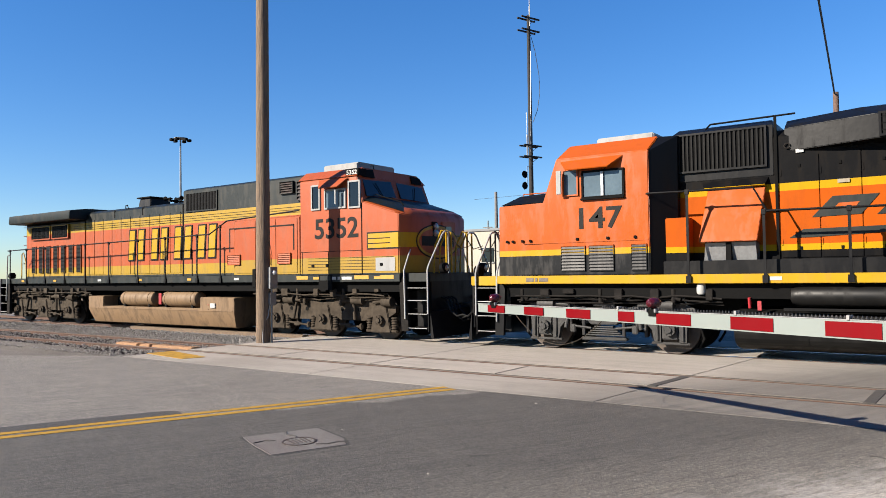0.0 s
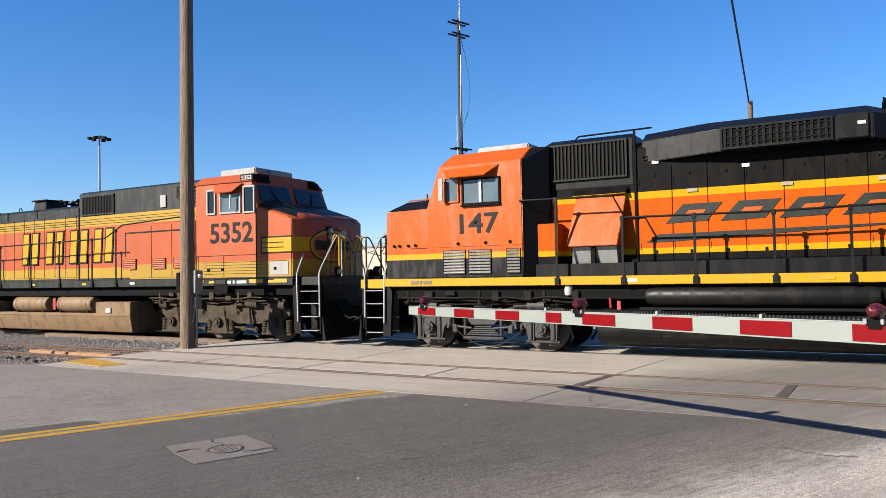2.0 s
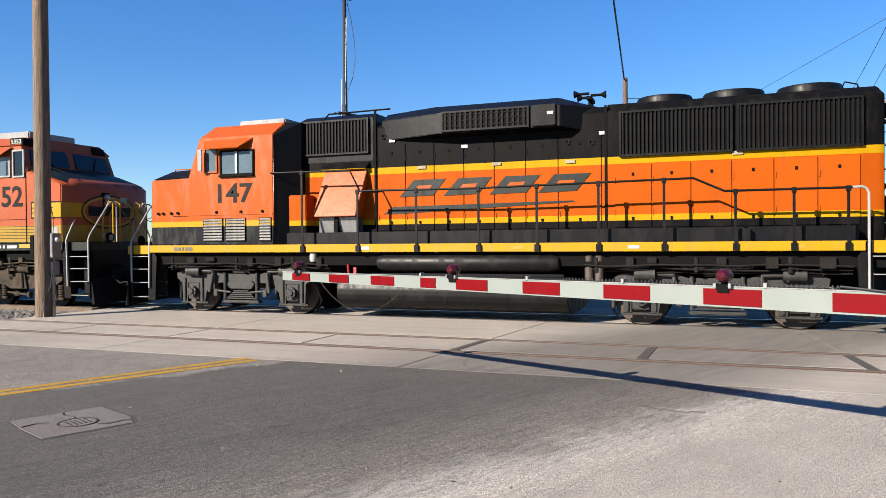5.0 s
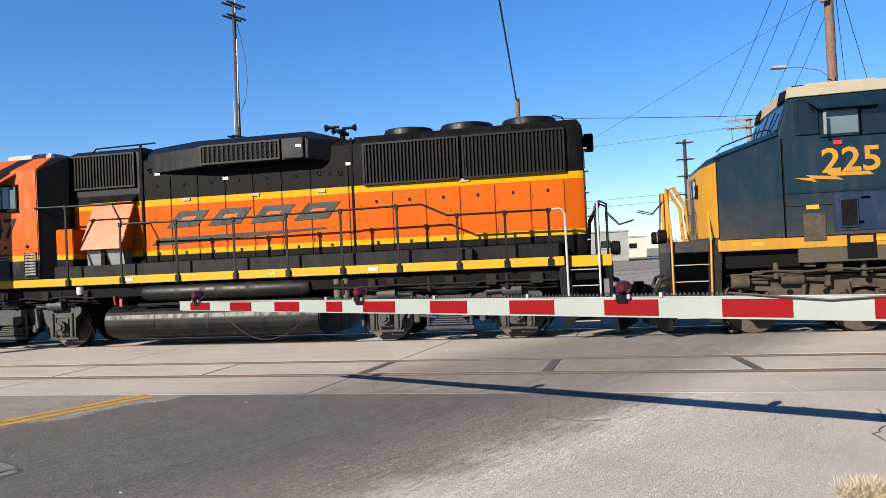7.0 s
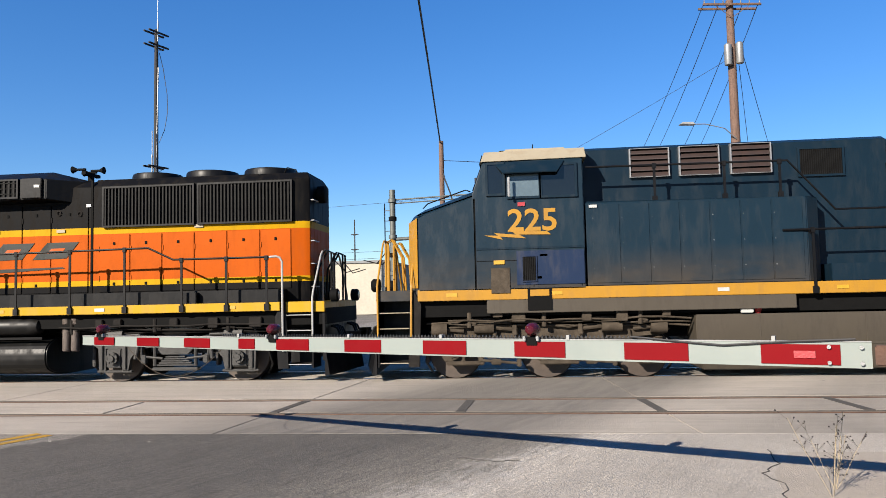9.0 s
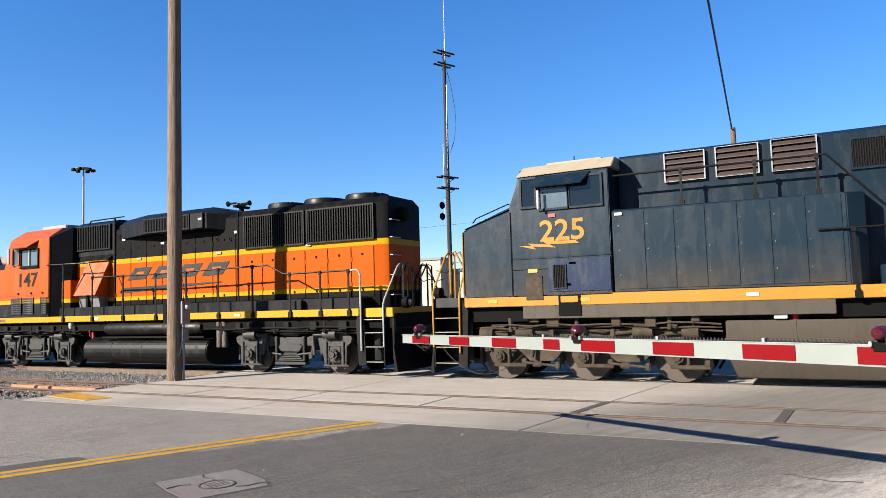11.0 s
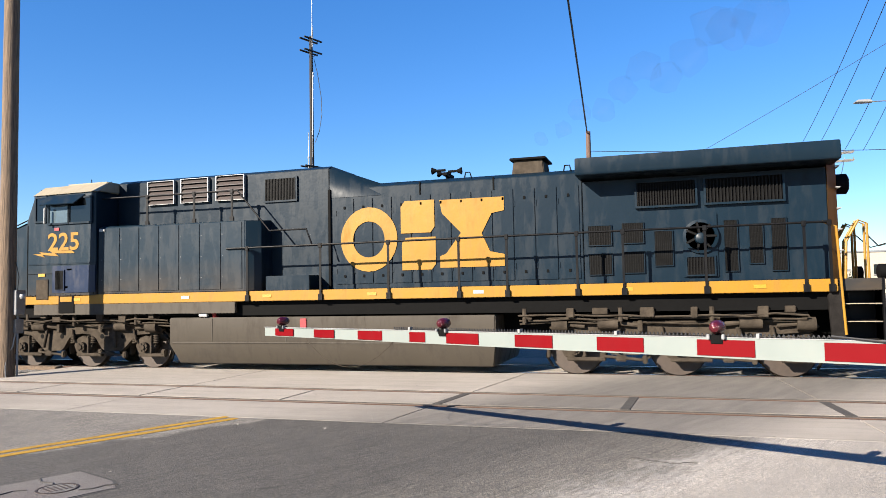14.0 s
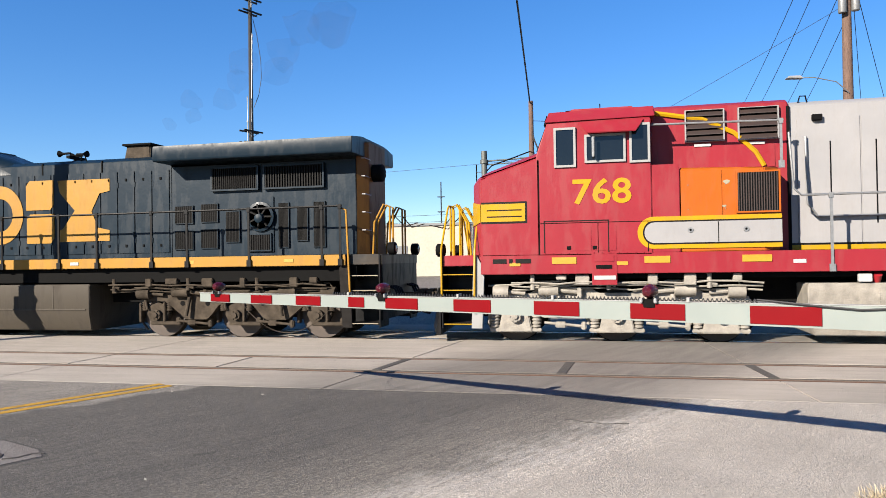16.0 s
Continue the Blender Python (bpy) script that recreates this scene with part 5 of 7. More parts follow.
part("pocket_slot", box(XR(2.5), XR(2.8), -1.582, -1.57, 1.5, 1.57), M_DARK, red_loco)
part("pocket_plate", box(XR(2.46), XR(2.88), -1.582, -1.56, 1.28, 1.36, 0.004), M_STICKER, red_loco)
door = part("lower_access_door", bx(bx(bx(bmesh.new(), XR(1.5), XR(2.75), -1.558, -1.548, 2.44, 2.46), XR(1.49), XR(1.51), -1.558, -1.548, 1.82, 2.46), XR(2.74), XR(2.76), -1.558, -1.548, 1.82, 2.46), M_INK, red_loco)
for u in (1.98, 2.48):
    part("door_catch", box(XR(u) - 0.04, XR(u) + 0.04, -1.57, -1.55, 1.88, 1.95, 0.006), M_DARK, door)
for u in (4.28, 5.28):
    latch = part("panel_latch", rod(bmesh.new(), (XR(u), -1.562, 2.22), (XR(u), -1.578, 2.22), 0.05, 14), M_GALV, red_loco)
    part("latch_keyhole", rod(bmesh.new(), (XR(u), -1.577, 2.22), (XR(u), -1.582, 2.22), 0.022, 10), M_DARK, latch)
part("panel_joint", box(XR(4.78), XR(4.795), -1.566, -1.56, 1.99, 2.37), M_INK, red_loco)
for u, z, w, h in ((4.95, 3.12, 0.06, 0.04), (4.9, 2.66, 0.04, 0.025)):
    part("paint_chip", hull([(XR(u) + w * math.cos(c) * (1 + 0.3 * math.sin(3 * c)), y, z + h * math.sin(c)) for c in np.linspace(0, math.tau, 9, endpoint=False) for y in (-1.549, -1.5465)]), M_CREAM, red_loco)
for u in (6.95, 7.75, 8.55):
    part("hood_slot", box(XR(u) - 0.012, XR(u) + 0.012, -0.858, -0.85, 2.3, 3.9), M_DARK, red_loco)
part("lamp_fixture", box(XR(6.62), XR(6.8), -0.95, -0.86, 4.3, 4.42, 0.01), M_DARK, red_loco)
part("conduit", tube([(XR(6.5), -0.9, 4.0), (XR(6.52), -0.9, 2.7), (XR(6.7), -0.9, 2.45), (XR(9.5), -0.9, 2.45)], 0.025, 6), M_GALV, red_loco)
for u in (4.45, 5.45):
    part("vent_sticker", box(XR(u), XR(u) + 0.32, -0.9, -0.885, 3.9, 3.95), M_STICKER, red_loco)

# ---- older orange locomotive, nose to +x ----
OLD = dict(latch=False, nose_top_mat=M_GREEN, ac_height=4.93, sill=(1.57, 1.78), sill_mat=M_GREEN, nose_mat=M_CAB_OLD, cab_mat=M_CAB_OLD, roof_mat=M_OLD_ORANGE, ac_mat=M_WHITE,
           windows=((1.46, 1.78, 3.6, 4.26, 0), (1.95, 2.62, 3.62, 4.08, 1), (2.86, 3.1, 3.62, 4.24, 0)), visor=(1.85, 2.85), visor_mat=M_OLD_ORANGE, win_mat=M_WHITE,
           hood_top=4.36, high_end=9.6, slope=False, hood_mat=M_HOOD_OLD, hood_up_mat=M_HOOD_OLD, roof_hood_mat=M_GREEN, end_mat=M_OLD_ORANGE, rear_kind="slots",
           cabinet=(3.62, 6.6, 3.5), cabinet_mat=M_CAB_OLD, cabinet_panels=3, vents=((3.9, 4.3, 4.0, 4.55), (4.5, 5.0, 4.25, 4.6)), vent_frame=M_GREEN, front_grille=(7.9, 9.4, 4.0, 4.58),
           stack=12.0, horn=10.8, posts=(6.9, 8.0, 9.6, 11.1, 12.8, 14.3, 15.7, 17.1, 18.5, 19.8), rail=((3.6, 3.62), (6.6, 3.48), (7.4, 3.1), (20.0, 2.95)), rail_mat=M_BLACK,
           tank=(6.4, 14.25, 0.14, 1.12), tank_mat=M_TAN, air_tanks=((8.2, 10.1), (10.45, 12.4)),
           axles=((1.1, 3.1, 4.9), (16.0, 17.9, 19.8)), truck_mat=M_GRIME_BROWN, wheel_mat=M_GRIME, step_mat=M_HANDRAIL_W, well_mat=M_GRIME, deck_mat=M_GREEN, rail_end=M_HANDRAIL_W, post_mat=M_YELLOW, doors=10)
old_loco, XO = wide_cab_loco("faded orange and dark green diesel locomotive with yellow bands", -11.3, -1, 1.06, OLD)
part("road_number", letters("5352", -3.22, -1.60, 2.76, 3.33, -1.552), M_INK, old_loco, "dark stencilled road number")
side_board = part("number_board_box", box(-2.08, -1.6, -1.52, -1.2, 4.44, 4.64, 0.01), M_DARK, old_loco)
part("number_board_lettering", letters("5352", -2.03, -1.65, 4.48, 4.6, -1.522), M_STICKER, side_board)
lettering_bars(-2.75, -1.85, 1.63, 1.71, -1.556, M_STICKER, old_loco)
for i, x in enumerate((-13.5, -12.1, -10.75, -9.45)):
    for d in (0.04, 0.60):
        e = part("emblem", flat([(x + d, 2.36), (x + d + 0.42, 2.36), (x + d + 0.50, 3.52), (x + d + 0.08, 3.52)], -0.883, -0.858), M_INK, old_loco)
        part("emblem_face", flat([(x + d + 0.05, 2.41), (x + d + 0.37, 2.41), (x + d + 0.45, 3.47), (x + d + 0.13, 3.47)], -0.889, -0.88), M_YELLOW, e)
part("nose_stripe_edge", box(-1.3, -0.235, -1.556, -1.545, 2.42, 2.88), M_INK, old_loco)
part("nose_stripe", box(-1.26, -0.235, -1.562, -1.552, 2.46, 2.84), M_YELLOW, old_loco)
for z in (2.58, 2.71):
    part("nose_stripe_line", box(-1.26, -0.5, -1.566, -1.56, z - 0.012, z + 0.012), M_INK, old_loco)
part("nose_emblem", hull([(x, y, z) for x, y, z in ((0.014, -1.16, 2.46), (0.014, -1.16, 2.84), (0.014, 1.1, 2.46), (0.014, 1.1, 2.84), (-0.225, -1.566, 2.46), (-0.225, -1.566, 2.84))]), M_YELLOW, old_loco)
oval = lambda ry, rz, x0, x1: hull([(x, -0.15 + ry * math.cos(c), 2.62 + rz * math.sin(c)) for c in np.linspace(0, math.tau, 28, endpoint=False) for x in (x0, x1)])
part("nose_emblem_edge", oval(0.98, 0.47, 0.01, 0.018), M_INK, old_loco)
part("nose_emblem_rim", oval(0.94, 0.43, 0.014, 0.024), M_YELLOW, old_loco)
part("nose_emblem_field", oval(0.86, 0.36, 0.02, 0.03), M_OLD_ORANGE, old_loco)
part("nose_emblem_bar", box(0.026, 0.036, -0.9, 0.6, 2.5, 2.76), M_INK, old_loco)
for x in (-3.3, -2.75, -0.8):
    part("step_catch", box(x - 0.05, x + 0.05, -1.575, -1.55, 1.98, 2.06, 0.008), M_DARK, old_loco)
for x0, x1 in ((-6.95, -6.4), (-5.6, -5.1), (-4.7, -4.2)):
    grille("side_louvre", x0, x1, 2.12, 2.4, -1.56, old_loco, 5, False, M_OLD_ORANGE, M_OLD_ORANGE, depth=0.03, rim=0.02)
part("door_frame", bx(bx(bx(bmesh.new(), -6.9, -4.05, -1.556, -1.546, 3.2, 3.24), -6.9, -6.86, -1.556, -1.546, 2.5, 3.24), -4.09, -4.05, -1.556, -1.546, 2.5, 3.24), M_INK, old_loco)
for x0, x1 in ((-3.95, -3.5), (-0.85, -0.4), (-1.75, -1.25)):
    part("reflective_mark", box(x0, x1, -1.562, -1.552, 1.64, 1.74), M_STICKER_Y, old_loco)
part("white_patch", box(-1.0, -0.35, -1.562, -1.55, 1.85, 2.2), M_WHITE, old_loco)
part("white_cross_plate", box(-6.1, -5.85, -0.90, -0.88, 4.02, 4.4), M_WHITE, old_loco)
for z in (1.9, 1.98, 2.06, 2.14, 2.22):
    part("pin_stripe", box(-3.5, -0.4, -1.554, -1.548, z - 0.006, z + 0.006), M_INK, old_loco)
for z in (3.66, 3.74, 3.82):
    part("pin_stripe", box(-20.0, -3.7, -0.868, -0.862, z - 0.006, z + 0.006), M_INK, old_loco)

# ---- newer orange and black locomotive, nose to -x; local x = 0 at its nose ----
def short_loco():
    root = thing("locomotive", "glossy orange, black and yellow diesel locomotive, on the rails", "locomotive", pose(-8.62, 16.15, 0), "coupled locomotives")
    F = lambda x: x + 8.62
    # underframe in opening black, which paints in the shade beneath
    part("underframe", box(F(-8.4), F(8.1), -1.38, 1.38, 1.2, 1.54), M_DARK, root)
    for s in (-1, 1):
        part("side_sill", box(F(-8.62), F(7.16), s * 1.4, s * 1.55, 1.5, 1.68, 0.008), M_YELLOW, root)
    # added dark mass under the frame, coloured as the shade there
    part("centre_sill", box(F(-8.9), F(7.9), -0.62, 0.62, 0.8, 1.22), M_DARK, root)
    part("walkway", box(F(-8.6), F(7.16), -1.41, 1.41, 1.6, 1.66), M_BLACK, root)
    part("walkway_riser", box(F(-4.9), F(7.1), -1.30, -0.84, 1.66, 1.95, 0.01), M_BLACK, root)
    nose = part("nose", hull([(F(x), s * y, z) for s in (-1, 1) for x, y, z in ((-8.62, 1.2, 1.69), (-8.60, 1.2, 3.30), (-8.56, 1.53, 1.69), (-8.54, 1.53, 3.30), (-7.1, 1.54, 1.69), (-7.1, 1.54, 3.33))], 0.02), M_CAB_BLACK, root)
    part("nose_top", hull([(F(x), s * y, z) for s in (-1, 1) for x, y, z in ((-8.52, 1.50, 3.318), (-8.15, 1.2, 3.54), (-7.2, 1.51, 3.335), (-7.2, 1.2, 3.58))], 0.01), M_BLACK, nose)
    part("nose_grab", tube([(F(-8.1), -1.2, 3.45), (F(-8.05), -1.22, 3.58), (F(-7.4), -1.22, 3.58), (F(-7.35), -1.2, 3.45)], 0.014, 6), M_ORANGE, nose)
    cab = part("cab", hull([(F(x), s * y, z) for s in (-1, 1) for x, y, z in ((-7.42, 1.55, 1.69), (-7.40, 1.55, 3.30), (-7.05, 1.55, 4.26), (-6.92, 1.1, 4.6), (-4.97, 1.55, 1.69), (-4.97, 1.55, 4.26), (-4.90, 1.1, 4.6))], 0.015), M_CAB_BLACK, root)
    part("cab_rear", hull([(F(x), s * y, z) for s in (-1, 1) for x, y, z in ((-4.965, 1.52, 1.69), (-4.965, 1.52, 4.24), (-4.88, 1.08, 4.585), (-4.55, 1.05, 1.69), (-4.52, 1.0, 4.58))]), M_BLACK, root)
    part("air_conditioner", box(F(-6.35), F(-5.05), -0.9, 0.6, 4.59, 4.74, 0.03), M_WHITE, cab)
    window(F(-6.86), F(-6.55), 3.45, 3.98, -1.553, cab, M_SKYGLASS, M_ORANGE, 0.03)
    window(F(-6.40), F(-5.98), 3.38, 3.90, -1.553, cab, M_SKYGLASS, M_DARK, 0.04)
    window(F(-5.95), F(-5.52), 3.38, 3.90, -1.553, cab, M_SKYGLASS, M_DARK, 0.04)
    part("window_bar", box(F(-5.99), F(-5.93), -1.60, -1.55, 3.38, 3.9), M_ALU, cab)
    part("arm_rest", box(F(-6.46), F(-5.48), -1.62, -1.55, 3.30, 3.35, 0.01), M_DARK, cab)
    part("sun_visor", hull([(F(x), y, z) for x, y, z in ((-6.97, -1.5, 4.24), (-5.45, -1.5, 4.26), (-6.72, -1.8, 3.98), (-5.75, -1.8, 3.98), (-6.97, -1.5, 4.2), (-5.45, -1.5, 4.22), (-6.72, -1.79, 3.96), (-5.75, -1.79, 3.96))]), M_ORANGE, cab)
    part("mirror", box(F(-6.98), F(-6.86), -1.72, -1.68, 3.46, 3.98, 0.01), M_WHITE, cab)
    for s in (-1, 1):
        part("windscreen", hull([(F(x), s * y, z) for x, y, z in ((-7.36, 0.1, 3.5), (-7.34, 1.35, 3.48), (-7.1, 1.32, 4.14), (-7.12, 0.1, 4.16), (-7.31, 0.1, 3.5), (-7.29, 1.35, 3.48), (-7.05, 1.32, 4.14), (-7.07, 0.1, 4.16))]), M_GLASS, cab)
    part("road_number", letters("147", F(-6.52), F(-5.54), 2.68, 3.15, -1.552), M_INK, root, "black painted road number")
    lettering_bars(F(-7.85), F(-7.3), 1.55, 1.63, -1.556, M_INK_GREY, root)
    for x0, x1 in ((-6.95, -6.4), (-6.3, -5.75), (-5.35, -4.98 - 0.06)):
        grille("side_louvre", F(x0), F(x1), 1.78, 2.32, -1.553, cab, 8, False, M_CAB_BLACK, M_CAB_BLACK, depth=0.03, rim=0.01, back=M_CAB_BLACK)
    part("trim_strip", box(F(-7.9), F(-5.0), -1.562, -1.548, 2.40, 2.42), M_ORANGE, root)
    for x in (-8.35, -8.2, -7.95, -7.75, -6.6, -5.9, -5.3):
        part("step_catch", box(F(x), F(x) + 0.06, -1.58, -1.55, 2.44, 2.5, 0.006), M_DARK, root)
    # hood
    hood = part("long_hood", hull([(F(x), s * y, z) for s in (-1, 1) for x, y, z in ((-4.7, 0.84, 1.66), (-4.7, 0.84, 4.36), (-4.7, 0.68, 4.5), (2.58, 0.84, 1.66), (2.58, 0.84, 4.36), (2.58, 0.68, 4.5))], 0.01), M_HOOD_BLACK, root)
    rear = part("radiator_hood", hull([(F(x), s * y, z) for s in (-1, 1) for x, y, z in ((2.6, 0.86, 1.66), (2.6, 0.86, 4.36), (2.6, 0.68, 4.54), (7.46, 0.86, 1.66), (7.46, 0.86, 4.36), (7.60, 0.78, 1.66), (7.60, 0.78, 4.36), (7.50, 0.62, 4.54))], 0.012), M_HOOD_BLACK, root)
    part("hood_seam", box(F(2.56), F(2.61), -0.875, -0.84, 1.7, 4.5), M_DARK, root)
    part("hood_seam", box(F(-2.68), F(-2.63), -0.875, -0.84, 1.7, 4.75), M_DARK, root)
    part("blower_box", hull([(F(x), s * y, z) for s in (-1, 1) for x, y, z in ((-4.68, 0.86, 3.6), (-2.7, 0.86, 3.6), (-4.68, 0.86, 4.6), (-2.7, 0.86, 4.6), (-4.6, 0.6, 4.74), (-2.75, 0.6, 4.74))], 0.01), M_BLACK, root)
    grille("inertial_grille", F(-4.55), F(-2.85), 3.82, 4.56, -0.87, root, 20, True, M_BLACK, M_GRILLE, "black intake grille with vertical bars")
    part("roof_pipe", tube([(F(-4.0), -0.8, 4.66), (F(-3.9), -0.8, 4.76), (F(-2.3), -0.8, 4.78)], 0.02, 6), M_DARK, root)
    brake = part("dynamic_brake_hatch", hull([(F(x), s * y, z) for s in (-1, 1) for x, y, z in ((-2.5, 0.82, 4.05), (-2.5, 0.82, 4.5), (-2.5, 0.5, 4.7), (-0.95, 1.2, 4.08), (-0.95, 1.2, 4.52), (-1.2, 0.8, 4.74), (1.7, 1.2, 4.08), (1.7, 1.2, 4.52), (1.6, 0.8, 4.74), (2.1, 0.82, 4.02), (2.1, 0.82, 4.4), (2.5, 0.5, 4.5))], 0.012), M_BLACK, root)
    grille("brake_grille", F(-0.85), F(1.02), 4.14, 4.5, -1.2, brake, 16, True, M_BLACK, M_GRILLE, "black mesh grille of the brake hatch")
    part("hatch_box", box(F(1.12), F(1.62), -1.26, -1.15, 4.1, 4.54, 0.01), M_BLACK, brake)
    part("sticker", box(F(1.45), F(1.58), -1.265, -1.255, 4.33, 4.39), M_STICKER, brake)
    bm = bmesh.new()
    for i in range(3):
        bx(bm, F(-0.85), F(1.02), -1.24, -1.225, 4.2 + 0.12 * i, 4.215 + 0.12 * i)
    part("grille_mesh", bm, M_GRILLE, brake)
    doors([F(x) for x in (-2.6, -1.9, -1.2, -0.5, 0.2, 0.9, 1.6, 2.5)], 1.98, 3.95, -0.84, M_HOOD_BLACK, hood)
    doors([F(x) for x in (2.75, 3.5, 4.25, 5.0, 5.75, 6.5, 7.2)], 1.98, 3.26, -0.86, M_HOOD_BLACK, rear)
    for a, b in ((2.9, 4.97), (5.12, 7.2)):
        grille("radiator_grille", F(a), F(b), 3.46, 4.3, -0.875, rear, 26, True, M_BLACK, M_GRILLE, "black radiator grille with vertical bars", 0.06)
    for x, r in ((3.7, 0.57), (5.05, 0.6), (6.45, 0.6)):
        fan(F(x), 4.53, r, root, M_BLACK)
    horn(F(2.2), -0.3, 4.70, root, 3)
    part("roof_rail", tube([(F(6.9), -0.5, 4.5), (F(7.0), -0.5, 4.68), (F(7.2), -0.5, 4.62), (F(7.3), -0.5, 4.4)], 0.016, 6), M_DARK, root)
    for x, z in ((-2.3, 4.0), (-0.55, 3.78), (2.45, 3.9)):
        part("sticker", box(F(x), F(x) + 0.14, -0.872, -0.862, z, z + 0.07), M_STICKER, root)
    for x, z in ((-1.6, 3.36), (0.15, 3.36), (1.75, 3.34), (5.0, 3.36)):
        part("pale_label", box(F(x), F(x) + 0.2, -0.888, -0.88, z, z + 0.07), M_CREAM, root)
    for x, z in ((-2.45, 4.15), (-1.3, 4.05), (1.8, 3.78), (2.3, 3.75)):
        part("lifting_ring", tube([(F(x) + 0.05 * math.cos(c), -0.875 + 0.0 * c, z + 0.05 * math.sin(c)) for c in np.linspace(0, 5.8, 9)], 0.014, 6), M_GRIME, root)
    # boxes on the walkway beside the cab
    part("sand_box", box(F(-4.78), F(-4.28), -1.25, -0.85, 1.7, 2.84, 0.015), M_HOOD_BLACK, root)
    scoop = part("air_filter_box", hull([(F(x), y, z) for x, y, z in ((-3.95, -0.85, 3.40), (-2.85, -0.85, 3.40), (-3.95, -0.92, 3.38), (-2.85, -0.92, 3.38), (-4.05, -1.35, 2.32), (-2.95, -1.35, 2.32), (-4.05, -0.85, 2.28), (-2.95, -0.85, 2.28))], 0.01), M_ORANGE, root)
    part("filter_outlet", hull([(F(x), y, z) for x, y, z in ((-3.95, -1.2, 2.3), (-3.0, -1.2, 2.3), (-4.0, -1.12, 1.95), (-3.0, -1.12, 1.95), (-4.0, -0.85, 1.95), (-3.0, -0.85, 2.3), (-3.95, -0.85, 2.3), (-3.0, -0.85, 1.95))]), M_GALV, scoop)
    part("outlet_divider", box(F(-3.55), F(-3.45), -1.24, -0.9, 1.93, 2.3), M_DARK, scoop)
    part("filter_frame", box(F(-4.12), F(-2.85), -1.28, -0.86, 1.86, 1.95, 0.01), M_BLACK, scoop)
    part("filter_top", hull([(F(x), y, z) for x, y, z in ((-4.1, -0.85, 3.58), (-2.8, -0.85, 3.58), (-4.0, -1.0, 3.42), (-2.85, -1.0, 3.42), (-4.0, -0.85, 3.40), (-2.85, -0.85, 3.40))]), M_HOOD_BLACK, scoop)
    part("tool_box", box(F(4.25), F(5.3), -1.45, -1.0, 1.66, 1.92, 0.01), M_BLACK, root)
    # rails
    handrail([F(-4.19)], [(F(-5.02), 3.35), (F(-2.95), 3.32), (F(-2.72), 2.88)], -1.572, 1.53, M_BLACK, root)
    handrail([F(x) for x in (-2.77, -1.36, 0.05, 1.29, 2.53, 3.77, 5.04, 6.02, 6.89)], [(F(-2.72), 2.86), (F(0.0), 2.83), (F(4.3), 2.88), (F(4.85), 2.62), (F(6.95), 2.62)], -1.572, 1.53, M_BLACK, root)
    part("end_rail", tube([(F(6.95), -1.572, 2.62), (F(7.1), -1.56, 2.63), (F(7.17), -1.55, 2.60), (F(7.21), -1.54, 2.52), (F(7.22), -1.54, 0.66)], 0.024), M_HANDRAIL_W, root, "white end handrail")
    part("handrail", tube([(F(-4.9), 1.5, 2.85), (F(6.95), 1.5, 2.85)], 0.022), M_BLACK, root)
    grab_irons(F(7.60), 1, (2.0, 2.5, 3.0, 3.45, 3.9), -0.55, root)
    part("rear_headlight", moved(turned([(0.12, 0), (0.2, 0.03), (0.2, 0.2), (0.15, 0.22)], 16, "X"), Matrix.Translation((F(7.60), -0.2, 4.08))), M_DARK, root)
    # emblem on the hood: slanted bars with a long wedge under them
    for i in range(4):
        x = -2.05 + i * 1.07
        e = part("emblem", flat([(F(x), 2.74), (F(x + 0.82), 2.76), (F(x + 1.12), 3.12), (F(x + 0.36), 3.12)], -0.874, -0.865), M_GREEN, root)
        part("emblem_gap", flat([(F(x + 0.36), 2.88), (F(x + 0.72), 2.885), (F(x + 0.80), 2.99), (F(x + 0.46), 2.985)], -0.879, -0.873), M_ORANGE, e)
    shape([(F(-2.45), 2.36), (F(-2.05), 2.36), (F(1.95), 2.53), (F(1.9), 2.56), (F(-2.2), 2.52)], -0.868, root, M_GREEN)
    # running gear
    rim = [(1.43 * abs(math.cos(c)) ** 0.55 * (1 if math.cos(c) > 0 else -1), 0.60 + 0.44 * abs(math.sin(c)) ** 0.7 * (1 if math.sin(c) > 0 else -1)) for c in np.linspace(0, math.tau, 36, endpoint=False)]
    tank = part("fuel_tank", hull([(F(x), y, z) for x in (-3.4, 1.9) for y, z in rim], 0.03), M_TANK_BLACK, root)
    for x in (-2.1, -0.75, 0.6):
        part("tank_weld", hull([(F(x + dx), y * 1.003, 0.6 + (z - 0.6) * 1.006) for dx in (-0.012, 0.012) for y, z in rim]), M_TANK_BLACK, tank)
    part("air_reservoir", moved(turned([(0.05, F(-2.4)), (0.15, F(-2.36)), (0.2, F(-2.2)), (0.2, F(1.55)), (0.15, F(1.7)), (0.05, F(1.75))], 20, "X"), Matrix.Translation((0, -1.32, 1.26))), M_TANK_BLACK, root)
    part("tank_rail", box(F(-2.5), F(1.8), -1.42, -1.36, 0.98, 1.03), M_GRILLE, root)
    for x in (2.3, 2.5):
        part("air_filter", moved(turned([(0.05, 0.7), (0.09, 0.72), (0.09, 1.2), (0.06, 1.25), (0.1, 1.3), (0.1, 1.42)], 14), Matrix.Translation((F(x), -1.3, 0))), M_IRON, root)
    part("fuel_filler", rod(bmesh.new(), (F(-3.1), -1.38, 1.02), (F(-3.1), -1.42, 1.22), 0.03, 12), M_STICKER_R, root)
    part("sight_glass", box(F(-2.95), F(-2.88), -1.45, -1.4, 0.98, 1.16), M_STICKER_R, root)
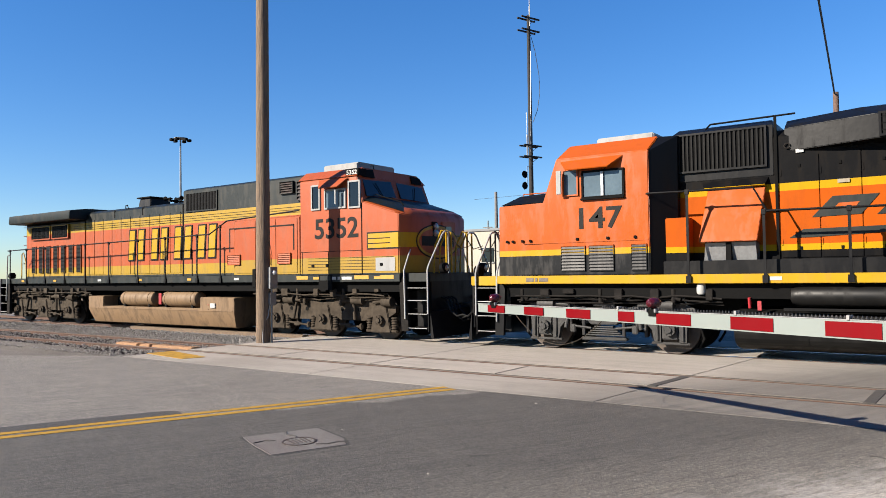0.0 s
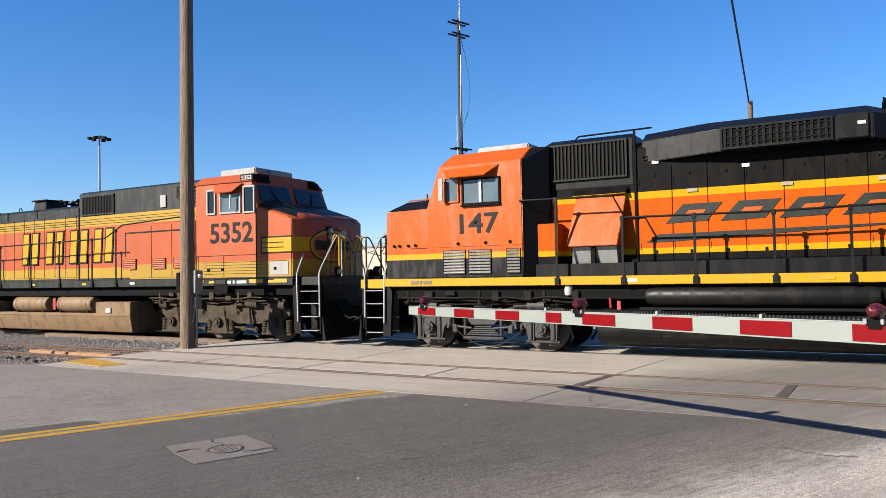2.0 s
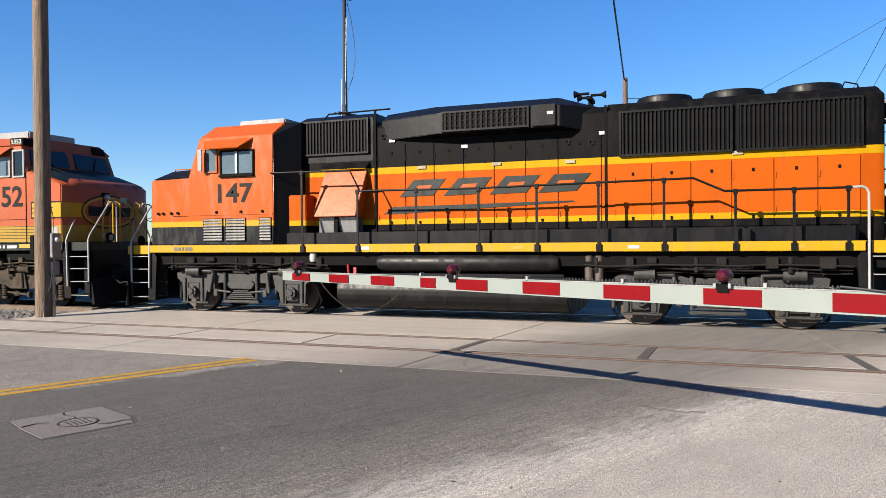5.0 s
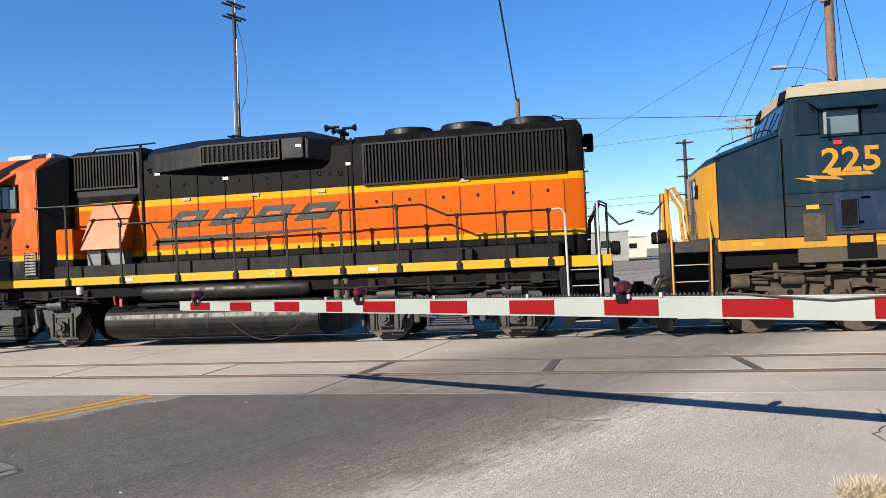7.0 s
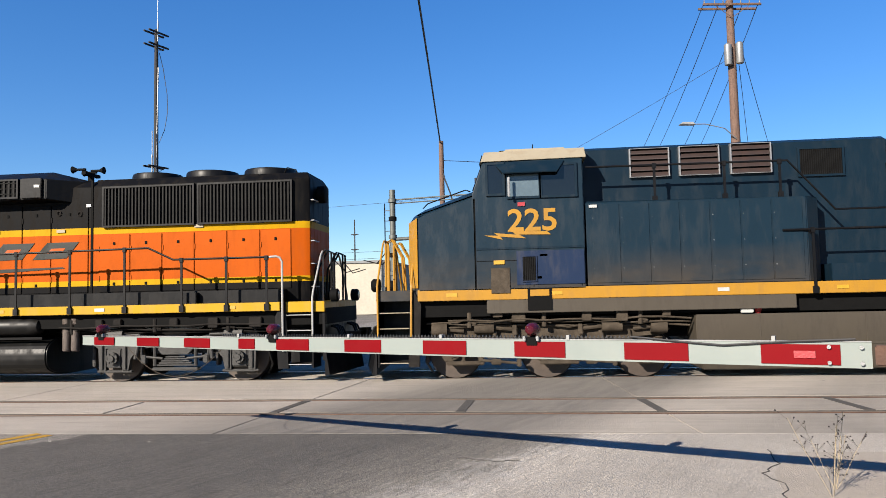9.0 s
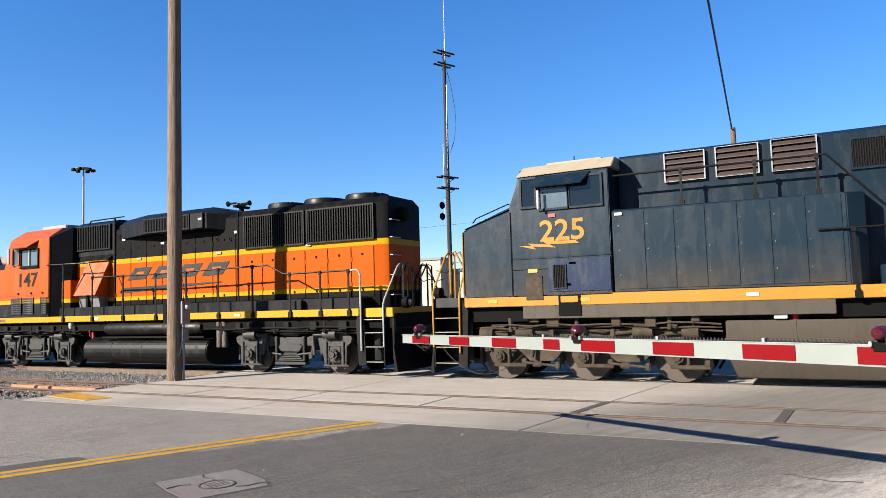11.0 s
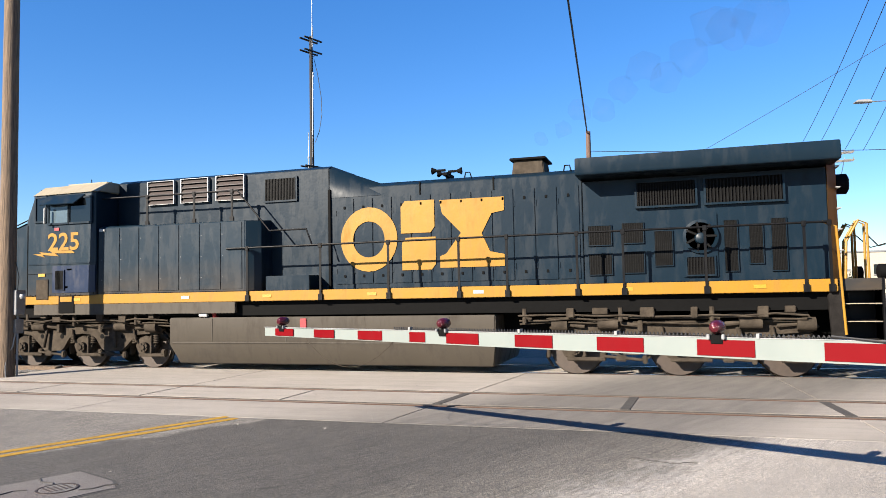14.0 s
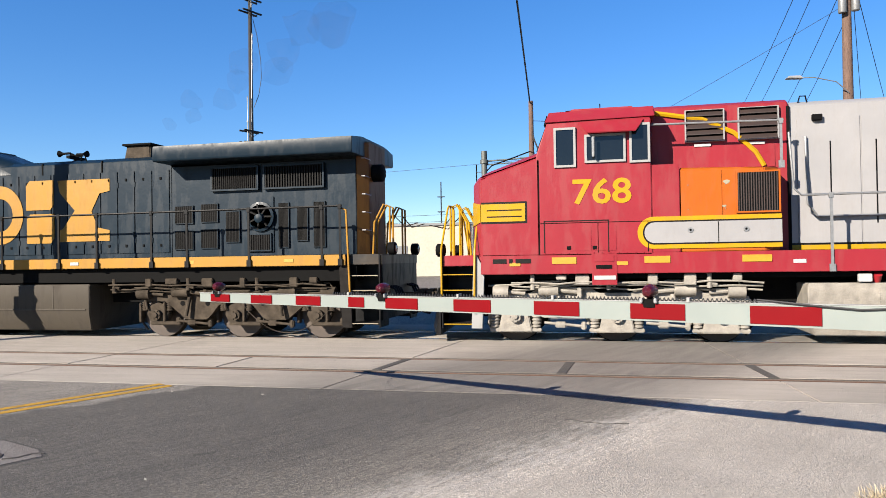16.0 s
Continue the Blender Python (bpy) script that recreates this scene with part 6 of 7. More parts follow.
    part("white_valve", moved(turned([(0.07, 1.28), (0.09, 1.32), (0.09, 1.46), (0.06, 1.5)], 12), Matrix.Translation((F(-4.0), -1.4, 0))), M_STICKER, root)
    truck(F(-6.15), 1.42, [F(-7.58), F(-4.72)], root, M_GEAR_GREY, M_GRIME, "pedestal", M_GALV)
    truck(F(4.72), 1.42, [F(3.3), F(6.14)], root, M_GEAR_GREY, M_GRIME, "pedestal", M_GALV)
    under_gear(F(-8.2), F(-3.6), root, M_GRIME, 11)
    under_gear(F(2.2), F(7.0), root, M_GRIME, 12)
    end_steps(F(-8.6), -1, root, M_HANDRAIL_W, M_BLACK, M_HANDRAIL_W, 1.68, True, 0.62)
    end_steps(F(7.2), 1, root, M_HANDRAIL_W, M_BLACK, M_HANDRAIL_W, 1.68, True, 0.62, False)
    coupler_end(F(-8.62), -1, root, M_YELLOW, 1.68, True, M_BLACK)
    coupler_end(F(7.3), 1, root, M_YELLOW, 1.68, True, M_BLACK)
    reflectors([F(x) for x in (-2.6, 0.9, 3.2, 6.1)], 1.59, -1.553, root, (M_STICKER, M_STICKER_Y))
    return root


orange_loco = short_loco()

# ==== the place ====
def noise_sheet(x0, x1, y0, y1, nx, ny, height):
    bm = bmesh.new()
    grid = [[bm.verts.new((x0 + (x1 - x0) * i / nx, y0 + (y1 - y0) * j / ny, height(x0 + (x1 - x0) * i / nx, y0 + (y1 - y0) * j / ny))) for i in range(nx + 1)] for j in range(ny + 1)]
    for j in range(ny):
        for i in range(nx):
            bm.faces.new((grid[j][i], grid[j][i + 1], grid[j + 1][i + 1], grid[j + 1][i]))
    return bm


SLAB_Y0, SLAB_Y1, SLAB_X0, SLAB_X1 = 9.27, 18.6, -15.2, 22.0
solid("ground", noise_sheet(-2500, 2500, -800, 4200, 8, 8, lambda x, y: -0.16), M_DIRT, "dusty gravel ground reaching to the horizon", "ground", kind="structure")
road = solid("road", hull([(x, y, z) for x, y in ((-60, -30), (60, -30), (60, SLAB_Y0), (-15.6, SLAB_Y0), (-60, -13)) for z in (-0.15, -0.0005)]), M_ROAD, "worn grey asphalt road with a darker lane", "road", kind="structure", smooth=False)
solid("far_road", box(-10, 24, SLAB_Y1, 60, -0.15, -0.01), M_ROAD, "asphalt road going on beyond the tracks", "road", kind="structure", smooth=False)
slab = solid("crossing_slab_bed", box(SLAB_X0, SLAB_X1, SLAB_Y0 + 0.01, SLAB_Y1, -0.15, -0.03), M_PATCH_DARK, "dark bed under the concrete crossing panels", "crossing", kind="structure", smooth=False)

# rails: near track in the crossing, then the one with the train
def rail_line(name, y, x0, x1, label, head):
    r = thing(name, label, "rail", pose(0, y, 0), "railway rails")
    prof = [(-0.065, -0.17), (0.065, -0.17), (0.065, -0.155), (0.01, -0.14), (0.01, -0.045), (0.036, -0.03), (0.036, -0.004), (-0.036, -0.004), (-0.036, -0.03), (-0.01, -0.045), (-0.01, -0.14), (-0.065, -0.155)]
    bm = bmesh.new()
    a = [bm.verts.new((x0, yy, z)) for yy, z in prof]
    c = [bm.verts.new((x1, yy, z)) for yy, z in prof]
    bm.faces.new(a), bm.faces.new(c)
    for i in range(len(prof)):
        j = (i + 1) % len(prof)
        bm.faces.new((a[i], a[j], c[j], c[i]))
    bmesh.ops.recalc_face_normals(bm, faces=bm.faces[:])
    part("rail_body", bm, M_RUST, r)
    part("rail_head", box(x0, x1, -0.03, 0.03, -0.003, 0.001), head, r)


for y in (10.84, 12.28):
    rail_line("rail", y, -140, 60, "rusty steel rail set in the concrete crossing", M_RAIL_DULL)
for y in (15.39, 16.91):
    rail_line("rail", y, -140, 90, "steel rail with a polished head under the train", M_RAILTOP)

# concrete panels between joints and rails
JOINTS = [-15.2, -12.25, -9.4, -6.52, -3.66, -0.82, 2.03, 4.9, 7.8, 10.7, 13.6, 16.5, 19.3, 22.0]
LEAN = {-3.66: 0.14, -0.82: 0.06, 2.03: -0.1, 4.9: -0.1}
BANDS = [(9.28, 10.70), (10.98, 12.14), (12.42, 15.24), (15.54, 16.77), (17.05, 18.6)]
LONG = [-15.2, -9.4, -3.66, 2.03, 7.8, 13.6, 19.3, 22.0]
SPANS = [(i, j, a, b, c, d) for j, (c, d) in enumerate(BANDS) for i, (a, b) in enumerate(zip(*((JOINTS, JOINTS[1:]) if j in (1, 3) else (LONG, LONG[1:]))))]
for i, j, a, b, c, d in SPANS:
    gap = 0.02 if j == 1 else 0.01
    la, lb = (LEAN.get(q, 0.03) for q in (a, b))
    bm = hull([(x, y, z) for x, y in ((a + gap + la * (c - 11.56), c), (b - gap + lb * (c - 11.56), c), (b - gap + lb * (d - 11.56), d), (a + gap + la * (d - 11.56), d)) for z in (-0.1, 0.001 * ((i * 7 + j * 3) % 4) * (j > 0))], 0.003)
    part("concrete_panel", bm, M_SLAB, slab, smooth=False)
for x, lean in LEAN.items():
    part("joint_filler", hull([(x + dx + lean * (y - 11.56), y, z) for dx in (-0.07, 0.07) for y in (10.95, 12.17) for z in (-0.05, 0.009)]), M_PATCH_DARK, slab, smooth=False)
for y in (10.84, 12.28, 15.39, 16.91):
    for k in (-1, 1):
        part("flangeway_filler", box(SLAB_X0, SLAB_X1, y + k * 0.045, y + k * (0.10 if k > 0 else 0.07), -0.1, -0.06), M_PATCH_DARK, slab, smooth=False)
        part("rubber_strip", box(SLAB_X0, SLAB_X1, y + k * 0.102, y + k * 0.13, -0.1, -0.003), M_PATCH_DARK, slab, smooth=False)

# double yellow line
way = Vector((0.43, 0.903, 0)).normalized()
side = Vector((way.y, -way.x, 0))
for k in (-0.12, 0.12):
    e = Vector((-6.33, 9.24, 0)) + side * k
    s0 = e - way * 13
    bm = hull([tuple(p + side * w + Vector((0, 0, z))) for p in (e, s0) for w in (-0.068, 0.068) for z in (-0.01, 0.004)])
    solid("centre_line", bm, M_LINE, "worn yellow painted centre line on asphalt", "road marking", group="yellow lines", kind="structure", smooth=False)
patch_end = Vector((-7.6, 6.57, 0)) - way * 0.95
solid("asphalt_patch", hull([tuple(patch_end + side * w - way * d + Vector((0, 0, z))) for w, d in ((-0.2, 0.0), (-0.42, 0.02), (-0.52, 0.15), (-0.55, 0.4), (-0.56, 9.0), (-0.2, 9.0)) for z in (-0.01, 0.0025)]), M_PATCH_DARK, "smooth dark sealed strip beside the centre line", "road patch", kind="structure", smooth=False)
solid("kerb_paint", hull([(x, y, z) for x, y in ((-15.3, 9.9), (-13.6, 9.62), (-13.4, 10.1), (-15.2, 10.5)) for z in (-0.02, 0.008)]), M_LINE, "yellow painted strip at the crossing's corner", "road marking", kind="structure", smooth=False)

# manhole in its concrete collar
mh = thing("manhole", "iron manhole cover in a cracked square concrete collar", "manhole", pose(-5.78, 5.50, 0, 0, 0, -23))
part("collar_edge", hull([(x, y, z) for x, y in ((-0.52, -0.47), (0.5, -0.48), (0.53, 0.40), (0.2, 0.49), (-0.48, 0.47)) for z in (-0.06, 0.001)]), M_PATCH_DARK, mh)
part("collar", hull([(x, y, z) for x, y in ((-0.49, -0.43), (-0.1, -0.455), (0.46, -0.44), (0.49, 0.36), (0.22, 0.45), (-0.45, 0.43)) for z in (-0.06, 0.006)]), M_MANHOLE, mh)
for pts in (((-0.47, 0.05), (-0.3, 0.0), (-0.18, 0.06), (-0.1, 0.03)), ((0.3, 0.1), (0.36, 0.2), (0.34, 0.33), (0.4, 0.42)), ((-0.1, -0.2), (-0.16, -0.3), (-0.12, -0.44))):
    part("collar_crack", tube([(x, y, 0.005) for x, y in pts], 0.011, 5), M_PATCH_DARK, mh)
part("cover_ring", moved(turned([(0.185, 0.0), (0.185, 0.012), (0.165, 0.012), (0.165, 0.0)], 28), Matrix.Translation((0.08, 0.0, 0))), M_IRON, mh)
cover = part("cover", moved(turned([(0.16, 0.0), (0.16, 0.009), (0.01, 0.011)], 28), Matrix.Translation((0.08, 0.0, 0))), M_MANHOLE, mh)
for k in range(5):
    part("cover_rib", box(0.08 - 0.1, 0.08 + 0.1, -0.09 + 0.045 * k - 0.008, -0.09 + 0.045 * k + 0.008, 0.009, 0.014), M_IRON, cover)

# gate arm across the lane; stripe edges and lamps as shares of its length
GATE_MARKS = (0.02, 0.048, 0.092, 0.14, 0.184, 0.233, 0.28, 0.33, 0.357, 0.392, 0.442, 0.494, 0.544, 0.598, 0.65, 0.704, 0.757, 0.814, 0.871, 0.93, 0.989, 1.011)
GATE_LAMPS = (0.064, 0.386, 0.723)


def gate():
    tip, butt = Vector((-5.55, 8.70, 1.285)), Vector((2.40, 5.32, 1.285))
    d = (butt - tip)
    length = d.length
    ang = math.degrees(math.atan2(d.y, d.x))
    g = thing("crossing_gate", "lowered crossing gate arm in red and pale stripes", "crossing gate", pose(tip.x, tip.y, tip.z, 0, 0, ang))
    marks = GATE_MARKS
    for i, (a, b) in enumerate(zip(marks, marks[1:])):
        h0, h1 = 0.056 + 0.034 * a, 0.056 + 0.034 * b
        step = 0.006 if a < 0.27 else 0.0
        bm = hull([(length * q, s * (0.02 - step), z) for q, h in ((a, h0), (b, h1)) for s in (-1, 1) for z in (-h, h)])
        if i % 2 == 0:
            part("arm_stripe", bm, M_GATE_W, g)
        else:
            st = part("arm_stripe", bm, M_GATE_W, g)
            part("red_sheeting", hull([(length * q, -0.023 - z2, z) for q, h in ((a, h0), (b, h1)) for z in (-h * 0.8, h * 0.8) for z2 in (0, 0.004)]), M_GATE_R, st)
    part("top_edge", hull([(length * q, y, (0.056 + 0.034 * q) + z) for q in (0.02, 1.011) for y in (-0.024, 0.024) for z in (0, 0.006)]), M_WHITE, g)
    for i, q in enumerate(GATE_LAMPS):
        x, z = length * q, 0.056 + 0.034 * q
        b = part("lamp_bracket", bx(bx(bmesh.new(), x - 0.05, x + 0.05, -0.035, 0.035, z - 0.05, z + 0.02, 0.005), x - 0.02, x + 0.02, -0.02, 0.02, z, z + 0.06), M_DARK, g)
        part("lamp_lens", moved(turned([(0.015, -0.085), (0.038, -0.075), (0.052, -0.05), (0.058, -0.02), (0.058, 0.02), (0.052, 0.05), (0.038, 0.075), (0.015, 0.085)], 18, "Y"), Matrix.Translation((x, 0, z + 0.085))), M_LENS, b, "red gate lamp")
        for s in (-1, 1):
            part("lamp_bolt", box(x + s * 0.06 - 0.012, x + s * 0.06 + 0.012, -0.06, -0.02, z - 0.01, z + 0.03, 0.004), M_GALV, b)
    # coiled cable along the top
    pts, n = [], 900
    for i in range(n):
        q = 0.30 + 0.52 * i / n
        pts.append((length * q, 0.012 * math.cos(i * 0.9), 0.056 + 0.034 * q + 0.020 + 0.012 * math.sin(i * 0.9)))
    part("coiled_cable", tube(pts, 0.006, 4), M_WIRE, g)
    part("cable", tube([(length * q, -0.03, 0.056 + 0.034 * q + z) for q, z in ((0.82, 0.03), (0.87, -0.01), (0.9, -0.03), (0.95, 0.0), (1.0, 0.02))], 0.009, 6), M_WIRE, g)
    for q in (0.33, 0.5, 0.62, 0.76, 0.94):
        part("cable_clip", box(length * q - 0.012, length * q + 0.012, -0.03, 0.03, 0.056 + 0.034 * q, 0.095 + 0.034 * q), M_WHITE, g)
    for q in (0.981, 1.004):
        for z in (-0.055, 0.055):
            part("bolt", moved(turned([(0.014, 0), (0.014, -0.02)], 8, "Y"), Matrix.Translation((length * q, -0.026, z))), M_GALV, g)
    part("hanging_chain", tube([(length * (0.116 + 0.183 * i / 24), 0.0, -0.06 - 0.33 * (1 - ((i - 12) / 12) ** 2)) for i in range(25)], 0.004, 5), M_GRIME_BROWN, g)
    part("plate", box(length * 0.955, length * 0.971, -0.034, -0.026, -0.025, 0.025), M_STICKER_R, g)
    bm = box(length * 1.013, length * 1.16, -0.05, 0.05, -0.07, 0.07, 0.01)
    part("arm_bracket", bm, M_RUST, g)
    part("gate_mast", rod(bmesh.new(), (length * 1.15, 0.2, -1.285), (length * 1.15, 0.2, 1.2), 0.07, 14), M_GALV, g)
    part("mechanism_box", box(length * 1.12, length * 1.2, -0.18, 0.5, -0.5, 0.25, 0.02), M_GALV, g)
    return g


gate()

# ballast and old sleepers beside the crossing
def ballast():
    rng = random.Random(4)
    solid("ballast_bed", noise_sheet(-110, -15.25, 12.6, 19.5, 120, 14, lambda x, y: -0.13 + 0.07 * noise.noise((x * 0.6, y * 0.9, 0)) + 0.05 * noise.noise((x * 2.3, y * 2.9, 3)) - (0.06 if 15.0 < y < 17.4 else 0)), M_DIRT, "grey ballast bed along the track", "ballast", kind="structure")
    verts, faces = [], []
    def stone(x, y, z, r):
        b = len(verts)
        a = rng.uniform(0, 6.28)
        for dx, dy, dz in ((1, 0, 0), (-0.8, 0.3, 0), (0.1, 0.9, 0.1), (0, -0.9, 0), (0.1, 0.1, 0.75), (0, 0, -0.6)):
            q = rng.uniform(0.7, 1.25) * r
            verts.append((x + (dx * math.cos(a) - dy * math.sin(a)) * q, y + (dx * math.sin(a) + dy * math.cos(a)) * q, z + dz * q))
        for f in ((0, 2, 4), (2, 1, 4), (1, 3, 4), (3, 0, 4), (2, 0, 5), (1, 2, 5), (3, 1, 5), (0, 3, 5)):
            faces.append(tuple(b + k for k in f))
    for _ in range(15000):
        x = -15.2 - rng.random() ** 1.6 * 34
        y = rng.choice((rng.uniform(12.6, 15.2), rng.uniform(12.9, 14.6), rng.uniform(9.6, 12.4)))
        heap = 0.16 * math.exp(-((y - 13.8) / 0.6) ** 2) * (0.6 + 0.4 * noise.noise((x * 0.4, 0, 0)))
        stone(x, y, -0.07 + max(0, heap) * rng.random(), rng.uniform(0.014, 0.045))
    me = bpy.data.meshes.new("ballast_stones")
    me.from_pydata(verts, [], faces)
    me.materials.append(M_STONE)
    tagged(new("ballast_stones", me), "loose grey ballast stones between the tracks", "gravel", kind="stuff")
    for i in range(40):
        x = -15.9 - i * 0.62
        t = solid("sleeper", box(-0.11, 0.11, -1.28, 1.28, -0.1, 0.05, 0.012), M_TIE, "dark weathered timber sleeper under the rails", "sleeper", pose(x, 11.56, -0.13, 0, 0, rng.uniform(-1.5, 1.5)), "sleepers")
    for i in range(60):
        t = solid("sleeper", box(-0.11, 0.11, -1.28, 1.28, -0.1, 0.05, 0.012), M_TIE, "dark weathered timber sleeper under the rails", "sleeper", pose(-15.8 - i * 0.58, 16.15, -0.16, 0, 0, rng.uniform(-1.5, 1.5)), "sleepers")
    solid("timber_beam", box(-24.0, -15.3, 14.86, 15.12, -0.12, 0.03, 0.02), M_POLE, "pale tan timber along the rail under the train", "timber")
    for x0, x1 in ((-18.55, -17.55), (-17.45, -17.0), (-16.9, -15.25)):
        solid("timber_beam", box(x0, x1, 11.06, 11.34, -0.12, 0.03, 0.02), M_TIMBER, "sunlit orange-tan timber beside the rail", "timber", group="timbers by the rail")
    solid("low_bank", hull([(x, y, z) for x, y, z in ((-60, 9.6, -0.15), (-17.5, 9.5, -0.15), (-60, 10.6, -0.15), (-17, 10.4, -0.15), (-60, 10.2, 0.05), (-19, 10.0, -0.02))]), M_DIRT, "low dusty earth bank by the track", "ground", kind="structure")


ballast()


# wooden pole beside the crossing
def street_pole():
    p = thing("utility_pole", "weathered tan wooden utility pole beside the crossing", "utility pole", pose(-14.89, 13.03, -0.1, 0.3, 0.6, 0))
    part("pole_shaft", moved(turned([(0.19, 0.0), (0.185, 1.5), (0.175, 5.0), (0.158, 10.5), (0.15, 12.0)], 20), Matrix.Identity(4)), M_POLE, p)
    part("meter_box", box(0.14, 0.28, 0.0, 0.26, 1.52, 2.1, 0.012), M_GALV, p, "grey metal meter box")
    part("junction_box", box(0.14, 0.25, 0.02, 0.24, 1.1, 1.42, 0.01), M_GALV, p)
    part("conduit", rod(bmesh.new(), (0.22, 0.1, 0.0), (0.22, 0.1, 1.54), 0.024, 10), M_GALV, p)
    part("sensor", moved(turned([(0.05, 0), (0.07, 0.05), (0.05, 0.1)], 12), Matrix.Translation((0.32, 0.12, 1.9))), M_STICKER, p)
    part("cable", tube([(0.14, -0.12, 0.0), (0.12, -0.13, 0.35), (0.14, -0.1, 0.6), (0.19, 0.0, 0.8), (0.2, 0.06, 1.12)], 0.014, 6), M_STICKER, p)
    part("side_box", box(-0.3, -0.16, -0.12, 0.1, 1.55, 2.05, 0.015), M_DARK, p, "black box strapped to the pole")
    part("wire_loop", tube([(0.2, 0.1, 2.1), (0.26, 0.08, 2.4), (0.22, 0.04, 2.7), (0.13, 0.02, 2.8)], 0.008, 5), M_WIRE, p)


street_pole()


def wire(name, a, b, sag, r, label, group="overhead wires"):
    a, b = Vector(a), Vector(b)
    pts = [a.lerp(b, i / 16) - Vector((0, 0, sag * 4 * (i / 16) * (1 - i / 16))) for i in range(17)]
    return solid(name, tube(pts, r, 5), M_WIRE, label, "wire", group=group)


def crossarm_pole(x, y, h, r, mat, arms, label, turn=0.0, insul=True):
    """arms: (height, half length)."""
    p = thing("utility_pole", label, "utility pole", pose(x, y, 0, 0, 0, turn), "utility poles")
    part("pole_shaft", turned([(r, -0.2), (r * 0.9, h * 0.5), (r * 0.7, h)], 14), mat, p)
    for z, w in arms:
        a = part("crossarm", box(-w, w, -r - 0.12, -r, z - 0.06, z + 0.06, 0.01), mat, p)
        part("crossarm", box(-w, w, r, r + 0.12, z - 0.06, z + 0.06, 0.01), mat, p)
        if insul:
            for q in (-0.95, -0.6, -0.3, 0.3, 0.6, 0.95):
                part("insulator", moved(turned([(0.03, 0), (0.05, 0.04), (0.03, 0.1), (0.045, 0.13), (0.02, 0.18)], 8), Matrix.Translation((q * w, -r - 0.06, z + 0.06))), M_GALV, a)
        part("brace", tube([(-w * 0.6, -r - 0.06, z - 0.05), (0, -r - 0.03, z - w * 0.45)], 0.02, 6), mat, a)
        part("brace", tube([(w * 0.6, -r - 0.06, z - 0.05), (0, -r - 0.03, z - w * 0.45)], 0.02, 6), mat, a)
    return p


# tall dark radio pole beyond the track
mast = crossarm_pole(-27.35, 52.0, 22.6, 0.20, M_POLE_DARK, ((22.3, 0.95), (21.3, 0.95), (11.9, 0.95), (11.0, 0.95)), "tall dark creosoted pole with short cross-arms and aerials", 70, False)
part("whip_aerial", moved(turned([(0.035, 0), (0.05, 1.0), (0.07, 1.1), (0.05, 1.6), (0.03, 1.7), (0.02, 5.4)], 8), Matrix.Translation((-0.12, -0.28, 21.6))), M_HANDRAIL_W, mast, "white whip aerial")
part("whip_aerial", moved(turned([(0.05, 0), (0.05, 1.5), (0.08, 1.6), (0.03, 1.8), (0.03, 3.6)], 8), Matrix.Translation((-0.5, -0.15, 11.0))), M_HANDRAIL_W, mast)
part("conduit", tube([(-0.22, -0.25, 11.4), (-0.12, -0.24, 15.0), (0.02, -0.2, 19.6)], 0.04, 6), M_GALV, mast)
part("slack_cable", tube([(0.2, -0.1, 20.8), (0.4, -0.3, 19.6), (0.6, -0.5, 17.6), (0.6, -0.55, 16.2), (0.45, -0.4, 14.8), (0.12, -0.2, 13.8)], 0.025, 5), M_WIRE, mast)
for z in (8.6, 9.5):
    part("dish_aerial", moved(turned([(0.05, 0.1), (0.22, 0.0), (0.3, -0.1), (0.28, -0.12), (0.05, 0.02)], 14, "Y"), Matrix.Translation((-0.95, -0.2, z))), M_DARK, mast)
part("aerial_bracket", tube([(-0.9, -0.15, 8.3), (-0.55, -0.1, 8.5), (-0.5, -0.1, 10.2), (-0.2, 0, 10.2)], 0.03, 6), M_GALV, mast)

# short post with a heavy cable rising to the road's near side
post = thing("cable_post", "reddish wooden post carrying a heavy black cable", "utility pole", pose(-4.62, 44.0, 0), "utility poles")
part("pole_shaft", turned([(0.19, -0.2), (0.17, 6.0), (0.14, 11.2)], 14), M_POLE_RED, post)
part("cable_strap", tube([(0.1, -0.2, 9.2), (0.2, -0.25, 8.8), (0.5, -0.3, 8.0), (0.9, -0.3, 6.6)], 0.05, 6), M_WIRE, post)
wire("heavy_cable", (-4.66, 43.8, 11.1), (-3.05, 20.0, 13.6), -0.15, 0.045, "heavy black cable rising from the post")
wire("wire", (-4.6, 44.0, 10.0), (45, 62, 11.5), 0.7, 0.02, "thin wire from post to pole")

# signal with its arm and lamps on the far side
sig = thing("crossing_signal", "cantilever crossing signal with two black lamp hoods", "crossing signal", pose(-4.2, 24.2, 0))
part("signal_mast", rod(bmesh.new(), (0, 0, 0), (0, 0, 5.35), 0.10, 14), M_STEEL_DULL, sig)
for k in range(7):
    part("mast_collar", moved(turned([(0.14, 0), (0.14, 0.12), (0.1, 0.14)], 14), Matrix.Translation((0, 0, 1.2 + 0.62 * k))), M_DARK if k % 2 else M_STEEL_DULL, sig)
part("ladder_rail", rod(bmesh.new(), (-0.28, 0.05, 0.6), (-0.28, 0.05, 4.9), 0.02, 6), M_DARK, sig)
for k in range(12):
    part("ladder_rung", rod(bmesh.new(), (-0.28, 0.05, 0.8 + 0.35 * k), (0, 0.05, 0.8 + 0.35 * k), 0.014, 6), M_STEEL_DULL, sig)
part("cantilever", rod(bmesh.new(), (0.0, 0.0, 3.66), (3.3, 0.0, 3.78), 0.06, 10), M_STEEL_DULL, sig)
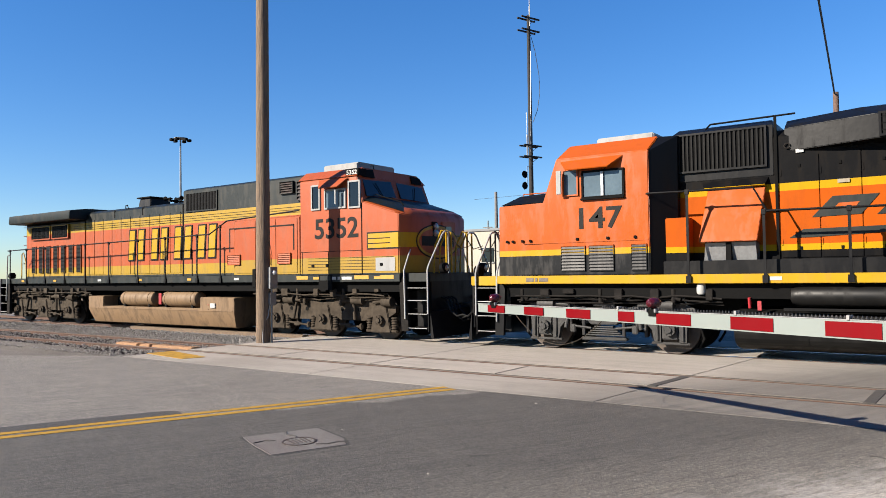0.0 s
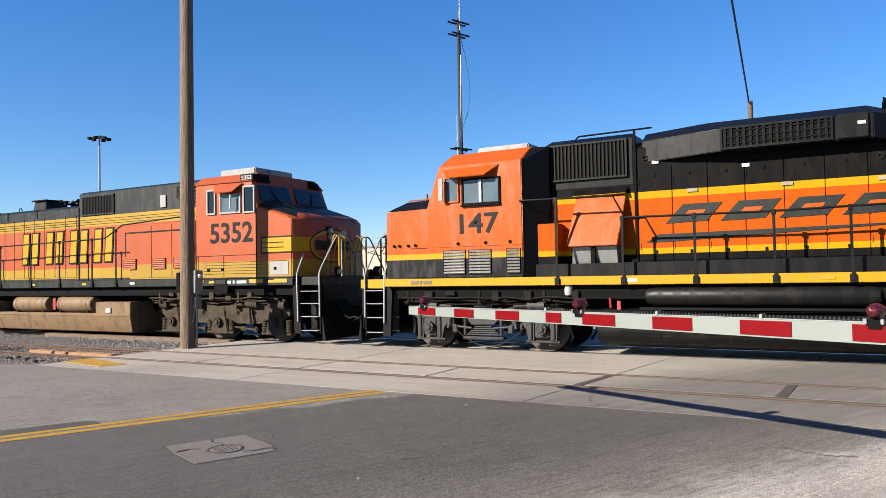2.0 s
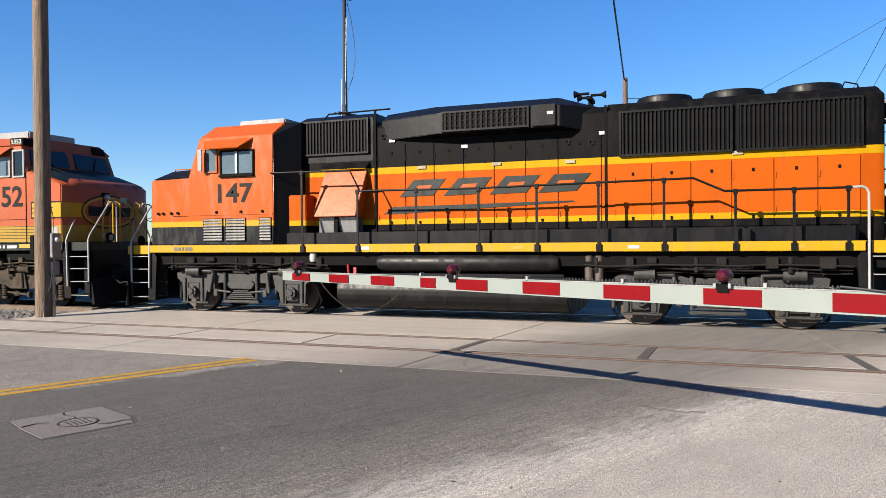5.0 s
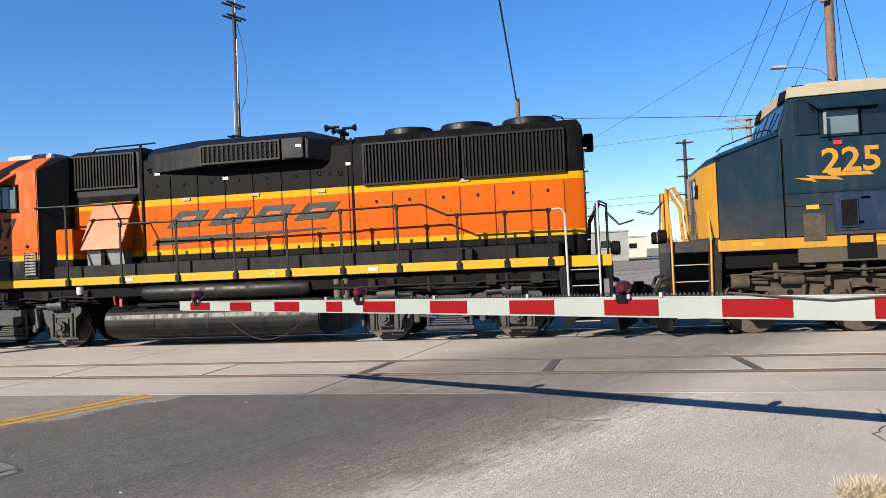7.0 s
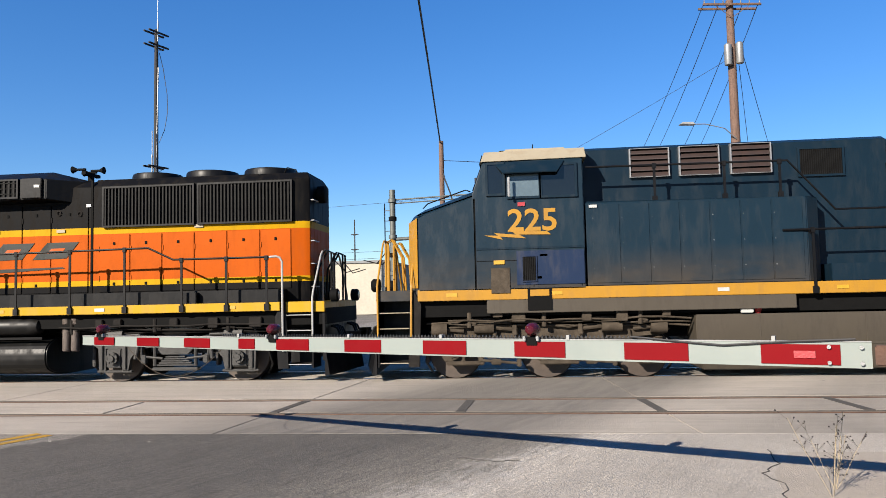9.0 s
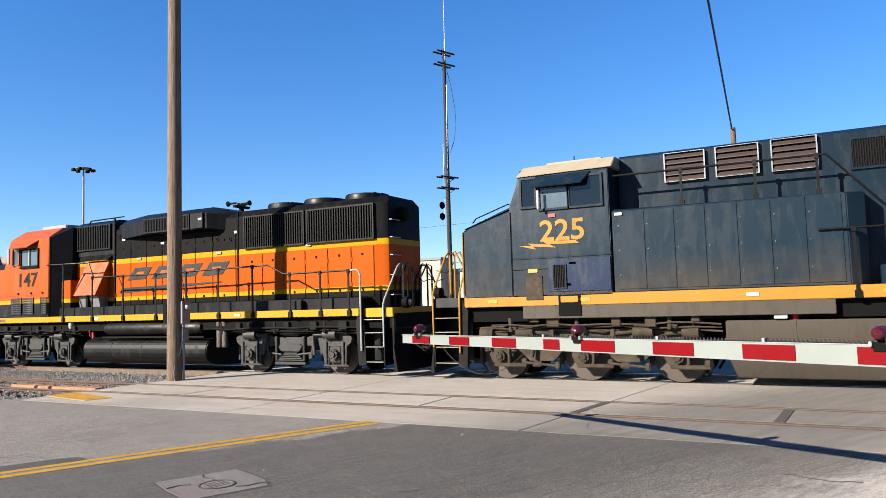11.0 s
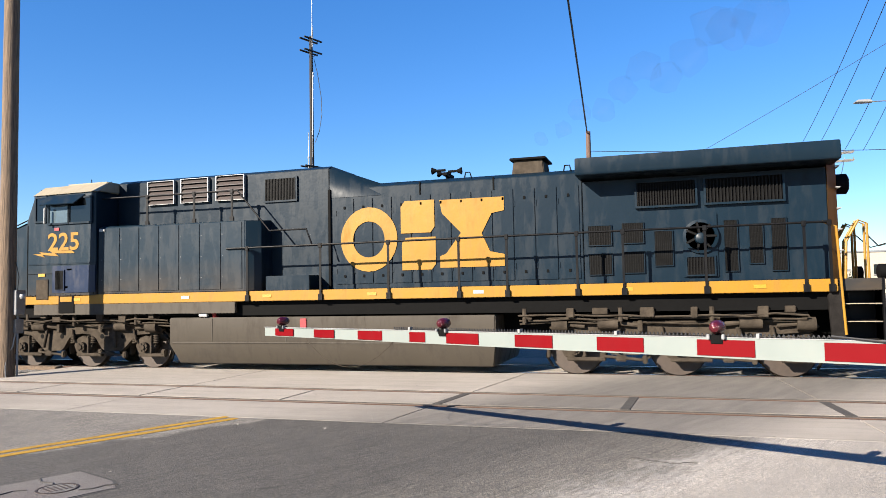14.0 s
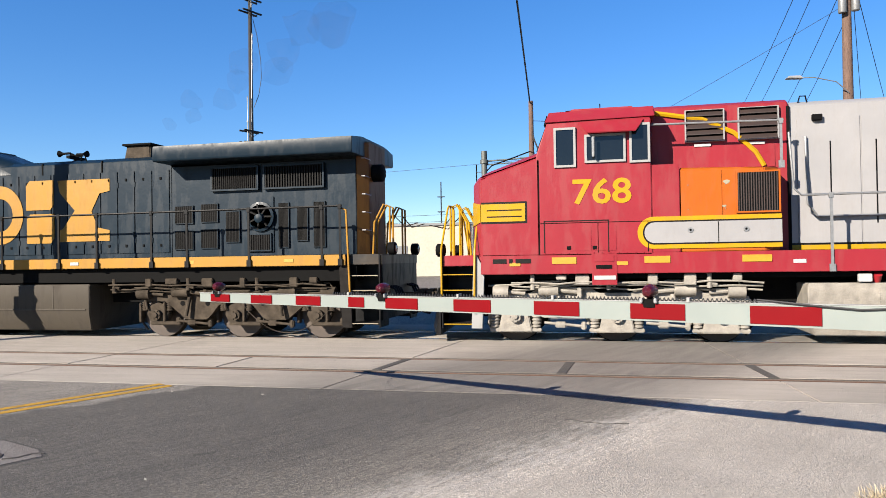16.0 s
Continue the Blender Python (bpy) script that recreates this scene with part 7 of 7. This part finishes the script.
part("cantilever", rod(bmesh.new(), (0.0, 0.0, 5.0), (2.95, 0.0, 5.12), 0.028, 10), M_STEEL_DULL, sig)
part("cantilever", rod(bmesh.new(), (0.0, 0.0, 4.88), (2.6, 0.0, 4.98), 0.022, 10), M_STEEL_DULL, sig)
part("lamp_post", rod(bmesh.new(), (2.86, 0.0, 3.7), (2.86, 0.0, 5.12), 0.035, 8), M_DARK, sig)
part("base_box", box(-0.25, 0.25, -0.2, 0.2, -0.05, 0.5, 0.02), M_STEEL_DULL, sig)
for x in (2.56, 3.18):
    hood2 = part("signal_hood", moved(turned([(0.05, 0.12), (0.26, 0.08), (0.285, 0.0), (0.285, -0.05), (0.26, -0.05), (0.14, 0.0)], 24, "Y"), Matrix.Translation((x, -0.15, 4.42))), M_DARK, sig)
    part("signal_lens", moved(turned([(0.13, -0.01), (0.1, -0.04), (0.02, -0.05)], 18, "Y"), Matrix.Translation((x, -0.16, 4.42))), M_LENS, hood2)
crossarm_pole(-3.45, 60.0, 11.4, 0.22, M_POLE_DARK, (), "dark plain wooden pole behind the crossing", 0, False)

# power pole with street lamp and its wires
pp = crossarm_pole(12.9, 44.0, 18.9, 0.3, M_POLE_RED, ((18.55, 1.75),), "reddish power pole with cross-arm, transformer and street lamp", 8)
part("transformer", moved(turned([(0.2, 0), (0.22, 0.05), (0.22, 1.2), (0.1, 1.3)], 14), Matrix.Translation((-0.35, -0.3, 14.9))), M_GALV, pp)
part("transformer", moved(turned([(0.2, 0), (0.22, 0.05), (0.22, 1.2), (0.1, 1.3)], 14), Matrix.Translation((0.35, -0.3, 15.0))), M_GALV, pp)
part("lamp_arm", tube([(-0.1, -0.3, 10.5), (-0.8, -0.4, 11.1), (-2.0, -0.5, 11.35), (-2.7, -0.5, 11.35)], 0.03, 8), M_GALV, pp)
part("lamp_head", hull([(-3.6, -0.55, 11.25), (-2.6, -0.7, 11.3), (-2.6, -0.3, 11.3), (-3.5, -0.7, 11.35), (-3.5, -0.35, 11.35), (-2.7, -0.5, 11.5), (-3.3, -0.5, 11.5)], 0.02), M_WHITE, pp)
far = crossarm_pole(15.3, 80.0, 14.8, 0.34, M_POLE_GREY, ((14.6, 2.2), (13.8, 2.2)), "pale pole with two long cross-arms", -6)
part("cable_loop", tube([(-1.7, -0.3, 13.8), (-1.6, -0.3, 12.0), (-0.8, -0.3, 11.5), (0.0, -0.3, 11.4), (0.9, -0.3, 12.0), (1.3, -0.3, 13.8)], 0.03, 6), M_WIRE, far)
crossarm_pole(11.1, 100.0, 15.8, 0.3, M_POLE_DARK, ((15.4, 1.1), (13.2, 1.1), (11.0, 1.1), (8.6, 1.1)), "dark pole with four cross-arms", 6)
crossarm_pole(15.2, 110.0, 13.0, 0.3, M_POLE_RED, (), "plain reddish wooden pole far off", 0, False)
crossarm_pole(-47.2, 80.0, 12.0, 0.26, M_POLE_GREY, (), "plain grey pole behind the tracks", 0, False)
crossarm_pole(-54.5, 90.0, 9.2, 0.12, M_POLE_GREY, ((8.2, 0.7), (7.2, 0.7)), "slim pole with short arms", 0, False)
crossarm_pole(-27.4, 118.0, 14.5, 0.13, M_POLE_DARK, ((12.0, 0.6), (9.5, 0.6)), "slim dark far pole", 0, False)
for i, q in enumerate((-1.6, -0.7, 0.7, 1.6)):
    wire("wire", (12.9 + q, 43.8, 18.6), (15.3 + q * 1.9, 80, 14.7), 0.5, 0.022, "power wire between poles")
for q in (0.2, 0.5):
    wire("wire", (13.0 + q, 43.8, 15.5), (34 + q * 20, 120, 9.0), 0.8, 0.02, "power wire between poles")
wire("wire", (12.97, 43.9, 15.5), (-3.4, 60.0, 9.3), 0.15, 0.014, "service cable sloping down from the pole")
wire("wire", (15.3, 80, 14.0), (-60, 95, 13.0), 0.6, 0.02, "thin far overhead wire")
for z in (9.0, 10.0):
    wire("wire", (-70, 100, z - 2), (20, 110, z), 0.8, 0.025, "thin far overhead wire")

# floodlight mast in the yard
fl = thing("floodlight_mast", "slim steel floodlight mast with a ring of lamps", "floodlight", pose(-120.5, 85.3, 0))
part("mast_tube", turned([(0.35, 0), (0.22, 15), (0.15, 28.2)], 10), M_GALV, fl)
part("lamp_ring", turned([(0.2, 28.0), (1.3, 28.2), (1.3, 28.35), (0.2, 28.4)], 12), M_GALV, fl)
for k in range(6):
    c = k * math.tau / 6
    part("floodlight_head", box(1.6 * math.cos(c) - 0.35, 1.6 * math.cos(c) + 0.35, 1.6 * math.sin(c) - 0.3, 1.6 * math.sin(c) + 0.3, 27.7, 28.2, 0.05), M_DARK, fl)


# far buildings
def building(x0, x1, y0, y1, h, mat, label, windows=0, doors_n=0, trim=True):
    b = thing("building", label, "building", pose(x0, y0, 0), "far buildings")
    w, d = x1 - x0, y1 - y0
    part("wall", box(0, w, 0, d, -0.1, h), mat, b, smooth=False)
    part("roof", box(-0.15, w + 0.15, -0.15, d + 0.15, h, h + 0.25), M_WALL_GREY, b, smooth=False)
    for i in range(windows):
        x = w * (i + 0.5) / windows
        win = part("window", box(x - 0.8, x + 0.8, -0.06, 0.05, h * 0.45, h * 0.7), M_GLASS, b, smooth=False)
        part("window_sill", box(x - 0.9, x + 0.9, -0.12, 0.0, h * 0.45 - 0.15, h * 0.45), M_WHITE, win, smooth=False)
    for i in range(doors_n):
        x = w * (i + 0.3) / max(1, doors_n)
        part("door", box(x - 1.6, x + 1.6, -0.06, 0.05, -0.1, h * 0.6), M_WALL_GREY, b, smooth=False)
    return b


building(-62, -13.5, 72, 92, 5.1, M_WALL, "long low cream building behind the tracks", 0, 4)
building(-47, -38, 70, 71.9, 6.4, M_WALL, "cream block in front of the long building", 1)
building(-10, 4, 120, 135, 4.6, M_WALL_GREY, "low grey shed far off", 2)
building(16, 24, 115, 130, 3.4, M_WALL, "small cream building beyond the poles", 3)
building(-2, 9, 160, 175, 4.2, M_WALL, "low pale building far off", 2)
building(26, 90, 130, 150, 6.5, M_WALL, "long pale warehouse far off", 6)
for x, y, w, h in ((-250, 170, 16, 14), (-290, 165, 12, 24), (-228, 168, 14, 9)):
    building(x, x + w, y, y + 15, h, M_WALL_GREY, "grey block on the skyline", 3)


def palm(x, y, h):
    rng = random.Random(int(x * 10))
    p = thing("palm_tree", "far palm with a dusty green crown", "palm tree", pose(x, y, 0), "palms")
    part("trunk", turned([(0.25, 0), (0.18, h * 0.5), (0.2, h)], 10), M_POLE_GREY, p)
    bm = bmesh.new()
    for k in range(26):
        a, up = rng.uniform(0, math.tau), rng.uniform(-0.9, 1.0)
        d = Vector((math.cos(a), math.sin(a), 0))
        pts = [Vector((0, 0, h)) + d * 2.0 * q + Vector((0, 0, up * q * 1.6 - 1.3 * q * q)) for q in (0, 0.3, 0.6, 0.8, 1.0)]
        s2 = Vector((-d.y, d.x, 0))
        for a1, b1, w in zip(pts, pts[1:], (0.16, 0.26, 0.2, 0.1)):
            v = [bm.verts.new(q) for q in (a1 - s2 * w, a1 + s2 * w, b1 + s2 * w * 0.7 - Vector((0, 0, 0.1)), b1 - s2 * w * 0.7 - Vector((0, 0, 0.1)))]
            bm.faces.new(v)
    part("crown", bm, M_LEAF, p)


palm(16.6, 105, 3.6)
palm(18.9, 108, 3.4)


def shrub(x, y, z, size, n, name, label, mat, seed):
    rng = random.Random(seed)
    bm = bmesh.new()
    for k in range(n):
        a, r = rng.uniform(0, math.tau), rng.random() ** 0.5
        c = Vector((x + math.cos(a) * r * size, y + math.sin(a) * r * size * 0.6, z + rng.uniform(0.1, 1.0) * size * (1.1 - 0.5 * r)))
        for _ in range(10):
            q = c + Vector((rng.gauss(0, 0.12), rng.gauss(0, 0.12), rng.gauss(0, 0.12))) * size
            u = Vector((rng.gauss(0, 1), rng.gauss(0, 1), rng.gauss(0, 1))).normalized() * size * 0.07
            v = u.orthogonal().normalized() * size * 0.04
            bm.faces.new([bm.verts.new(q + w) for w in (u, v, -u, -v)])
    return solid(name, bm, mat, label, "shrub")


shrub(20.0, 100, 0.3, 2.6, 60, "shrub", "dusty olive shrubs far beyond the tracks", M_LEAF, 5)
shrub(12.5, 118, 0.3, 3.0, 60, "shrub", "dusty olive shrubs far beyond the tracks", M_LEAF, 6)


def weed(x, y, h, n, seed):
    rng = random.Random(seed)
    w = thing("dry_weed", "dry leafless weed at the pavement's edge", "weed", pose(x, y, -0.02), "dry weeds")
    for k in range(n):
        a = rng.uniform(0, math.tau)
        lean = rng.uniform(0.05, 0.5) * h
        pts = [Vector((0, 0, 0)) + Vector((math.cos(a) * lean * q, math.sin(a) * lean * q, h * rng.uniform(0.85, 1.0) * q)) for q in (0, 0.3, 0.6, 1.0)]
        part("stem", tube(pts, 0.0022, 4), M_STRAW, w)
        bm = bmesh.new()
        for _ in range(9):
            q = rng.uniform(0.3, 1.0)
            i = min(int(q * 3), 2)
            p0 = pts[i].lerp(pts[i + 1], q * 3 - i if q < 1 else 1)
            e = p0 + Vector((rng.uniform(-1, 1), rng.uniform(-1, 1), rng.uniform(0.2, 1))) * 0.09
            tube([p0, e], 0.0015, 3, bm)
            bx(bm, e.x - 0.005, e.x + 0.005, e.y - 0.005, e.y + 0.005, e.z - 0.005, e.z + 0.005)
        part("twig", bm, M_TIE, w, smooth=False)


weed(2.66, 6.5, 0.74, 4, 1)
weed(2.78, 6.75, 0.55, 4, 2)


def straw_tuft(x, y, size, n, seed):
    rng = random.Random(seed)
    bm = bmesh.new()
    for _ in range(n):
        a, r = rng.uniform(0, math.tau), rng.random() ** 0.6 * size
        p0 = Vector((x + r * math.cos(a), y + r * math.sin(a) * 0.6, 0))
        tube([p0, p0 + Vector((rng.gauss(0, 0.06), rng.gauss(0, 0.06), rng.uniform(0.03, 0.13)))], 0.0022, 3, bm)
    solid("dry_grass", bm, M_STRAW, "tuft of dry straw grass on the pavement's edge", "grass", kind="stuff", smooth=False)


straw_tuft(1.75, 5.55, 0.22, 260, 3)
straw_tuft(2.9, 5.6, 0.6, 500, 4)
solid("bare_verge", hull([(x, y, z) for x, y in ((2.25, 6.1), (2.45, 7.3), (2.9, 8.2), (9, 8.4), (9, 4.5), (2.0, 5.2)) for z in (-0.02, 0.003)]), M_APRON, "pale tan worn paving beyond a crack", "ground", kind="structure", smooth=False)
for i, pts in enumerate((((2.75, 8.35), (2.62, 7.7), (2.35, 7.3), (2.4, 6.8), (2.15, 6.2), (1.95, 5.6)), ((-0.6, 7.9), (-0.3, 7.75), (0.1, 7.8)))):
    cr = random.Random(31 + i)
    fine = [(Vector(p).lerp(Vector(q), k / 5)) for p, q in zip(pts, pts[1:]) for k in range(5)]
    part("crack", tube([(p.x + cr.uniform(-0.03, 0.03), p.y + cr.uniform(-0.02, 0.02), 0.001) for p in fine], 0.007, 5), M_PATCH_DARK, road)

# litter pebbles on the road
rng = random.Random(9)
for _ in range(14):
    x, y = rng.uniform(-6, 2.2), rng.uniform(4.2, 9.0)
    r = rng.uniform(0.008, 0.02)
    solid("pebble", hull([(rng.uniform(-r, r) * 1.5, rng.uniform(-r, r), rng.uniform(0, r)) for _ in range(9)]), M_STONE, "small grey pebble lying on the asphalt", "pebble", pose(x, y, -0.003), "pebbles")


# thin dark exhaust drifting back from the dark blue locomotive
def smoke():
    m, nt, b = base("thin exhaust smoke")
    clear = nt.nodes.new("ShaderNodeBsdfTransparent")
    mixer = node(nt, "ShaderNodeMixShader", Fac=0.045)
    dull = node(nt, "ShaderNodeBsdfDiffuse", Color=(0.05, 0.05, 0.06, 1))
    nt.links.new(clear.outputs[0], mixer.inputs[1])
    nt.links.new(dull.outputs[0], mixer.inputs[2])
    nt.links.new(mixer.outputs[0], nt.nodes["Material Output"].inputs[0])
    sm = thing("exhaust_smoke", "thin dark haze of diesel exhaust over the roof", "smoke", pose(24.1, 16.2, 0))
    rg = random.Random(21)
    for k in range(11):
        q = k / 10
        r = 0.16 + 0.34 * q
        c = Vector((0.2 + 4.6 * q, 0.5 * math.sin(k * 2.3), 4.9 + 2.3 * q + 0.3 * math.sin(k * 1.7) * q))
        bm = bmesh.new()
        bmesh.ops.create_icosphere(bm, subdivisions=2, radius=r)
        for v in bm.verts:
            v.co = v.co * (1 + 0.5 * noise.noise(v.co * 3.0 / r * 0.4 + Vector((k * 3.1, 0, 0)))) + c
        part("smoke_puff", bm, m, sm).visible_shadow = False
    return sm


haze = smoke()


# ==== what moves: the train rolls towards -x and its wheels turn ====
def gone(t):
    ts, ds = [g[0] for g in GONE], [g[1] for g in GONE]
    slopes = [(ds[min(i + 1, len(ds) - 1)] - ds[max(i - 1, 0)]) / (ts[min(i + 1, len(ts) - 1)] - ts[max(i - 1, 0)]) for i in range(len(ts))]
    i = min(max(sum(1 for q in ts if q <= t) - 1, 0), len(ts) - 2)
    h = ts[i + 1] - ts[i]
    q = (t - ts[i]) / h
    return (2 * q ** 3 - 3 * q ** 2 + 1) * ds[i] + (q ** 3 - 2 * q ** 2 + q) * h * slopes[i] + (-2 * q ** 3 + 3 * q ** 2) * ds[i + 1] + (q ** 3 - q ** 2) * h * slopes[i + 1]


def motions():
    times = [i * 0.5 for i in range(33)]
    for loco in (old_loco, orange_loco, blue_loco, red_loco):
        x = loco.location.x
        walk(loco, [(t, pose(x - gone(t), 16.15, 0)) for t in times])
    walk(haze, [(t, pose(24.1 - gone(t) * 0.96 - 1.0, 16.2, 0.02 * t)) for t in times])
    steps = [i / 7.5 for i in range(121)]
    for axle, x in TURNING:
        walk(axle, [(t, pose(x, 0, WHEEL_R, 0, -math.degrees(gone(t) / WHEEL_R), 0)) for t in steps])


motions()
